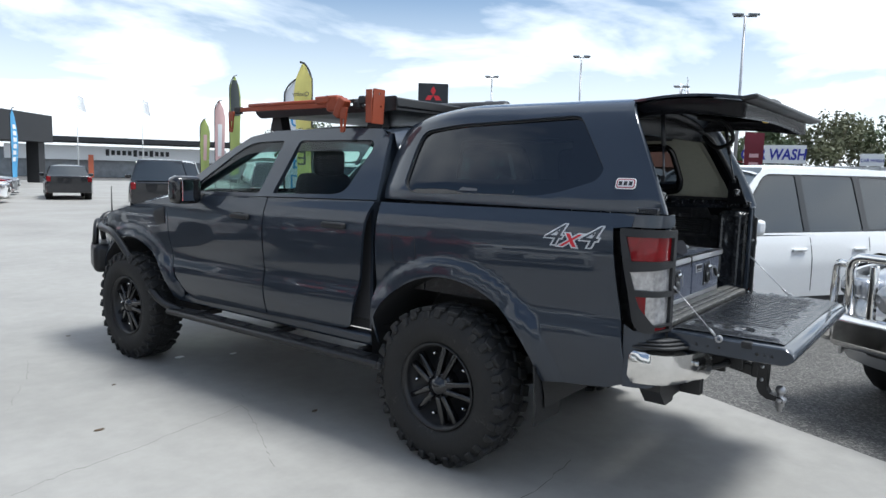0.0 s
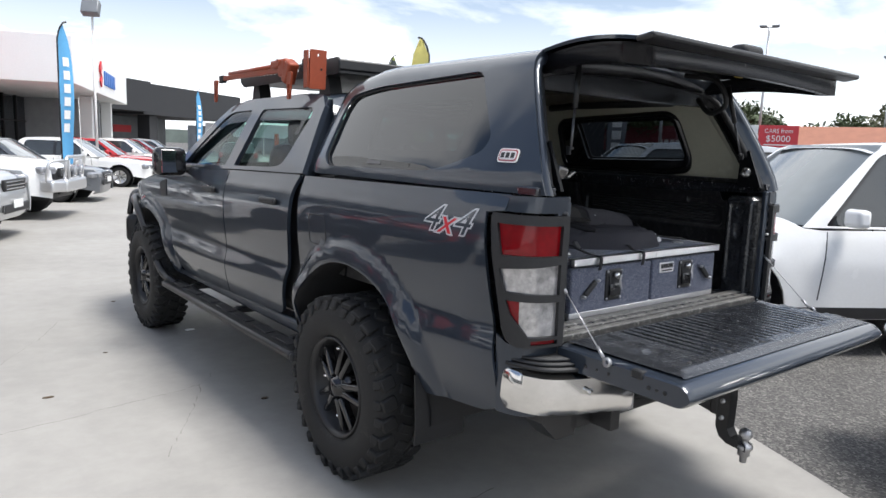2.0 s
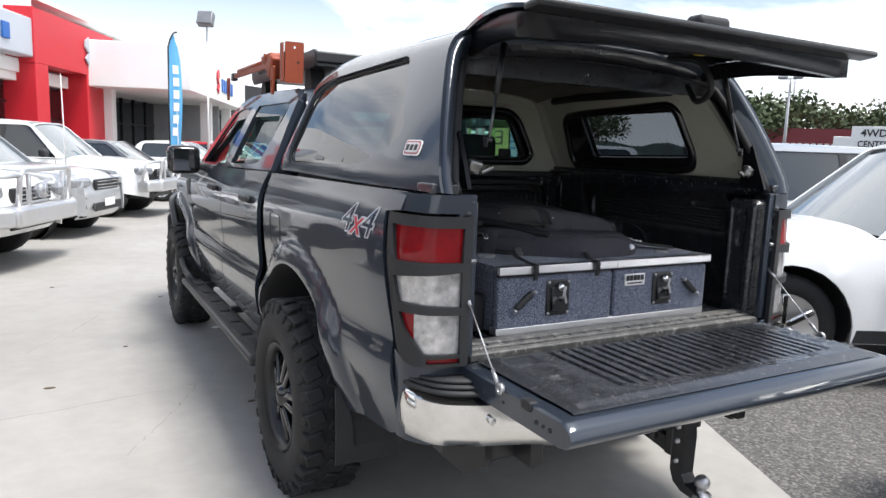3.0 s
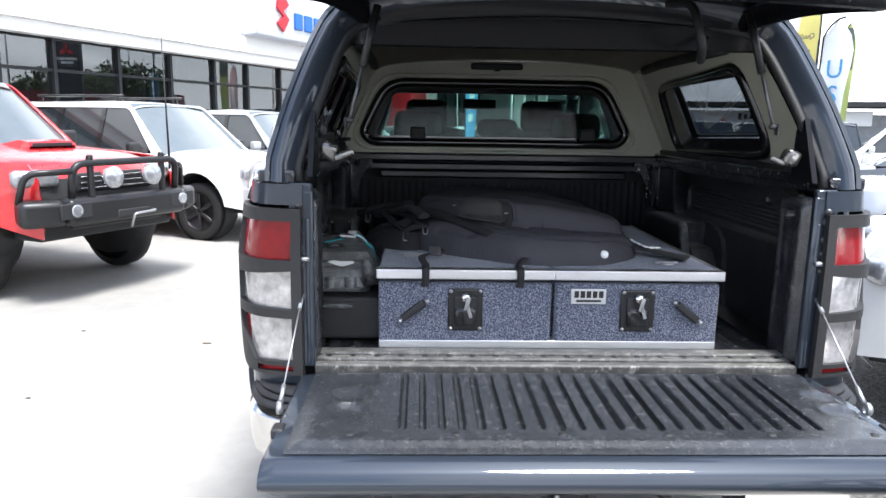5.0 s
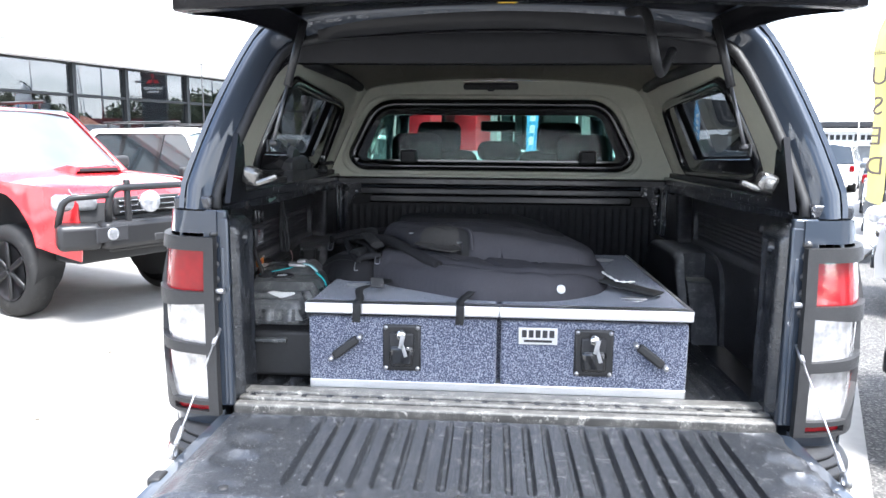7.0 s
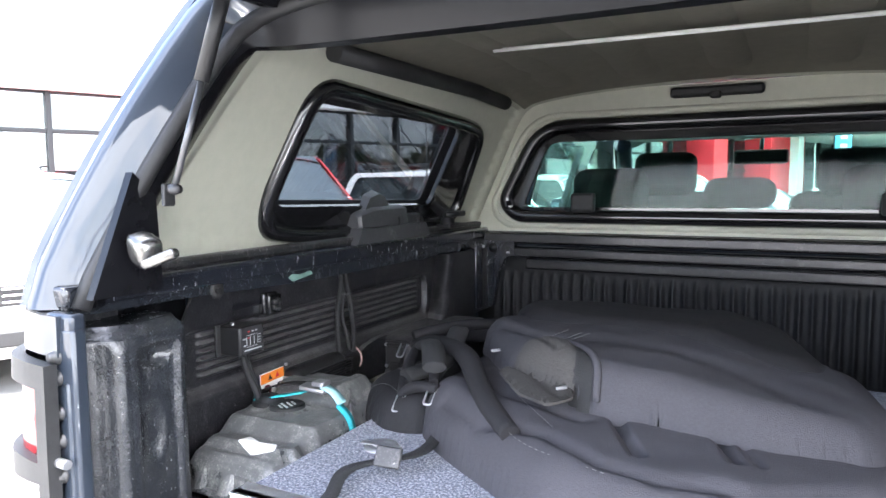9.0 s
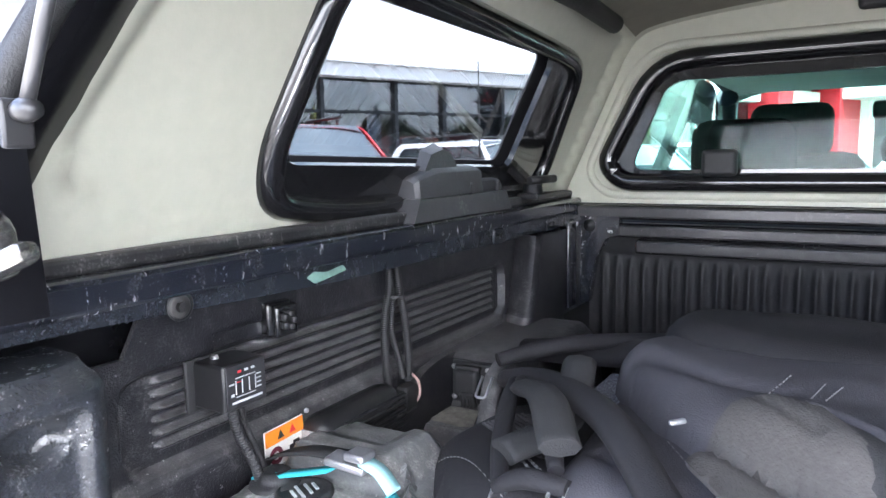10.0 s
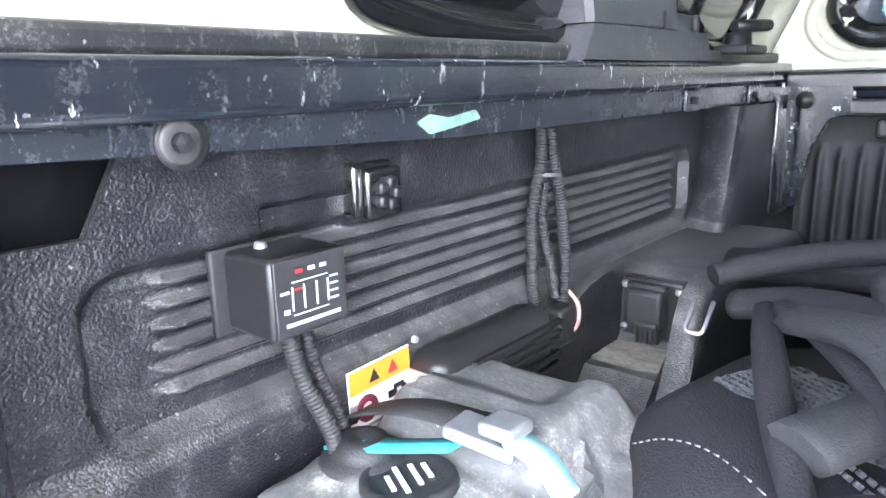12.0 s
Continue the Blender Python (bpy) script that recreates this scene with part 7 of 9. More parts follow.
# socket in the wheel box recess
sk = thing("power_socket", "black hinged power socket in a recess of the wheel box", "socket", m_bed)
bm = B(); box(bm, (-0.725, -0.149, 1.142), (0.078, 0.010, 0.076), 0.004)
bk = part("back", bm, BLACK_SATIN, sk)
for a_ in (-1, 1):
    for c_ in (-1, 1):
        part("screw", lathe(B(), [(-0.004, 0.0), (-0.003, 0.005), (0.0, 0.005)], 8, "y", (-0.725 + a_ * 0.034, -0.154, 1.142 + c_ * 0.028)), STEEL, bk)
bm = B(); box(bm, (-0.728, -0.163, 1.146), (0.046, 0.024, 0.048), 0.006); box(bm, (-0.728, -0.160, 1.172), (0.050, 0.014, 0.008), 0.003)
part("cap", bm, BLACK, sk)
bm = B(); box(bm, (-0.722, -0.172, 1.118), (0.030, 0.010, 0.030), 0.004, Euler((0.3, 0, 0)).to_matrix())
pull = part("pull_tab", bm, BLACK, sk)
for k in range(4):
    part("grip", box(B(), (-0.732 + k * 0.0065, -0.178, 1.116), (0.002, 0.004, 0.020)), BLACK, pull)
# ---- rail fittings ----
for y in (-0.73, 0.03, 0.30):
    w = thing("rail_washer", "dull grey washer and bolt on the bed rail strip", "bolt", m_bed, "rail bolts")
    if y < -0.5:
        part("backing_plate", lathe(B(), [(-0.7625, 0.0165), (-0.7605, 0.0165), (-0.760, 0.015), (-0.760, 0.0)], 24, "x", (0, y + 0.003, 1.390)), BLACK_SATIN, w)
        part("washer", lathe(B(), [(-0.760, 0.0130), (-0.7575, 0.0130), (-0.7565, 0.0115), (-0.7575, 0.0060)], 24, "x", (0, y, 1.390)), pm("dull zinc washer", (0.055, 0.053, 0.052), 0.5, 0.4, 0.4, 80, 20), w)
    else:
        bm = B(); box(bm, (-0.760, y, 1.386), (0.006, 0.05, 0.030), 0.002)
        part("backing_plate", bm, STRIP, w)
    part("bolt_head", lathe(B(), [(-0.758, 0.0058), (-0.753, 0.0058), (-0.752, 0.0)], 6, "x", (0, y, 1.390 if y < -0.5 else 1.386), smooth=False), BLACK_SATIN, w)
sm = thing("paint_smear", "pale green paint smear on the bed rail strip", "smear", m_bed)
bm = B(); panel(bm, rpoly([(-0.530, 1.389), (-0.515, 1.395), (-0.49, 1.391), (-0.455, 1.396), (-0.448, 1.388), (-0.49, 1.382), (-0.515, 1.379)], 0.003), lambda y, z: Vector((-0.7620, y, z)), step=0.02, thick=0.001, flip=True)
part("smear", bm, pm("pale green paint", (0.16, 0.27, 0.22), 0.4, 0, 0.5, 90, 30), sm)
wm = thing("window_winder_box", "grey-black moulded cover over the side window lock on the rail", "cover", m_bed)
bm = B()
prism(bm, [(-0.285, 1.438), (0.075, 1.438), (0.060, 1.475), (-0.258, 1.475)], lambda y, z: Vector((-0.83, y, z)), lambda y, z: Vector((-0.752 - 0.12 * (z - 1.438), y, z)))
part("base", bm, CV, wm)
bm = B()
loft(bm, [[Vector((x + dx, y, z)) for x, z in ((-0.84, 1.476), (-0.754, 1.476), (-0.753, 1.479), (-0.756, 1.476 + h * 0.80), (-0.762, 1.476 + h * 0.93), (-0.772, 1.476 + h), (-0.82, 1.476 + h))] for y, h, dx in ((-0.262, 0.030, -0.012), (-0.255, 0.036, -0.005), (-0.205, 0.050, 0.0), (-0.07, 0.052, 0.0), (-0.045, 0.048, -0.002), (-0.036, 0.030, -0.006), (-0.034, 0.026, -0.012), (0.055, 0.025, -0.014), (0.075, 0.014, -0.020))])
part("cover", smooth_all(bm, 30), CV, wm)
for y in (-0.09, 0.02):
    part("clip", box(B(), (-0.757, y, 1.486), (0.010, 0.012, 0.022), 0.004), BLACK, wm)
bm = B(); loft(bm, [[Vector((x, y, z)) for x, z in ((-0.80, 1.50), (-0.765, 1.50), (-0.768, 1.515 + h * 0.8), (-0.79, 1.515 + h))] for y, h in ((-0.225, 0.008), (-0.205, 0.040), (-0.165, 0.052), (-0.14, 0.045), (-0.115, 0.01))])
part("lock_knob", smooth_all(bm, 30), CV, wm)
hk = thing("cleat", "black cleat with a short pin at the rail's front corner", "fitting", m_bed)
bm = B(); box(bm, (-0.76, 0.22, 1.456), (0.05, 0.10, 0.014), 0.004); lathe(bm, [(0.0, 0.022), (0.02, 0.020), (0.024, 0.0)], 14, "z", (-0.76, 0.20, 1.46)); tube(bm, [(-0.76, 0.18, 1.490), (-0.73, 0.25, 1.492)], 0.009, 8)
part("body", bm, BLACK_SATIN, hk)

# ---- roof rack, jack and awning on the cab roof ----
rk = thing("roof_rack", "black perforated steel roof tray on the cab roof", "roof rack", m_bed)
part("floor", box(B(), (0.0, 1.42, 1.955), (1.24, 1.36, 0.02), 0.005), BLACK_SATIN, rk)
for sx in (-1, 1):
    bm = B(); panel(bm, rpoly([(0.74, 1.945), (2.06, 1.925), (2.12, 1.965), (2.12, 2.005), (0.74, 2.035)], 0.02), lambda y, z, s=sx: Vector((s * 0.63, y, z)), [[(0.95 + 0.055 * k, 1.985), (0.985 + 0.055 * k, 1.985), (0.985 + 0.055 * k, 2.003), (0.95 + 0.055 * k, 2.003)] for k in range(18)], step=0.2, thick=0.012, flip=sx < 0)
    part("side_rail", bm, BLACK_SATIN, rk)
    for y in (0.95, 1.92):
        part("foot", prism(B(), [(y - 0.07, 1.835), (y + 0.07, 1.835), (y + 0.035, 1.95), (y - 0.035, 1.95)], lambda a, z, s=sx: Vector((s * 0.60, a, z)), lambda a, z, s=sx: Vector((s * 0.52, a, z))), BLACK, rk)
part("front_rail", box(B(), (0, 2.10, 1.985), (1.26, 0.03, 0.06), 0.01), BLACK_SATIN, rk)
part("rear_rail", box(B(), (0, 0.745, 1.995), (1.26, 0.025, 0.06), 0.01), BLACK_SATIN, rk)
for k in range(6):
    part("slat", box(B(), (0, 0.92 + k * 0.21, 1.972), (1.22, 0.05, 0.016), 0.004), BLACK_SATIN, rk)
aw = thing("rolled_awning", "long black rolled awning strapped to the roof tray", "awning", m_bed)
bm = B(); tube(bm, [(0.10, 0.36, 1.99), (0.10, 0.40, 2.0), (0.12, 1.7, 2.015), (0.12, 1.74, 2.01)], [0.03, 0.055, 0.055, 0.03], 14, squash=1.3)
part("bag", bm, pm("black vinyl", (0.015, 0.015, 0.016), 0.4, 0, 0.2, 40, 4, bump=0.3, bump_scale=40), aw)
jk = thing("high_lift_jack", "orange-red high-lift jack clamped along the side of the roof tray", "jack", pose(TX, 0, TZ - 0.04))
bm = B(); box(bm, (-0.735, 1.70, 2.022), (0.022, 0.94, 0.030), 0.003)
part("bar", bm, ORANGE, jk)
part("bar_tip", box(B(), (-0.735, 2.18, 2.018), (0.032, 0.07, 0.052), 0.006), BLACK, jk)
bm = B(); panel(bm, rpoly([(0.10, -0.105), (0.20, -0.105), (0.20, 0.105), (0.10, 0.105)], 0.008), lambda x, z: Vector((-0.873 + x, 0.80 - 0.06 * z, 2.0 + z)), [rpoly([(0.145, 0.07), (0.158, 0.07), (0.158, 0.083), (0.145, 0.083)], 0.004), rpoly([(0.165, -0.005), (0.178, -0.005), (0.178, 0.008), (0.165, 0.008)], 0.004)], step=0.1, thick=0.010)
part("foot_plate", bm, ORANGE, jk)
part("foot_plate_flange", box(B(), (-0.783, 0.826, 2.0), (0.008, 0.05, 0.20), 0.002), ORANGE, jk)
bm = B(); box(bm, (-0.735, 1.17, 2.03), (0.075, 0.10, 0.105), 0.016); box(bm, (-0.735, 1.28, 2.055), (0.06, 0.11, 0.05), 0.012); box(bm, (-0.745, 1.10, 2.0), (0.07, 0.06, 0.13), 0.012, Euler((0.5, 0, 0)).to_matrix()); tube(bm, [(-0.78, 1.20, 2.06), (-0.69, 1.20, 2.06)], 0.02, 10); tube(bm, [(-0.735, 1.32, 2.05), (-0.735, 2.05, 2.048)], 0.014, 8)
part("mechanism", bm, ORANGE, jk)
for y, z0, z1 in ((2.22, 1.86, 2.01), (1.06, 1.845, 2.0)):
    bm = B(); panel(bm, rpoly([(y - 0.035, z1), (y - 0.012, z0), (y + 0.022, z0), (y + 0.028, z1)], 0.012), lambda a, z: Vector((-0.775, a, z)), [rpoly([(y - 0.008, z0 + 0.03), (y + 0.012, z0 + 0.03), (y + 0.012, z0 + 0.085), (y - 0.012, z0 + 0.085)], 0.008)], step=0.1, thick=0.012, flip=True)
    part("clamp", bm, ORANGE, jk)
bm = B(); box(bm, (-0.72, 0.93, 2.045), (0.05, 0.06, 0.05), 0.01); box(bm, (-0.70, 0.99, 2.02), (0.04, 0.06, 0.05), 0.01)
part("handle_keeper", bm, BLACK, jk)

SILVER = pm("silver decal film", (0.52, 0.53, 0.55), 0.4, 0.2, 0.08, 40, 4)
# ---- marks on the pickup's side ----
for sx, fl in SIDES:
    # fuel flap, outlined on the bed side
    if sx < 0:
        o_ = rpoly([(0.31, 1.06), (0.47, 1.06), (0.48, 1.20), (0.32, 1.20)], 0.025)
        part("fuel_flap", panel(B(), o_, lambda y, z: side(-1)(y, z) + Vector((-0.0115, 0, 0)), step=0.05, thick=0.003, flip=True), PAINT, truck)
        bm = B(); tube(bm, [side(-1)(y, z) + Vector((-0.0125, 0, 0)) for y, z in fine(rpoly([(0.305, 1.055), (0.475, 1.055), (0.485, 1.205), (0.315, 1.205)], 0.028), 0.04)], 0.0022, 5, closed=True)
        part("flap_gap", bm, INK, truck)
    # lettering in three strokes: pale outline, dark fill, red middle letter
    base = axes((sx * (hw(-0.635, 1.283) + 0.003), -0.635, 1.283), (0, sx, 0), (-sx * 0.3, 0, 1))
    for ch, dx, mt_ in (("4", -0.098, PAINT), ("4", 0.088, PAINT), ("x", -0.004, RED_PRINT)):
        for lay, (bold, m2) in enumerate(((0.006, SILVER), (-0.0005, mt_))):
            ob = words(ch, 0.150 if ch == "4" else 0.145, 0.0006, m2, base @ Matrix.Translation((dx, 0 if ch == "4" else -0.006, 0)), truck, "decal_letter", squeeze=1.28, shear=0.38, bold=bold)
            for v in ob.data.vertices:
                v.co.x = sx * (hw(v.co.y, v.co.z) + 0.0145 + 0.0012 * lay)

# ---- ground ----
def concrete_mat():
    m = bpy.data.materials.new("pale trowelled concrete")
    m.use_nodes = True
    nt = m.node_tree
    b = nt.nodes["Principled BSDF"]
    co = nt.nodes.new("ShaderNodeTexCoord").outputs["Object"]
    n1, n2, n3 = noise_tex(nt, co, 0.45, 6, 0.6), noise_tex(nt, co, 6, 6, 0.65), noise_tex(nt, co, 160, 3)
    base = ramp(nt, n1, [(0.3, (0.255, 0.244, 0.225)), (0.7, (0.345, 0.331, 0.307))])
    st = ramp(nt, n2, [(0.35, (0.80, 0.80, 0.80)), (0.65, (1.0, 1.0, 1.0))])
    mx = nt.nodes.new("ShaderNodeMixRGB"); mx.blend_type = "MULTIPLY"; mx.inputs[0].default_value = 0.55
    nt.links.new(base, mx.inputs[1]); nt.links.new(st, mx.inputs[2])
    nt.links.new(mx.outputs[0], b.inputs["Base Color"])
    b.inputs["Roughness"].default_value = 0.72
    bp = nt.nodes.new("ShaderNodeBump"); bp.inputs["Strength"].default_value, bp.inputs["Distance"].default_value = 0.25, 0.003
    nt.links.new(n3, bp.inputs["Height"]); nt.links.new(bp.outputs[0], b.inputs["Normal"])
    return m


def asphalt_mat():
    m = bpy.data.materials.new("grey worn asphalt")
    m.use_nodes = True
    nt = m.node_tree
    b = nt.nodes["Principled BSDF"]
    co = nt.nodes.new("ShaderNodeTexCoord").outputs["Object"]
    v = nt.nodes.new("ShaderNodeTexVoronoi"); v.inputs["Scale"].default_value = 75
    nt.links.new(co, v.inputs["Vector"])
    n2 = noise_tex(nt, co, 1.3, 6, 0.6)
    hs = ramp(nt, v.outputs["Color"], [(0.2, (0.055, 0.053, 0.050)), (0.6, (0.11, 0.106, 0.10)), (0.95, (0.23, 0.215, 0.20))])
    st = ramp(nt, n2, [(0.35, (0.72, 0.72, 0.72)), (0.65, (1.0, 1.0, 1.0))])
    mx = nt.nodes.new("ShaderNodeMixRGB"); mx.blend_type = "MULTIPLY"; mx.inputs[0].default_value = 0.7
    nt.links.new(hs, mx.inputs[1]); nt.links.new(st, mx.inputs[2])
    nt.links.new(mx.outputs[0], b.inputs["Base Color"])
    b.inputs["Roughness"].default_value = 0.85
    bp = nt.nodes.new("ShaderNodeBump"); bp.inputs["Strength"].default_value, bp.inputs["Distance"].default_value = 0.6, 0.006
    nt.links.new(v.outputs["Distance"], bp.inputs["Height"]); nt.links.new(bp.outputs[0], b.inputs["Normal"])
    return m


CONCRETE, ASPHALT = concrete_mat(), asphalt_mat()
bm = B()
vs = [bm.verts.new((x, y, -0.03)) for x, y in ((-900, -900), (900, -900), (900, 900), (-900, 900))]
bm.faces.new(vs)
solo("ground", bm, ASPHALT, "grey worn asphalt yard reaching to the horizon", "ground", kind="structure")
# concrete apron; its edge runs beside the pickup
EA, EB = Vector((0.80, -1.85)), Vector((1.50, -0.30))
ed = (EB - EA).normalized()
p1, p2 = EA - ed * 40, EA + ed * 9.0
bm = B()
prism(bm, [tuple(p1), tuple(p2), (p2.x + 1.0, p2.y + 1.5), (40, 60), (-60, 60), (-60, p1.y)], lambda x, y: Vector((x, y, -0.05)), lambda x, y: Vector((x, y, 0.0)))
pave = solo("pavement", bm, CONCRETE, "pale trowelled concrete apron with fine cracks and stains", "pavement", kind="structure")

# hairline cracks, dry leaves and litter on the concrete
CRACK = pm("dark crack", (0.13, 0.12, 0.105), 0.9, 0, 0.3, 40, 6)
rng = random.Random(5)
for pts in ([(-0.83, 1.965), (-1.05, 1.66), (-1.53, 1.56), (-2.03, 1.478), (-2.31, 1.463), (-2.60, 1.39)], [(-1.05, 1.66), (-1.22, 1.30), (-1.39, 0.986), (-1.57, 0.663)], [(-0.40, -0.47), (-0.84, -0.495), (-1.10, -0.50), (-1.5, -0.62)], [(-2.1, 2.7), (-1.75, 3.3), (-1.5, 3.9)], [(-3.4, 0.2), (-2.9, 0.7), (-2.6, 1.4)]):
    line = []
    for a, b in zip(pts, pts[1:]):
        for k in range(8):
            line.append((a[0] + (b[0] - a[0]) * k / 8 + rng.uniform(-0.012, 0.012), a[1] + (b[1] - a[1]) * k / 8 + rng.uniform(-0.012, 0.012)))
    bm = B()
    rows = []
    for i, (x, y) in enumerate(line):
        w = 0.0012 + 0.0016 * rng.random()
        rows.append([Vector((x - w, y - w, 0.0006)), Vector((x + w, y + w, 0.0006))])
    loft(bm, rows, closed=False)
    part("crack", bm, CRACK, pave)
LITTER = pm("dry brown leaf", (0.09, 0.06, 0.035), 0.8, 0, 0.4, 60, 8)
for x, y, sz, mt_ in ((-1.89, 1.92, 0.028, LITTER), (-0.67, 3.02, 0.045, WHITE_MATT), (-0.81, 1.21, 0.022, LITTER), (-0.30, 2.80, 0.03, WHITE_MATT), (-2.6, 0.9, 0.015, LITTER), (-1.4, 2.7, 0.014, LITTER), (-2.9, 2.2, 0.016, LITTER), (-1.9, 5.2, 0.02, LITTER), (-0.95, 4.4, 0.02, LITTER)):
    bm = B(); o = [(x + sz * math.cos(a) * (0.8 + 0.5 * rng.random()), y + 0.6 * sz * math.sin(a) * (0.7 + 0.6 * rng.random())) for a in [k * math.pi / 4 for k in range(8)]]
    prism(bm, o, lambda u, v: Vector((u, v, 0.001)), lambda u, v: Vector((u, v, 0.005)))
    solo("leaf" if mt_ is LITTER else "paper_scrap", bm, mt_, "small dry brown leaf lying on the concrete" if mt_ is LITTER else "small white paper scrap lying on the concrete", "leaf" if mt_ is LITTER else "litter")

# ---- parked cars ----
DARK_GLASS = pm("dark car glass", (0.02, 0.026, 0.03), 0.04, 0, 0.1, 5, 2, coat=0.6, spec=0.8)
LENS = pm("clear headlamp", (0.36, 0.37, 0.39), 0.10, 0.5, 0.35, 30, 14, coat=0.8)
PAINTS = {"white": WHITE_PAINT, "red": pm("red car paint", (0.50, 0.018, 0.022), 0.28, 0.1, 0.06, 300, 2, coat=0.9), "silver": pm("silver car paint", (0.52, 0.53, 0.54), 0.3, 0.6, 0.05, 400, 2, coat=0.8),
          "black": pm("black car paint", (0.012, 0.012, 0.014), 0.25, 0.2, 0.1, 400, 2, coat=0.9), "grey": pm("grey car paint", (0.13, 0.14, 0.155), 0.3, 0.5, 0.06, 400, 2, coat=0.9), "maroon": pm("maroon car paint", (0.22, 0.012, 0.022), 0.28, 0.3, 0.06, 300, 2, coat=0.9)}


def make_car(label, colour, m, kind="suv", bar=None, group="parked cars", snorkel=False, rack=False, lift=0.0):
    """A parked car; local y ahead, its front axle at y = 0, ground at z = 0."""
    P = PAINTS[colour]
    car = thing("parked_car", label, "car", m, group)
    D = {"suv": (4.8, 2.80, 1.90, 1.78, 1.02), "ute": (5.2, 3.05, 1.82, 1.78, 1.03), "hatch": (4.1, 2.52, 1.70, 1.48, 0.88), "sedan": (4.6, 2.7, 1.78, 1.47, 0.90)}[kind]
    LEN, WB, WID, HT, BELT = D
    R = 0.43 if lift > 0.1 else 0.385 if kind in ("suv", "ute") else 0.315
    lz = lift
    fo = 0.88                                  # front overhang
    hwid = WID / 2
    y0, y1 = fo, fo - LEN
    low = 0.30 if kind in ("suv", "ute") else 0.20
    bonnet = BELT + (0.02 if kind in ("suv", "ute") else -0.04)

    def bw(y, z):
        w = hwid * (1 - 0.10 * max(0, (z - 0.75) / 0.4) ** 1.5)
        if y > 0.1:
            w -= 0.20 * ((y - 0.1) / 0.78) ** 2.4
        if y < y1 + 0.6:
            w -= 0.10 * ((y1 + 0.6 - y) / 0.6) ** 2
        for a in (0, -WB):
            d = math.hypot(y - a, z - R) - (R + 0.07)
            w += 0.018 * math.exp(-(d / 0.10) ** 2)
        return w

    for sx, fl in SIDES:
        rr = R + 0.07
        nose = [(y0 - 0.02, low + 0.05), (y0, 0.55), (y0 - 0.03, bonnet - 0.20), (y0 - 0.12, bonnet - 0.07)]
        o = [(y1 + 0.05, low + 0.1), (-WB - rr * 0.98, low)] + arc(-WB, R, rr, 175, 5, 12) + [(-WB + rr * 0.98, low), (-rr * 0.98, low)] + arc(0, R, rr, 175, 5, 12) + nose + [(-0.55, bonnet), (-0.75, BELT), (-2.2, BELT + 0.02), (y1 + 0.06, BELT + 0.01), (y1, 0.6)]
        part("body_side", panel(B(), o, lambda y, z, s=sx: Vector((s * bw(y, z), y, z + lz)), step=0.13, thick=0.02, flip=not fl), P, car)
        # arch void
        for a in (0, -WB):
            part("arch_lining", lathe(B(), [(sx * (hwid - 0.28), 0.0), (sx * (hwid - 0.28), rr - 0.01), (sx * (hwid - 0.02), rr + 0.005)], 20, "x", (0, a, R + lz)), BLACK, car)
            xo = sx * (hwid - 0.01)
            w = part("wheel", lathe(B(), [(xo - sx * 0.18, 0.0), (xo - sx * 0.04, 0.05), (xo - sx * 0.035, R * 0.58), (xo - sx * 0.005, R * 0.64)], 24, "x", (0, a, R)), ALLOY if colour != "black" and not lift else BLACK_SATIN, car)
            part("tyre", lathe(B(), [(xo - sx * 0.02, R * 0.63), (xo, R * 0.72), (xo - sx * 0.005, R * 0.92), (xo - sx * 0.03, R * 0.985), (xo - sx * 0.10, R), (xo - sx * 0.19, R * 0.985), (xo - sx * 0.22, R * 0.8)], 28, "x", (0, a, R)), RUBBER, w)
            for k in range(6):
                q = Matrix.Rotation(2 * math.pi * k / 6, 3, "X")
                bm = box(B(), Vector((xo - sx * 0.022, a, R)) + q @ Vector((0, 0, R * 0.34)), (0.03, 0.055, R * 0.60), 0.012, q, seg=1)
                part("spoke", bm, CHROME if not lift else BLACK_SATIN, w)
    # bonnet and nose
    n = 12
    rings = []
    for y, z in ((-0.62, bonnet + 0.06), (-0.3, bonnet + 0.055), (0.2, bonnet + 0.02), (y0 - 0.22, bonnet - 0.05), (y0 - 0.10, bonnet - 0.12), (y0 - 0.03, bonnet - 0.22)):
        w = bw(min(y, y0 - 0.1), bonnet - 0.02)
        rings.append([Vector((w * (2 * i / n - 1), y - 0.05 * abs(2 * i / n - 1) ** 3 * (y > 0.2), z + lz - 0.07 * abs(2 * i / n - 1) ** 3.5)) for i in range(n + 1)])
    part("bonnet", smooth_all(loft(B(), rings, closed=False), 60), P, car)
    rings = []
    for z, y in ((bonnet - 0.20, y0 - 0.03), (0.72, y0 + 0.02), (0.55, y0 + 0.04), (low + 0.06 + 0.6 * lift, y0 + 0.0), (low + 0.6 * lift, y0 - 0.06)):
        w = bw(y0 - 0.08, z) + 0.02
        rings.append([Vector((w * (2 * i / n - 1), y - 0.10 * abs(2 * i / n - 1) ** 4, z + lz)) for i in range(n + 1)])
    part("front_bumper", smooth_all(loft(B(), rings, closed=False), 60), P if kind != "ute" or bar is None else BLACK, car)
    gz = bonnet - 0.24
    gr = part("grille", box(B(), (0, y0 + 0.01, gz + lz), (WID * 0.46, 0.06, 0.17), 0.02), BLACK, car)
    for k in range(3):
        part("grille_bar", box(B(), (0, y0 + 0.045, gz + lz - 0.05 + 0.05 * k), (WID * 0.42, 0.015, 0.014), 0.004), CHROME, gr)
    part("lower_grille", box(B(), (0, y0 + 0.035, 0.47 + lz), (WID * 0.55, 0.04, 0.13), 0.02), BLACK, car)
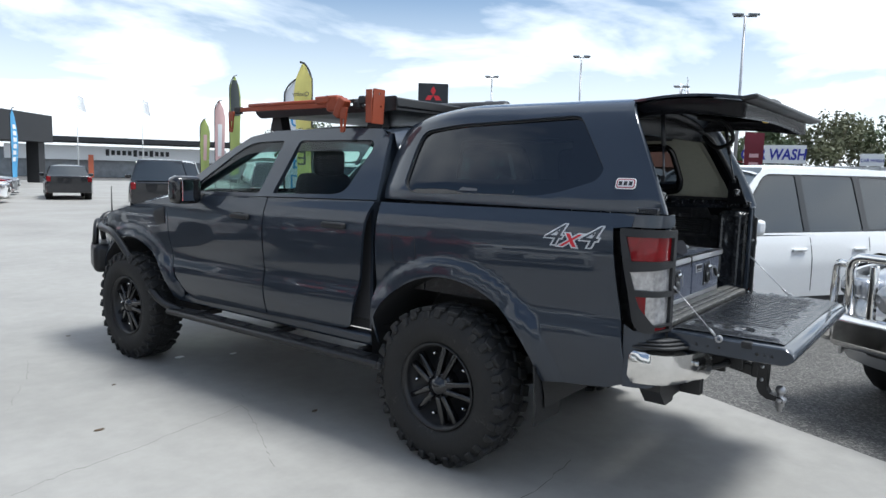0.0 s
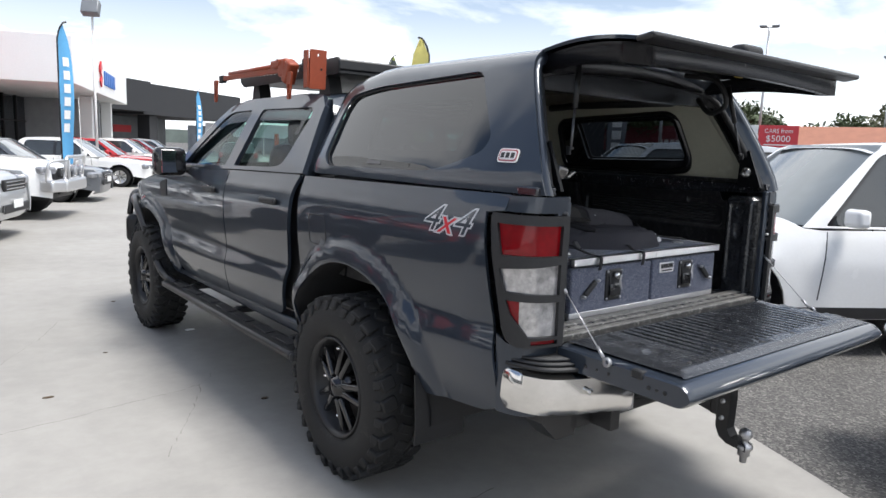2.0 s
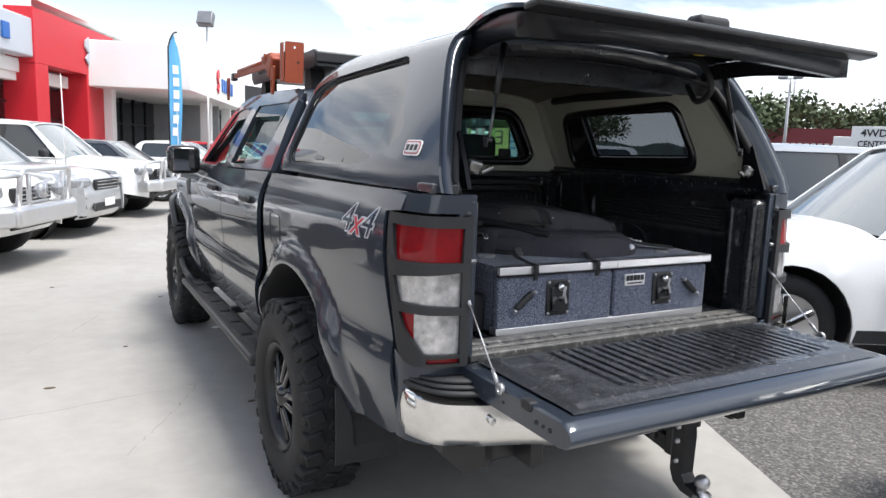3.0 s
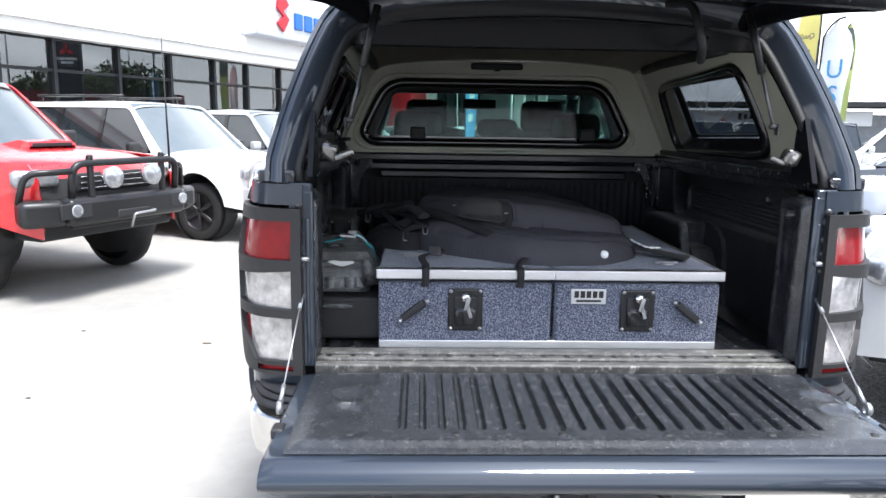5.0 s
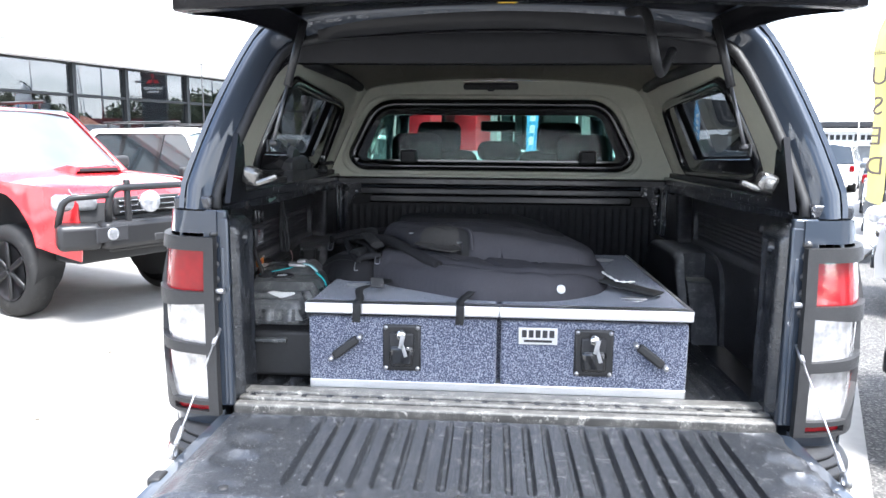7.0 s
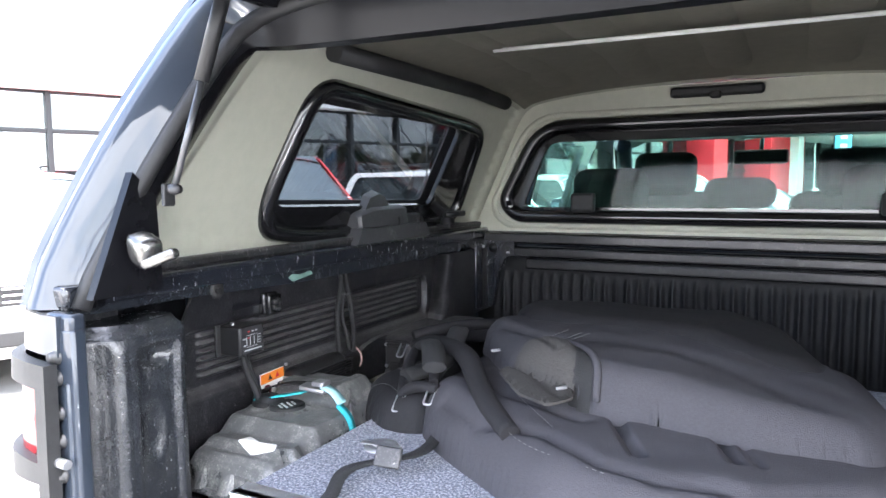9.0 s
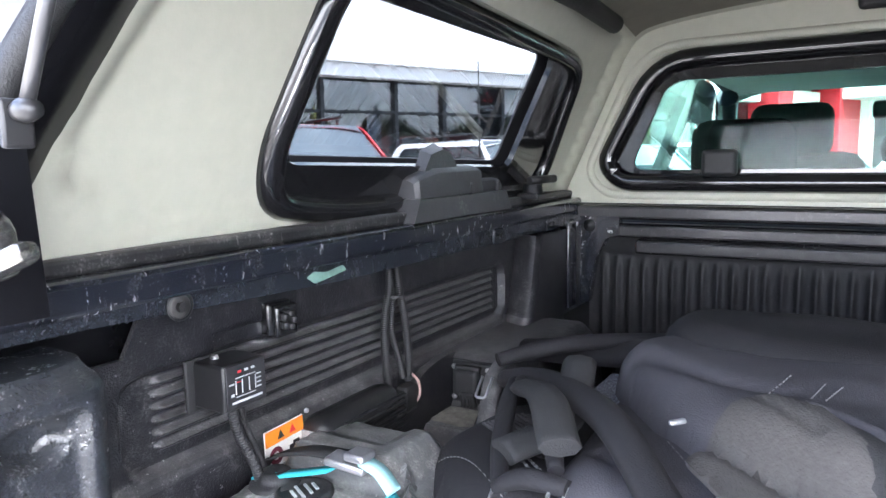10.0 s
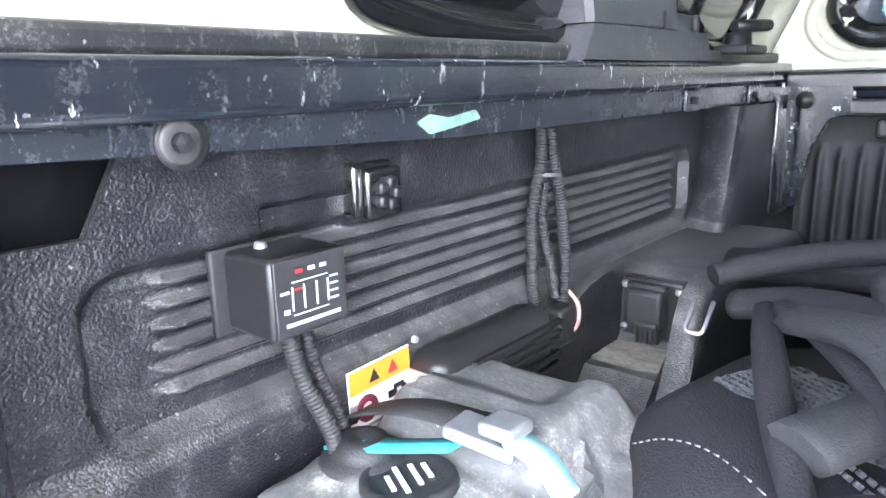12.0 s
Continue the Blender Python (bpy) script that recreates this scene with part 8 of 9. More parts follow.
    part("number_plate", box(B(), (0, y0 + 0.065, 0.53 + lz), (0.37, 0.012, 0.12), 0.004), WHITE_MATT, car)
    for sx in (-1, 1):
        part("headlamp", box(B(), (sx * hwid * 0.76, y0 - 0.13, bonnet - 0.19 + lz), (0.36, 0.20, 0.15), 0.05, Euler((0, 0, radians(-sx * 28))).to_matrix(), seg=3), LENS, car)
        part("fog_lamp", lathe(B(), [(0.0, 0.05), (0.02, 0.045), (0.022, 0.0)], 14, "y", (sx * hwid * 0.72, y0 - 0.04, 0.50 + lz)), LENS, car)
        mr = part("door_mirror", box(B(), (sx * (hwid + 0.10), -0.95, BELT + 0.12 + lz), (0.20, 0.12, 0.15), 0.04, seg=3), P if not lift else BLACK, car)
    # glasshouse
    rear = {"suv": -3.55, "ute": -2.75, "hatch": -2.75, "sedan": -2.75}[kind]
    rend = {"suv": y1 + 0.10, "ute": -2.95, "hatch": y1 + 0.12, "sedan": -3.35}[kind]
    wb_, wt = hwid * 0.93, hwid * 0.70
    A0, A1 = (-0.60, BELT + 0.02), (-1.35, HT - 0.05)
    gl = rpoly([A0, (-1.30, HT - 0.09), (rear, HT - 0.08), (rend, BELT + 0.03)], [0.02, 0.12, 0.15, 0.05])

    def gx(z):
        return wb_ + (wt - wb_) * (z - BELT) / (HT - BELT)
    for sx, fl in SIDES:
        fr_ = [A0, A1, (rear, HT - 0.04), (rend - 0.02, BELT + 0.01)]
        cuts = [rpoly([(-0.86, BELT + 0.05), (-1.37, HT - 0.13), (-1.78, HT - 0.12), (-1.80, BELT + 0.05)], 0.03),
                rpoly([(-1.88, BELT + 0.05), (-1.86, HT - 0.12), (-2.62, HT - 0.12), (-2.66, BELT + 0.06)], 0.04)]
        if kind == "suv":
            cuts.append(rpoly([(-2.74, BELT + 0.07), (-2.72, HT - 0.12), (-3.35, HT - 0.14), (-3.55, BELT + 0.10)], 0.05))
        big = rpoly([(-0.80, BELT + 0.035), (-1.35, HT - 0.115), (rear + (0.18 if kind == "suv" else 0.10), HT - 0.11), ((-3.62 if kind == "suv" else -2.74), BELT + 0.05)], [0.03, 0.10, 0.12, 0.06])
        part("window_surround", panel(B(), rpoly(fr_, [0, 0.15, 0.2, 0.05]), lambda y, z, s=sx: Vector((s * gx(z), y, z + lz)), [big], step=0.14, thick=0.02, flip=not fl), P, car)
        part("window_pillar", panel(B(), big, lambda y, z, s=sx: Vector((s * (gx(z) + 0.003), y, z + lz)), cuts, step=0.2, thick=0.008, flip=not fl), GLOSS_BLACK, car)
        for c in cuts:
            part("side_window", panel(B(), c, lambda y, z, s=sx: Vector((s * (gx(z) - 0.002), y, z + lz)), step=0.3, thick=0.004, flip=not fl), DARK_GLASS, car)
        # door gaps and handles
        for gy, lean in ((-0.80, 0.06), (-1.84, 0.0), (-2.70, 0.10)):
            z0_, z1_ = low + 0.16, BELT - 0.005
            part("door_gap", panel(B(), [(gy - 0.005 + lean, z0_), (gy + 0.005 + lean, z0_), (gy + 0.005, z1_), (gy - 0.005, z1_)], lambda y, z, s=sx: Vector((s * (bw(y, z) + 0.0205), y, z + lz)), step=0.12, thick=0.001, flip=not fl), INK, car)
        for hy in (-1.66, -2.52):
            part("door_handle", box(B(), (sx * (bw(hy, BELT - 0.13) + 0.035), hy, BELT - 0.13 + lz), (0.03, 0.19, 0.03), 0.01), P, car)
        part("sill_trim", panel(B(), [(-WB + rr * 1.0, low + 0.005), (-rr * 1.0, low + 0.005), (-rr * 1.06, low + 0.10), (-WB + rr * 1.06, low + 0.10)], lambda y, z, s=sx: Vector((s * (bw(y, z) + 0.020), y, z + lz)), step=0.15, thick=0.006, flip=not fl), BLACK, car)
    # windscreen paler than DARK_GLASS: the sky's sheen is put into its colour
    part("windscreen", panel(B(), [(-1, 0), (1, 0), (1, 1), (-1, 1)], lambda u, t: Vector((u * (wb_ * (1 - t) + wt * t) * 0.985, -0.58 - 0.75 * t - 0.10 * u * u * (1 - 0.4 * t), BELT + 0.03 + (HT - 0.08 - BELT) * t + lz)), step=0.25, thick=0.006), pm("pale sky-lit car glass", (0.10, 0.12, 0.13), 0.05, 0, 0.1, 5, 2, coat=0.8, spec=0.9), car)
    part("back_glass", panel(B(), [(-1, 0), (1, 0), (1, 1), (-1, 1)], lambda u, t: Vector((u * (wb_ * (1 - t) + wt * t) * 0.985, rend - 0.03 + (rear - rend) * t + 0.06 * u * u, BELT + 0.03 + (HT - 0.08 - BELT) * t + lz)), step=0.25, thick=0.006, flip=True), DARK_GLASS, car)
    rings = []
    for y, z in ((-1.28, HT - 0.075), (-1.45, HT - 0.035), (-2.0, HT), (rear + 0.3, HT - 0.015), (rear, HT - 0.05), (rear - 0.04, HT - 0.08)):
        rings.append([Vector((wt * 1.01 * (2 * i / n - 1), y, z + lz - 0.045 * abs(2 * i / n - 1) ** 4)) for i in range(n + 1)])
    part("roof", smooth_all(loft(B(), rings, closed=False), 60), P, car)
    # tail
    bm = B(); box(bm, (0, y1 + 0.06, 0.66 + lz), (WID * 0.93, 0.12, 0.72), 0.05, seg=3)
    part("tail_panel", bm, P, car)
    for sx in (-1, 1):
        part("tail_lamp", box(B(), (sx * hwid * 0.86, y1 + 0.03, 0.88 + lz), (0.16, 0.14, 0.22), 0.03), RED_LENS, car)
    part("floor_pan", box(B(), (0, -WB / 2, 0.42 + lz), (WID * 0.80, LEN - 0.5, 0.20), 0.02), BLACK, car)
    if kind == "ute":
        bm = B(); box(bm, (0, (rend + y1) / 2, BELT - 0.22 + lz), (WID * 0.86, abs(y1 - rend) - 0.1, 0.06))
        part("tray_cover", bm, BLACK, car)
    if rack:
        for sx in (-1, 1):
            bm = B(); tube(bm, [(sx * wt * 0.85, -1.6, HT + 0.06 + lz), (sx * wt * 0.85, rear + 0.2, HT + 0.06 + lz)], 0.018, 8)
            for y in (-1.7, -2.4, rear + 0.3):
                tube(bm, [(sx * wt * 0.85, y, HT - 0.02 + lz), (sx * wt * 0.85, y, HT + 0.06 + lz)], 0.015, 6)
            part("roof_rail", bm, BLACK_SATIN, car)
    if bar:
        M = BLACK_SATIN if bar == "black" else CHROME if bar == "chrome" else ALLOY
        bm = B(); box(bm, (0, y0 + 0.13, 0.58 + lz), (WID * 0.72, 0.22, 0.24), 0.05, seg=3)
        for sx in (-1, 1):
            box(bm, (sx * hwid * 0.84, y0 + 0.01, 0.58 + lz), (0.34, 0.30, 0.22), 0.05, Euler((0, 0, radians(-sx * 28))).to_matrix(), seg=3)
        bb = part("bull_bar", bm, M, car)
        bm = B()
        h = bonnet + (0.06 if bar != "black" else -0.06) + lz
        tube(bm, bend([(-0.58, y0 + 0.16, 0.66 + lz), (-0.58, y0 + 0.20, h), (0.58, y0 + 0.20, h), (0.58, y0 + 0.16, 0.66 + lz)], 0.12), 0.032, 10)
        for sx in (-1, 1):
            tube(bm, bend([(sx * 0.58, y0 + 0.20, h - 0.06), (sx * 0.86, y0 - 0.02, h - 0.08), (sx * 0.90, y0 - 0.06, 0.66 + lz)], 0.1), 0.028, 10)
            box(bm, (sx * 0.40, y0 + 0.19, 0.84 + lz), (0.05, 0.05, 0.44), 0.015)
        part("hoop", bm, M, bb)
        for sx in (-1, 1):
            sp = part("spot_lamp", lathe(B(), [(-0.06, 0.0), (-0.05, 0.08), (0.02, 0.10), (0.035, 0.095), (0.04, 0.0)], 18, "y", (sx * 0.22, y0 + 0.24, 0.86 + lz)), LENS, bb)
        if bar == "black":
            # fog lamps in the bar, a winch hook and its rope, and a bonnet scoop
            for sx in (-1, 1):
                part("fog_lamp", lathe(B(), [(-0.02, 0.0), (-0.02, 0.050), (0.012, 0.055), (0.016, 0.046), (0.010, 0.0)], 16, "y", (sx * 0.60, y0 + 0.24, 0.60 + lz)), LENS, bb)
                part("lamp_pocket", box(B(), (sx * 0.60, y0 + 0.236, 0.60 + lz), (0.30, 0.02, 0.13), 0.008), INK, bb)
            bm = B(); tube(bm, bend([(-0.20, y0 + 0.25, 0.53 + lz), (-0.20, y0 + 0.30, 0.53 + lz), (0.05, y0 + 0.30, 0.52 + lz), (0.05, y0 + 0.25, 0.40 + lz)], 0.03), 0.012, 8)
            part("winch_hook", bm, STEEL, bb)
            part("fairlead", box(B(), (0, y0 + 0.242, 0.53 + lz), (0.36, 0.02, 0.07), 0.01), BLACK, bb)
            bm = B(); loft(bm, [[Vector((x * w, y, bonnet + z + lz)) for x, z in ((-1, 0.0), (-0.9, h_), (0.9, h_), (1, 0.0))] for y, w, h_ in ((-0.35, 0.20, 0.06), (-0.05, 0.25, 0.105), (0.10, 0.26, 0.09), (0.12, 0.26, 0.05))], closed=False)
            sc_ = part("bonnet_scoop", smooth_all(bm, 40), P, car)
            part("scoop_mouth", box(B(), (0, 0.118, bonnet + 0.062 + lz), (0.42, 0.012, 0.035), 0.006), INK, sc_)
        bm = B(); tube(bm, [(-0.50, y0 + 0.20, h - 0.1), (-0.50, y0 + 0.18, h + 1.15)], [0.012, 0.004], 6)
        part("aerial", bm, BLACK if bar == "black" else WHITE_MATT, bb)
    return car


def car_pose(wl, wr_dir_deg):
    """Pose from the place of the front axle's middle and a heading in degrees (0 looks along +y)."""
    return pose(wl[0], wl[1], 0, 0, 0, wr_dir_deg)

# ---- the row of cars nose out in front of the showroom ----
HEAD = -115
ROWCARS = [("lifted red pickup with a black bull bar and round spot lamps", "red", "ute", (-4.0, 3.95), "black", 0.22, True),
           ("white four-wheel drive with an alloy bull bar and roof rack", "white", "suv", (-2.9, 7.1), "alloy", 0.06, True),
           ("silver pickup with a plain grey bumper", "silver", "ute", (-1.95, 9.85), None, 0.0, False),
           ("white pickup with an alloy bull bar", "white", "ute", (-0.75, 12.8), "alloy", 0.05, False),
           ("dark grey hatchback parked nose out", "grey", "hatch", (0.75, 16.2), None, 0.0, False),
           ("white compact hatchback parked nose out", "white", "hatch", (3.3, 21.2), None, 0.0, False),
           ("red small hatchback parked nose out", "red", "hatch", (4.6, 24.2), None, 0.0, False),
           ("white hatchback parked far along the row", "white", "hatch", (6.3, 27.4), None, 0.0, False),
           ("maroon sedan parked far along the row", "maroon", "sedan", (7.7, 30.8), None, 0.0, False),
           ("silver sedan at the end of the row", "silver", "sedan", (9.2, 34.0), None, 0.0, False)]
for lab, colr, kd, at, br, lf, rk in ROWCARS:
    make_car(lab, colr, car_pose(at, HEAD), kd, br, lift=lf, rack=rk, group="cars in the row by the showroom")
make_car("pale people mover parked nose out near the showroom glass", "white", car_pose((-5.72, 2.15), HEAD), "suv", group="cars in the row by the showroom")
make_car("red pickup parked behind the pale people mover", "red", car_pose((-7.6, 5.0), HEAD), "ute", group="cars in the row by the showroom")
make_car("white luxury four-wheel drive parked nose in beside the pickup", "white", car_pose((3.20, 0.95), 58), "suv", group="cars on the asphalt")
make_car("silver four-wheel drive with a polished bull bar on the asphalt", "silver", car_pose((2.22, -2.57), 58), "suv", "chrome", group="cars on the asphalt")
for lab, colr, kd, at in (("silver wagon parked on the asphalt", "silver", "suv", (4.9, 4.4)), ("white hatchback parked on the asphalt", "white", "hatch", (6.4, 7.6)), ("grey sedan parked on the asphalt", "grey", "sedan", (8.0, 10.8)), ("white four-wheel drive parked far along the asphalt", "white", "suv", (9.7, 14.2))):
    make_car(lab, colr, car_pose(at, 58), kd, group="cars on the asphalt")
make_car("black sedan standing in the yard", "black", car_pose((11.2, 31.5), -22), "sedan", group="cars across the yard")
for lab, colr, kd, at, hd in (("dark off-road car with a spare wheel across the yard", "black", "suv", (10.6, 22.5), -30), ("white van-like off-road car across the yard", "white", "suv", (14.0, 27.0), -30), ("blue-grey wagon across the yard", "grey", "suv", (11.5, 17.5), -30)):
    make_car(lab, colr, car_pose(at, hd), kd, group="cars across the yard")

# ---- showroom: local x along its front, y into it, z up ----
U = Vector((0.394, 0.919, 0)); Nn = Vector((-0.919, 0.394, 0)); O = Vector((-4.2, 3.3, 0))
SHM = axes(O, U, Nn)
WALL = pm("white rendered wall", (0.80, 0.80, 0.79), 0.6, 0, 0.04, 20, 0.8, bump=0.05, bump_scale=60)
FASCIA_GREY = pm("pale grey sign panel", (0.50, 0.53, 0.58), 0.35, 0.2, 0.05, 20, 0.6)
RED_WALL = pm("red painted portal", (0.55, 0.018, 0.030), 0.45, 0, 0.06, 15, 0.6)
MULL = pm("dark bronze window frame", (0.018, 0.020, 0.022), 0.4, 0.3, 0.15, 30, 3)
SHOP_GLASS = glass_mat("shop window glass", (0.42, 0.47, 0.50), sheen=0.16)
sh = thing("showroom", "long white car showroom with dark glazing and a red portal", "building", SHM)
FB = 6.6
part("upper_wall", box(B(), (-2, FB + 0.25, 5.0), (44, 0.5, 2.4)), WALL, sh)
part("fascia_step", box(B(), (-2, FB - 0.12, 3.60), (43.6, 0.5, 0.42), 0.02), WALL, sh)
part("fascia_step", box(B(), (-2, FB - 0.02, 3.27), (43.4, 0.5, 0.26), 0.02), WALL, sh)
part("roof", box(B(), (8, FB + 7, 6.0), (64, 14, 0.15)), WALL, sh)
part("back_wall", box(B(), (8, FB + 9, 2.5), (64, 0.2, 5)), pm("showroom inner wall", (0.55, 0.55, 0.54), 0.7), sh)
part("base_wall", box(B(), (-2, FB + 0.15, 0.2), (43.4, 0.3, 0.4)), WALL, sh)
mull = [-12.0, -9.6, -7.2, -4.8, -2.6, -0.5, 0.8, 1.95, 3.5, 5.15, 6.35, 8.0, 9.6, 11.2, 12.6, 14.2, 16.0, 17.2, 18.2]
for a0, a1 in zip(mull, mull[1:]):
    for z0, z1 in ((0.40, 2.48), (2.54, 3.14)):
        w = part("window", box(B(), ((a0 + a1) / 2, FB + 0.1, (z0 + z1) / 2), (a1 - a0 - 0.07, 0.012, z1 - z0)), SHOP_GLASS, sh)
    part("mullion", box(B(), (a0, FB + 0.06, 1.77), (0.08, 0.12, 2.76), 0.008), MULL, sh)
    part("transom", box(B(), ((a0 + a1) / 2, FB + 0.07, 2.51), (a1 - a0 - 0.08, 0.10, 0.06), 0.006), MULL, sh)
    part("window_head", box(B(), ((a0 + a1) / 2, FB + 0.07, 3.135), (a1 - a0 - 0.08, 0.10, 0.05), 0.006), MULL, sh)
part("poster", box(B(), (9.4, FB + 0.16, 1.9), (1.0, 0.02, 2.3)), pm("dark poster", (0.025, 0.03, 0.045), 0.5), sh, "dark hanging poster behind the glass")
part("poster_mark", box(B(), (9.15, FB + 0.145, 2.0), (0.32, 0.008, 1.3)), pm("pale blue print", (0.25, 0.36, 0.5), 0.5), sh)
part("poster_mark", box(B(), (9.62, FB + 0.145, 2.65), (0.4, 0.008, 0.22)), pm("pale red print", (0.55, 0.2, 0.22), 0.5), sh)
for a in (-3.5, 2.6, 7.4, 13.5):
    part("inner_column", box(B(), (a, FB + 3.0, 1.6), (0.4, 0.4, 3.2)), pm("showroom inner wall", (0.55, 0.55, 0.54), 0.7), sh)
# sign box with a red emblem and blue bars for its letters
sg = part("sign_box", box(B(), (15.3, FB - 0.55, 4.43), (6.65, 0.5, 1.18), 0.06), FASCIA_GREY, sh, "pale grey sign box with a red emblem and blue letters")


def emblem(x, y, z, s, mat_, parent):
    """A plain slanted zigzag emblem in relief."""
    o = [(-0.30, 0.42), (0.05, 0.60), (0.34, 0.34), (0.0, 0.10), (0.34, -0.12), (0.0, -0.56), (-0.34, -0.30), (0.02, -0.06), (-0.34, 0.16)]
    bm = B(); prism(bm, o, lambda u, v: Vector((x + u * s, y, z + v * s)), lambda u, v: Vector((x + u * s, y - 0.05, z + v * s)))
    return part("emblem", bm, mat_, parent)


emblem(13.15, FB - 0.82, 4.52, 0.85, RED_PRINT, sg)
for k in range(6):
    bm = B(); x0 = 13.95 + k * 0.53
    box(bm, (x0, FB - 0.83, 4.42), (0.40, 0.06, 0.46), 0.02)
    part("letter_bar", bm, BLUE_PRINT, sg)
# red portal
for a, w in ((18.65, 0.85), (23.45, 2.7)):
    part("portal_leg", box(B(), (a, FB - 0.35, 1.85), (w, 1.0, 3.7), 0.02), RED_WALL, sh)
pb = part("portal_beam", box(B(), (21.5, FB - 0.35, 4.53), (6.6, 1.0, 1.66), 0.02), RED_WALL, sh)
emblem(22.15, FB - 0.87, 4.52, 0.85, FASCIA_GREY, pb)
part("fascia_step", box(B(), (20.58, FB + 0.05, 3.38), (3.0, 0.5, 0.42), 0.02), WALL, sh)
for a0, a1 in ((19.08, 20.1), (20.1, 21.1), (21.1, 22.08)):
    for z0, z1 in ((0.1, 2.0), (2.06, 3.1)):
        part("window", box(B(), ((a0 + a1) / 2, FB + 0.1, (z0 + z1) / 2), (a1 - a0 - 0.06, 0.012, z1 - z0)), SHOP_GLASS, sh)
    part("mullion", box(B(), (a0, FB + 0.08, 1.6), (0.07, 0.12, 3.1)), MULL, sh)
    part("transom", box(B(), ((a0 + a1) / 2, FB + 0.09, 2.03), (a1 - a0 - 0.07, 0.10, 0.06)), MULL, sh)
part("end_wall", box(B(), (25.7, FB + 0.6, 2.9), (1.7, 0.4, 5.8)), WALL, sh)
for a0, a1 in ((26.55, 28.05), (28.05, 29.6), (29.6, 31.2), (31.2, 33.0), (33.0, 35.0)):
    for z0, z1 in ((0.1, 2.1), (2.16, 3.3)):
        part("window", box(B(), ((a0 + a1) / 2, FB + 0.6, (z0 + z1) / 2), (a1 - a0 - 0.06, 0.012, z1 - z0)), SHOP_GLASS, sh)
    part("mullion", box(B(), (a0, FB + 0.58, 1.7), (0.08, 0.12, 3.3)), MULL, sh)
    part("transom", box(B(), ((a0 + a1) / 2, FB + 0.58, 2.13), (a1 - a0 - 0.08, 0.10, 0.06)), MULL, sh)
part("upper_wall", box(B(), (30.95, FB + 0.7, 4.5), (8.8, 0.5, 2.3)), WALL, sh)
# porch with the second sign
po = thing("porch", "white porch roof on columns with a dealer sign", "building", axes((2.6, 24.8, 0), (0.338, 0.941, 0), (-0.941, 0.338, 0)))
part("roof_box", box(B(), (8.2, 4.0, 4.15), (16.4, 8.0, 1.65), 0.03), WALL, po)
for x, y in ((1.6, 3.4), (8.5, 0.9), (15.0, 0.9)):
    part("column", box(B(), (x, y, 1.66), (0.5, 0.5, 3.32), 0.02), WALL, po)
part("back_wall", box(B(), (8.2, 7.4, 1.66), (16, 0.3, 3.32)), pm("grey porch wall", (0.33, 0.34, 0.35), 0.7), po)
part("side_wall", box(B(), (12.4, 3.6, 1.66), (0.3, 5.4, 3.32)), pm("grey porch wall", (0.33, 0.34, 0.35), 0.7), po)
emblem(6.2, -0.03, 4.15, 0.95, RED_PRINT, po)
for k in range(6):
    part("letter_bar", box(B(), (7.6 + k * 0.62, -0.03, 4.1), (0.45, 0.05, 0.62), 0.02), BLUE_PRINT, po)
# dark building beyond
DARKW = pm("charcoal cladding", (0.028, 0.029, 0.032), 0.6, 0.1, 0.1, 10, 0.7)
db = thing("dark_showroom", "charcoal-clad showroom with a deep flat fascia", "building", axes((10.8, 45.5, 0), (0.755, 0.655, 0), (-0.655, 0.755, 0)))
part("fascia", box(B(), (6.0, 4.0, 4.0), (13.2, 8.0, 2.0)), DARKW, db)
part("fascia", box(B(), (-3.5, 3.0, 4.1), (6.0, 7.0, 1.9)), DARKW, db)
for x in (1.0, 11.6):
    part("column", box(B(), (x, 0.8, 1.5), (0.9, 0.9, 3.0), 0.02), DARKW, db)
part("shop_front", box(B(), (2.0, 5.0, 1.5), (15, 0.2, 3.0)), pm("dim shop front", (0.10, 0.11, 0.12), 0.3, 0, 0.3, 3, 0.8), db)
part("shop_sign", box(B(), (4.0, 4.85, 2.1), (2.0, 0.06, 0.5)), RED_PRINT, db)
part("poster", box(B(), (0.0, 4.85, 1.7), (0.9, 0.05, 1.3)), WHITE_MATT, db)
# far dealership
fd = thing("far_dealership", "low white dealership with a dark flat roof in the distance", "building", axes((30.4, 75.6, 0), (0.885, -0.465, 0), (0.465, 0.885, 0)))
part("wall", box(B(), (6, 5, 1.5), (26, 10, 3.0)), pm("dim dealership front", (0.22, 0.23, 0.24), 0.5, 0, 0.3, 2, 0.5), fd)
part("white_band", box(B(), (6, -0.2, 2.6), (22, 0.5, 1.5)), WALL, fd)
part("roof_edge", box(B(), (6.5, 2, 4.0), (26, 8, 0.5)), DARKW, fd)
for k in range(12):
    part("letter_bar", box(B(), (4.6 + k * 0.55, -0.5, 2.7), (0.36, 0.06, 0.5 + 0.2 * (k in (0, 5, 8)))), INK, fd)
part("orange_panel", box(B(), (3.0, -1.2, 1.2), (0.5, 0.1, 2.4)), pm("orange banner", (0.6, 0.16, 0.08), 0.5), fd)

# ---- flags ----


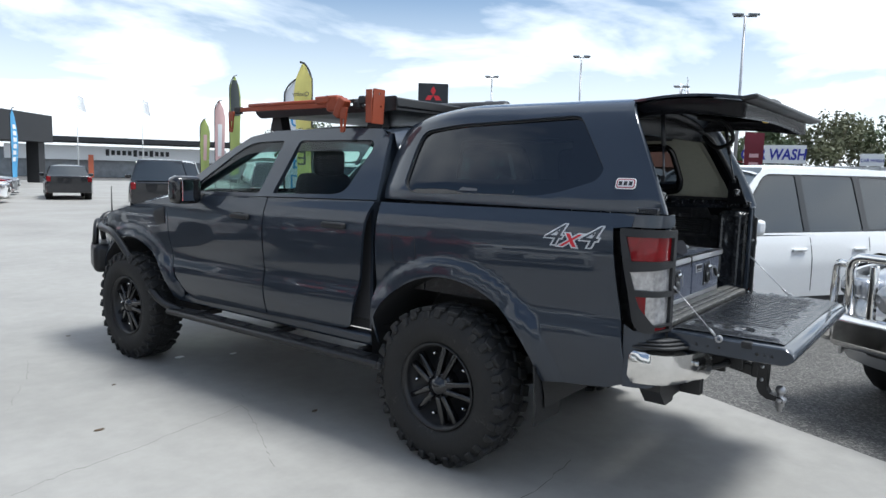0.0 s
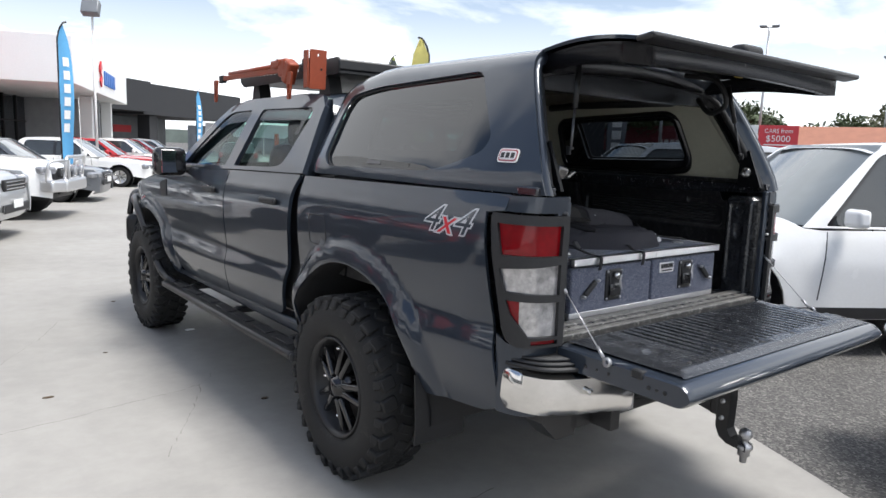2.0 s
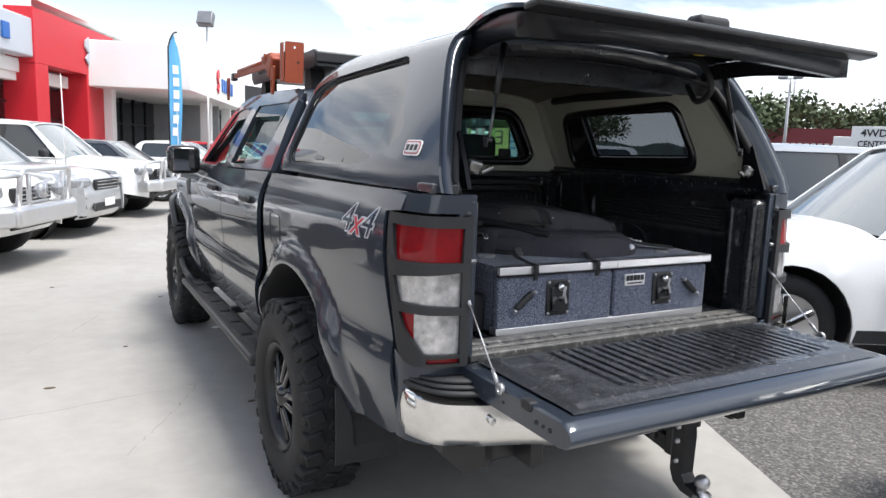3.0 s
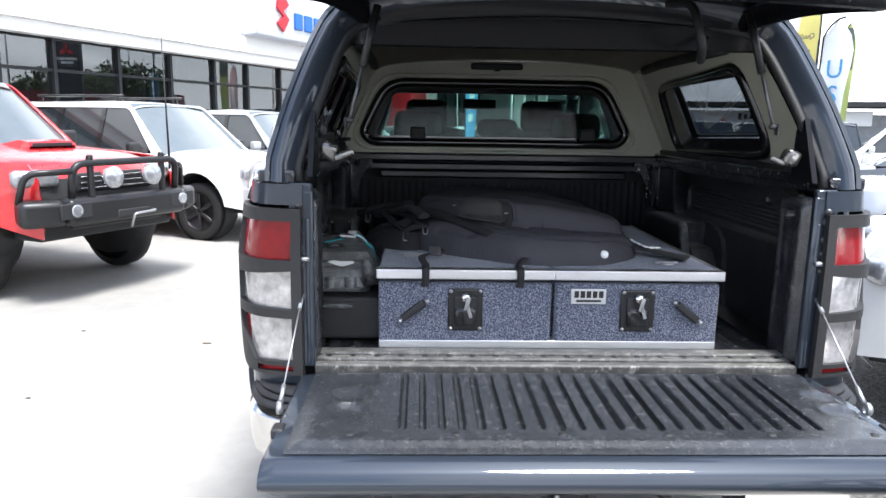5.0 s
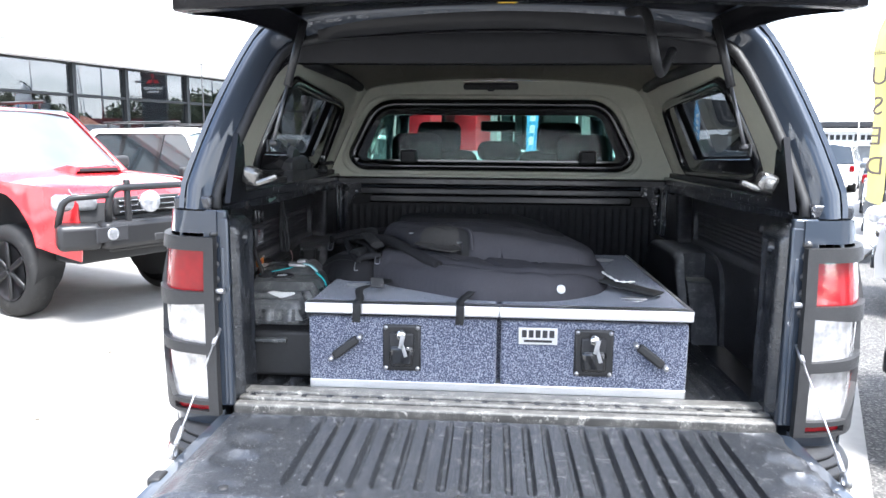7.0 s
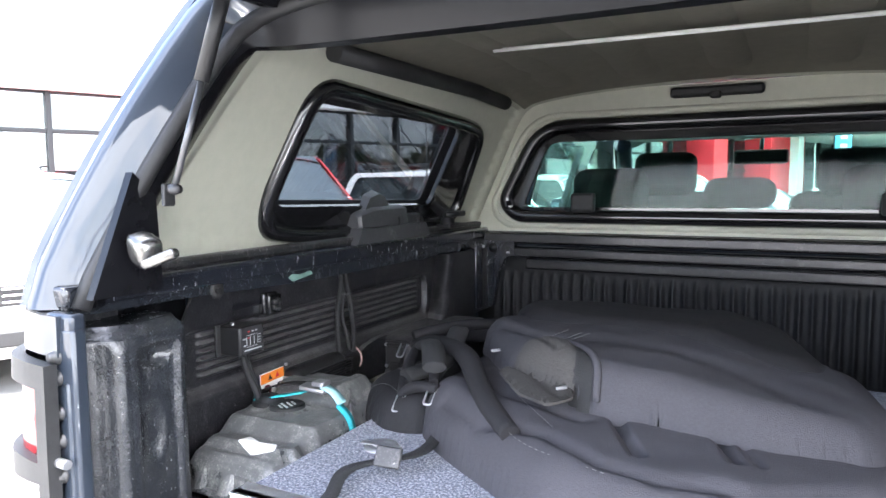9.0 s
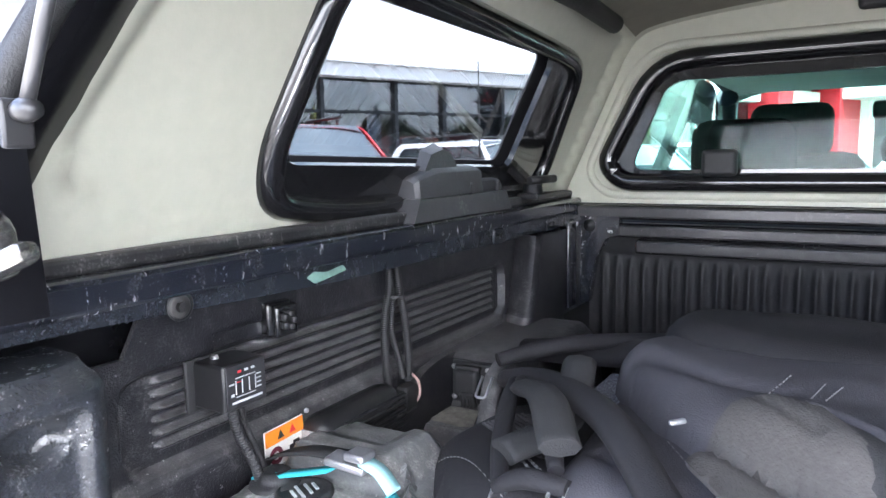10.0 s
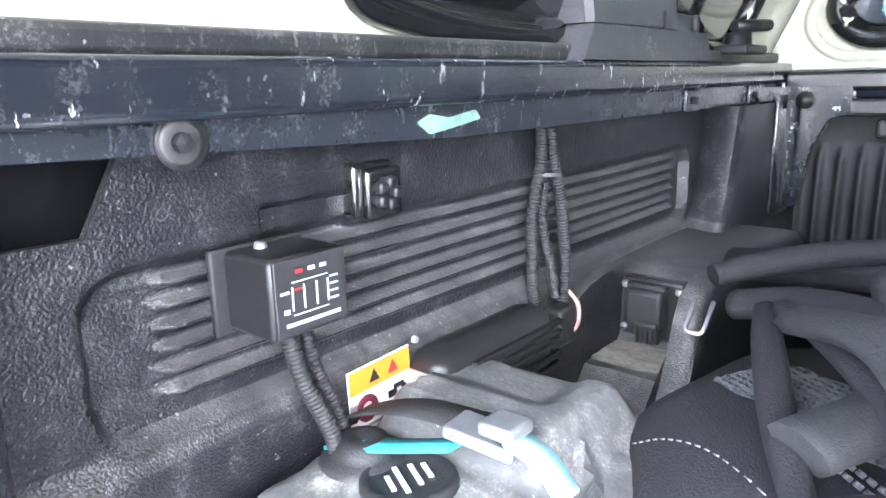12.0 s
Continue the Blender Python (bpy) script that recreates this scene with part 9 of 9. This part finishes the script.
def feather_flag(label, at, height, width, mat_, turn, bars, group="feather flags"):
    """A feather banner on a bent pole."""
    th_ = thing("feather_flag", label, "flag", pose(at[0], at[1], 0, 0, 0, turn), group)
    pole = [(0, 0, 0), (0, 0, height * 0.80), (0.06 * width, 0, height * 0.92), (0.35 * width, 0, height * 0.985), (0.62 * width, 0, height)]
    S = spline(pole, 8)
    bm = B(); tube(bm, S, 0.022, 6)
    part("pole", bm, BLACK_SATIN, th_)
    part("base", lathe(B(), [(0.0, 0.0), (0.0, 0.25), (0.04, 0.25), (0.06, 0.04), (0.10, 0.03)], 14, "z", (0, 0, 0)), BLACK, th_)

    def cloth(u, v):
        # v from foot to top, u across
        zz = height * (0.16 + 0.84 * v)
        k = 1.0 if v < 0.72 else max(0.03, math.sqrt(max(0.0, 1 - ((v - 0.72) / 0.28) ** 2)))
        x0 = 0.0 if v < 0.76 else float(np.interp(zz, [p.z for p in S], [p.x for p in S]))
        x1 = width * (0.70 + 0.30 * v) * (k if v > 0.72 else 1.0)
        x = x0 + max(0.02, x1 - x0 * 0.6) * u if v > 0.72 else x1 * u
        return Vector((x, 0.05 * math.sin(3 * u + 5 * v) * u + 0.03 * math.sin(9 * v), zz))
    part("cloth", panel(B(), [(0.0, 0.0), (1.0, 0.03), (1.0, 0.985), (0.0, 0.985)], cloth, step=0.10, thick=0.004), mat_, th_)
    for (v0, v1, u0, u1, m_) in bars:
        bm = B(); panel(bm, [(u0, v0), (u1, v0), (u1, v1), (u0, v1)], lambda u, v: cloth(u, v) + Vector((0, -0.012, 0)), step=0.10, thick=0.0)
        panel(bm, [(u0, v0), (u1, v0), (u1, v1), (u0, v1)], lambda u, v: cloth(u, v) + Vector((0, 0.014, 0)), step=0.10, thick=0.0, flip=True)
        part("print_patch", bm, m_, th_)
    return th_


YEL = pm("yellow banner cloth", (0.78, 0.69, 0.22), 0.8, 0, 0.06, 20, 3)
WHC = pm("white banner cloth", (0.78, 0.79, 0.80), 0.8, 0, 0.05, 20, 3)
BLC = pm("light blue banner cloth", (0.10, 0.33, 0.58), 0.8, 0, 0.08, 20, 2)
GRC = pm("lime banner cloth", (0.34, 0.40, 0.13), 0.8, 0, 0.08, 20, 3)
PKC = pm("pink banner cloth", (0.60, 0.40, 0.38), 0.8, 0, 0.08, 20, 3)
BLM = pm("blue print on cloth", (0.08, 0.30, 0.55), 0.8)
BRN = pm("brown print on cloth", (0.13, 0.10, 0.085), 0.8)
f = feather_flag("yellow feather banner reading USED beside the parked cars", (6.64, 9.57), 3.90, 0.44, YEL, 118, [])
# the print shows through the cloth on both sides
for y in (-0.07, 0.10):
    words("Quality", 0.13, 0.004, BRN, axes((0.22, y, 3.20), (1, 0, 0), (0, 0, 1)), f, "lettering")
    for k, ch in enumerate("USED"):
        words(ch, 0.44, 0.004, BRN, axes((0.22 - 0.02 * k, y, 2.80 - 0.50 * k), (1, 0, 0), (0, 0, 1)), f, "lettering")
f = feather_flag("white feather banner reading USED in blue", (8.47, 12.7), 3.95, 0.75, WHC, -62, [])
for k, ch in enumerate("USED"):
    words(ch, 0.56, 0.004, BLM, axes((0.38, -0.075, 2.85 - 0.55 * k), (1, 0, 0), (0, 0, 1)), f, "lettering")
lb = [(0.25 + 0.09 * k, 0.31 + 0.09 * k, 0.30, 0.72, WHITE_MATT) for k in range(6)]
feather_flag("light blue feather banner with white letters by the row of cars", (0.9, 17.6), 4.4, 0.42, BLC, 22, lb)
feather_flag("light blue feather banner farther along the row", (10.5, 35.6), 4.2, 0.5, BLC, 30, lb)
feather_flag("lime feather banner across the yard", (18.1, 31.2), 4.1, 0.55, GRC, -35, [(0.35, 0.75, 0.35, 0.7, PKC)])
feather_flag("tall lime and dark feather banner across the yard", (19.4, 30.4), 6.5, 0.65, GRC, -35, [(0.6, 0.95, 0.1, 0.9, pm("dark mesh cloth", (0.06, 0.07, 0.07), 0.8))])
feather_flag("pink feather banner across the yard", (18.6, 30.6), 5.1, 0.6, PKC, -35, [(0.3, 0.7, 0.3, 0.7, WHITE_MATT)])
feather_flag("dark grey feather banner in front of the pylon sign", (20.0, 15.4), 4.0, 0.85, pm("grey banner cloth", (0.16, 0.17, 0.19), 0.8), -50, [(0.30 + 0.14 * k, 0.40 + 0.14 * k, 0.25, 0.75, WHITE_MATT) for k in range(4)])
for at in ((26.0, 62.0), (31.0, 60.0)):
    fp = thing("flagpole", "white flagpole with a limp flag in the distance", "flagpole", pose(at[0], at[1], 0), "flagpoles")
    bm = B(); tube(bm, [(0, 0, 0), (0, 0, 7.8)], [0.06, 0.03], 8)
    part("pole", bm, WHITE_MATT, fp)
    part("flag", panel(B(), [(0, 0), (0.9, -0.4), (0.7, 0.9), (0, 1.2)], lambda u, v: Vector((u * 0.9, 0.1 * math.sin(4 * u), 6.4 + v)), step=0.3, thick=0.01), WHC, fp)

# ---- signs on the far side ----
py_ = thing("pylon_sign", "tall dark pylon sign with a red three-diamond emblem", "sign", axes((28.0, 24.1, 0), (0.66, -0.75, 0), (0.75, 0.66, 0)))
part("panel", box(B(), (0.75, 0.2, 3.35), (1.75, 0.4, 6.7), 0.02), pm("charcoal sign face", (0.022, 0.024, 0.028), 0.5, 0, 0.1, 10, 1), py_)
for k in range(3):
    a = math.pi / 2 + k * 2 * math.pi / 3
    bm = B(); c = Vector((0.75 + 0.27 * math.cos(a), 0, 6.0 + 0.27 * math.sin(a)))
    d1, d2 = Vector((math.cos(a), 0, math.sin(a))) * 0.27, Vector((-math.sin(a), 0, math.cos(a))) * 0.155
    q = [c - d1, c - d2, c + d1, c + d2]
    prism(bm, [(0, 0), (1, 0), (2, 0), (3, 0)], lambda i, j: q[int(i)] + Vector((0, -0.02, 0)), lambda i, j: q[int(i)] + Vector((0, 0.05, 0)))
    part("diamond", bm, RED_PRINT, py_)
for z, n, w in ((5.40, 10, 0.11), (5.16, 6, 0.12)):
    for k in range(n):
        part("letter_bar", box(B(), (0.75 + (k - (n - 1) / 2) * 0.135, -0.01, z), (w, 0.03, 0.15)), WHITE_MATT, py_)


def board(name, label, p0, p1, z0, z1, mat_, group="roadside signs"):
    """A flat sign board between two plan points, on two posts."""
    p0, p1 = Vector((*p0, 0)), Vector((*p1, 0))
    L = (p1 - p0).length
    t_ = thing(name, label, "sign", axes(p0, p1 - p0, Vector((0, 0, 1)).cross(p1 - p0)), group)
    part("face", box(B(), (L / 2, 0.05, (z0 + z1) / 2), (L, 0.1, z1 - z0), 0.01), mat_, t_)
    for k in (0.15, 0.85):
        part("post", box(B(), (L * k, 0.12, z0 / 2), (0.12, 0.12, z0)), STEEL, t_)
    return t_, L


b1, L1 = board("sign_board", "white roadside board reading 4WD CENTER", (36.5, 20.3), (37.5, 18.4), 2.1, 3.48, WHITE_MATT)
words("4WD", 0.55, 0.01, INK, axes((L1 / 2, -0.01, 3.1), (1, 0, 0), (0, 0, 1)), b1, "lettering", bold=0.01)
words("CENTER", 0.50, 0.01, INK, axes((L1 / 2, -0.01, 2.5), (1, 0, 0), (0, 0, 1)), b1, "lettering", squeeze=0.8, bold=0.01)
b2, L2 = board("sign_board", "red roadside board reading CARS from $5000", (37.52, 18.36), (38.5, 16.5), 2.1, 3.48, pm("red sign face", (0.60, 0.05, 0.06), 0.5))
words("CARS from", 0.36, 0.01, WHITE_MATT, axes((L2 / 2, -0.01, 3.15), (1, 0, 0), (0, 0, 1)), b2, "lettering", squeeze=0.9)
words("$5000", 0.52, 0.01, WHITE_MATT, axes((L2 / 2, -0.01, 2.7), (1, 0, 0), (0, 0, 1)), b2, "lettering")
part("underline", box(B(), (L2 / 2, -0.01, 2.36), (1.5, 0.02, 0.06)), WHITE_MATT, b2)
b3, L3 = board("sign_board", "long white board reading CAR WASH in blue", (54.3, 12.7), (55.2, 8.4), 2.9, 4.3, WHITE_MATT)
words("CAR WASH", 1.15, 0.02, pm("deep blue print", (0.03, 0.035, 0.30), 0.5), axes((L3 / 2 - 0.1, -0.02, 3.55), (1, 0, 0), (0, 0, 1)), b3, "lettering", squeeze=0.78, shear=0.12, bold=0.03)
b4, L4 = board("sign_board", "small white board reading CAR WASH", (55.9, 4.9), (56.2, 3.4), 2.8, 3.7, WHITE_MATT)
words("CAR WASH", 0.36, 0.01, pm("deep blue print", (0.03, 0.035, 0.30), 0.5), axes((L4 / 2, -0.02, 3.2), (1, 0, 0), (0, 0, 1)), b4, "lettering", squeeze=0.8)
wash = thing("car_wash", "low car wash building with teal posts and shade sails", "building", pose(60, 8, 0, 0, 0, -82))
part("roof", box(B(), (0, 4, 2.7), (26, 8, 0.3)), pm("pale roof sheet", (0.55, 0.55, 0.53), 0.5), wash)
part("back_wall", box(B(), (0, 7.5, 1.3), (26, 0.3, 2.6)), pm("dim wall", (0.2, 0.21, 0.2), 0.7), wash)
for k in range(7):
    part("post", box(B(), (-12 + k * 4, 0.3, 1.3), (0.4, 0.4, 2.6)), pm("teal post paint", (0.08, 0.25, 0.27), 0.5), wash)
for pts, m_ in ((((-9, -3, 3.6), (-4, -4, 2.7), (-6, -0.5, 3.0)), RED_PRINT), (((-13, -3, 3.2), (-8, -4, 2.8), (-10, -0.5, 3.3)), BLC)):
    bm = B(); vs = [bm.verts.new(p) for p in pts]; bm.faces.new(vs)
    g = bmesh.ops.extrude_face_region(bm, geom=bm.faces[:])
    for v in [x for x in g["geom"] if isinstance(x, bmesh.types.BMVert)]:
        v.co.z += 0.02
    part("shade_sail", bm, m_, wash)
mb = thing("maroon_building", "low maroon-walled commercial building across the road", "building", axes((46.2, 33.2, 0), (0.56, -0.83, 0), (0.83, 0.56, 0)))
part("wall", box(B(), (3, 4, 1.95), (16, 8, 3.9)), pm("maroon wall", (0.16, 0.025, 0.03), 0.6, 0, 0.1, 5, 0.5), mb)
for k in range(9):
    part("letter_bar", box(B(), (1.8 + k * 0.45, -0.02, 2.5), (0.3, 0.05, 0.6)), pm("pale sign letters", (0.6, 0.58, 0.56), 0.5), mb)
for k in range(4):
    part("window", box(B(), (-3.5 + k * 2.6, -0.01, 1.2), (1.8, 0.06, 1.2)), DARK_GLASS, mb)
hs_ = thing("tiled_house", "low building with a terracotta tiled roof", "building", pose(52, 20, 0, 0, 0, -70))
bm = B(); prism(bm, [(-7, 2.4), (7, 2.4), (4, 4.0), (-4, 4.0)], lambda x, z: Vector((x, -3.0 if z < 3 else -0.3, z)), lambda x, z: Vector((x, 5.0 if z < 3 else 2.0, z)))
part("roof", bm, pm("terracotta roof", (0.32, 0.14, 0.09), 0.8, 0, 0.2, 30, 2), hs_)
part("wall", box(B(), (0, 1, 1.2), (12.6, 6.6, 2.4)), pm("brick-brown wall", (0.25, 0.16, 0.12), 0.8, 0, 0.2, 30, 2), hs_)
tk = thing("parked_truck", "white box truck parked across the road", "truck", axes((40, 23.5, 0), (0.5, -0.86, 0), (0.86, 0.5, 0)))
part("box_body", box(B(), (2.2, 1.2, 1.9), (4.4, 2.3, 2.3), 0.03), WHITE_MATT, tk)
part("truck_cab", box(B(), (-0.9, 1.2, 1.35), (1.6, 2.1, 1.9), 0.2, seg=3), WHITE_PAINT, tk)
for x in (-0.8, 3.2):
    part("wheel", lathe(B(), [(-0.1, 0.0), (-0.1, 0.42), (0.2, 0.42)], 18, "y", (x, 0.1, 0.42)), RUBBER, tk)

# ---- lamp posts, banner, lattice mast ----
for (x, y), h, group in (((39.6, 9.4), 11.0, ""), ((51.5, 25.7), 11.6, ""), ((58.5, 39.5), 11.6, ""), ((39.0, 26.1), 6.6, ""), ((66, 22), 10.5, "")):
    lp = thing("lamp_post", "tall galvanised lamp post with a twin floodlight head", "lamp post", pose(x, y, 0, 0, 0, -60), "lamp posts")
    bm = B(); tube(bm, [(0, 0, 0), (0, 0, h)], [0.13, 0.06], 10)
    part("pole", bm, STEEL, lp)
    part("crossarm", box(B(), (0, 0, h), (1.3, 0.08, 0.08)), STEEL, lp)
    for k in (-0.45, 0.45):
        part("floodlight", box(B(), (k, -0.18, h + 0.08), (0.55, 0.5, 0.14), 0.03, Euler((radians(14), 0, 0)).to_matrix()), pm("grey lamp housing", (0.20, 0.21, 0.22), 0.5, 0.4), lp)
bn = thing("pole_banner", "dark red vertical banner on a lamp post", "banner", pose(39.6, 9.1, 0, 0, 0, -78))
part("cloth", panel(B(), [(0.15, 1.9), (1.15, 2.0), (1.3, 4.3), (0.25, 4.4)], lambda u, v: Vector((u - 0.2 * (v - 3) * 0.3, 0.05 * math.sin(3 * v), v)), step=0.3, thick=0.02), pm("dark red banner", (0.16, 0.02, 0.03), 0.7), bn)
for z in (3.0, 2.5, 2.2):
    part("print_patch", box(B(), (0.72, -0.09, z), (0.5, 0.02, 0.22)), pm("pale pink print", (0.6, 0.35, 0.35), 0.6), bn)
fl_ = thing("floodlight_post", "slim post with a square floodlight beside the porch", "lamp post", pose(3.0, 23.6, 0, 0, 0, -30))
bm = B(); tube(bm, [(0, 0, 0), (0, 0, 5.6)], [0.05, 0.035], 8)
part("pole", bm, WHITE_MATT, fl_)
part("lamp_head", box(B(), (0, -0.1, 5.75), (0.55, 0.3, 0.5), 0.04, Euler((radians(-25), 0, 0)).to_matrix()), pm("grey lamp housing", (0.20, 0.21, 0.22), 0.5, 0.4), fl_)
ms = thing("lattice_mast", "distant steel lattice power mast", "mast", pose(101, 33.6, 0))
bm = B()
for sx in (-1, 1):
    for sy in (-1, 1):
        tube(bm, [(sx * 1.6, sy * 1.6, 0), (sx * 0.4, sy * 0.4, 15.5)], 0.07, 5)
for k in range(8):
    z = 1.5 + k * 1.9; w = 1.6 - 1.2 * z / 15.5
    tube(bm, [(-w, -w, z), (w, -w, z + 1.6)], 0.04, 4); tube(bm, [(w, -w, z), (-w, -w, z + 1.6)], 0.04, 4)
for z in (10.5, 14.5):
    tube(bm, [(-1.8, 0, z), (1.8, 0, z)], 0.06, 5)
part("lattice", bm, STEEL, ms)

# ---- trees ----
LEAF = pm("eucalyptus leaves", (0.062, 0.085, 0.036), 0.7, 0, 0.35, 3, 0.6)
LEAF2 = pm("pale dusty leaves", (0.11, 0.115, 0.062), 0.7, 0, 0.35, 3, 0.6)
BARK = pm("grey-brown bark", (0.16, 0.12, 0.09), 0.9, 0, 0.3, 20, 3, bump=0.6, bump_scale=20)


def tree(at, h, spread, seed, leaf=LEAF):
    rnd = random.Random(seed)
    t_ = thing("tree", "broad leafy tree with an uneven green crown", "tree", pose(at[0], at[1], 0, 0, 0, rnd.uniform(0, 360)), "trees beyond the yard")
    bm = B(); tube(bm, spline([(0, 0, -0.1), (0.1, 0.05, h * 0.25), (0.0, 0.15, h * 0.5), (0.1, 0.1, h * 0.72)], 4), [0.24 - 0.012 * k for k in range(13)], 8)
    part("trunk", bm, BARK, t_)
    tips = []
    for k in range(9):
        a = k * 2.4 + rnd.uniform(-0.3, 0.3); r = spread * rnd.uniform(0.35, 0.85); z = h * rnd.uniform(0.52, 0.88)
        e = Vector((r * math.cos(a), r * math.sin(a), z)); s_ = Vector((0.05, 0.1, h * rnd.uniform(0.25, 0.45)))
        bm = B(); S = spline([s_, s_.lerp(e, 0.5) + Vector((0, 0, -0.2)), e], 4)
        tube(bm, S, [0.10 - 0.009 * j for j in range(len(S))], 6)
        part("limb", bm, BARK, t_)
        tips.append(e)
    bm = B()
    for e in tips + [Vector((0, 0, h * 0.9))]:
        R = spread * rnd.uniform(0.30, 0.48)
        for j in range(260):
            d = Vector((rnd.gauss(0, 1), rnd.gauss(0, 1), rnd.gauss(0, 0.75))).normalized() * R * rnd.uniform(0.45, 1.05)
            c = e + d
            s_ = rnd.uniform(0.16, 0.34)
            ax = Vector((rnd.gauss(0, 1), rnd.gauss(0, 1), rnd.gauss(0, 1))).normalized(); bx = ax.cross(Vector((rnd.gauss(0, 1), rnd.gauss(0, 1), rnd.gauss(0, 1)))).normalized()
            q = [c - ax * s_, c + bx * s_ * 0.5, c + ax * s_, c - bx * s_ * 0.5]
            bm.faces.new([bm.verts.new(p) for p in q])
    part("crown", bm, leaf, t_)


for i, (x, y, h, sp, lf) in enumerate(((64.4, 13.3, 6.4, 3.0, LEAF), (70.3, 9.0, 7.4, 4.4, LEAF2), (75.8, 4.5, 7.4, 4.8, LEAF), (76, -1.0, 7.2, 4.5, LEAF), (62, 23.4, 4.9, 3.0, LEAF), (66, 20.0, 4.6, 3.2, LEAF2), (73, 22.4, 7.0, 4.0, LEAF2), (56, 36.6, 6.8, 4.2, LEAF), (59.3, 31.0, 6.0, 3.6, LEAF), (45.5, 34.5, 6.0, 3.0, LEAF), (80, 45, 7.5, 4.5, LEAF2), (60, 70, 7.0, 5.0, LEAF))):
    tree((x, y), h, sp, 11 + i, lf)
# backdrop of distant woods and roofs; haze is put into its pale colour
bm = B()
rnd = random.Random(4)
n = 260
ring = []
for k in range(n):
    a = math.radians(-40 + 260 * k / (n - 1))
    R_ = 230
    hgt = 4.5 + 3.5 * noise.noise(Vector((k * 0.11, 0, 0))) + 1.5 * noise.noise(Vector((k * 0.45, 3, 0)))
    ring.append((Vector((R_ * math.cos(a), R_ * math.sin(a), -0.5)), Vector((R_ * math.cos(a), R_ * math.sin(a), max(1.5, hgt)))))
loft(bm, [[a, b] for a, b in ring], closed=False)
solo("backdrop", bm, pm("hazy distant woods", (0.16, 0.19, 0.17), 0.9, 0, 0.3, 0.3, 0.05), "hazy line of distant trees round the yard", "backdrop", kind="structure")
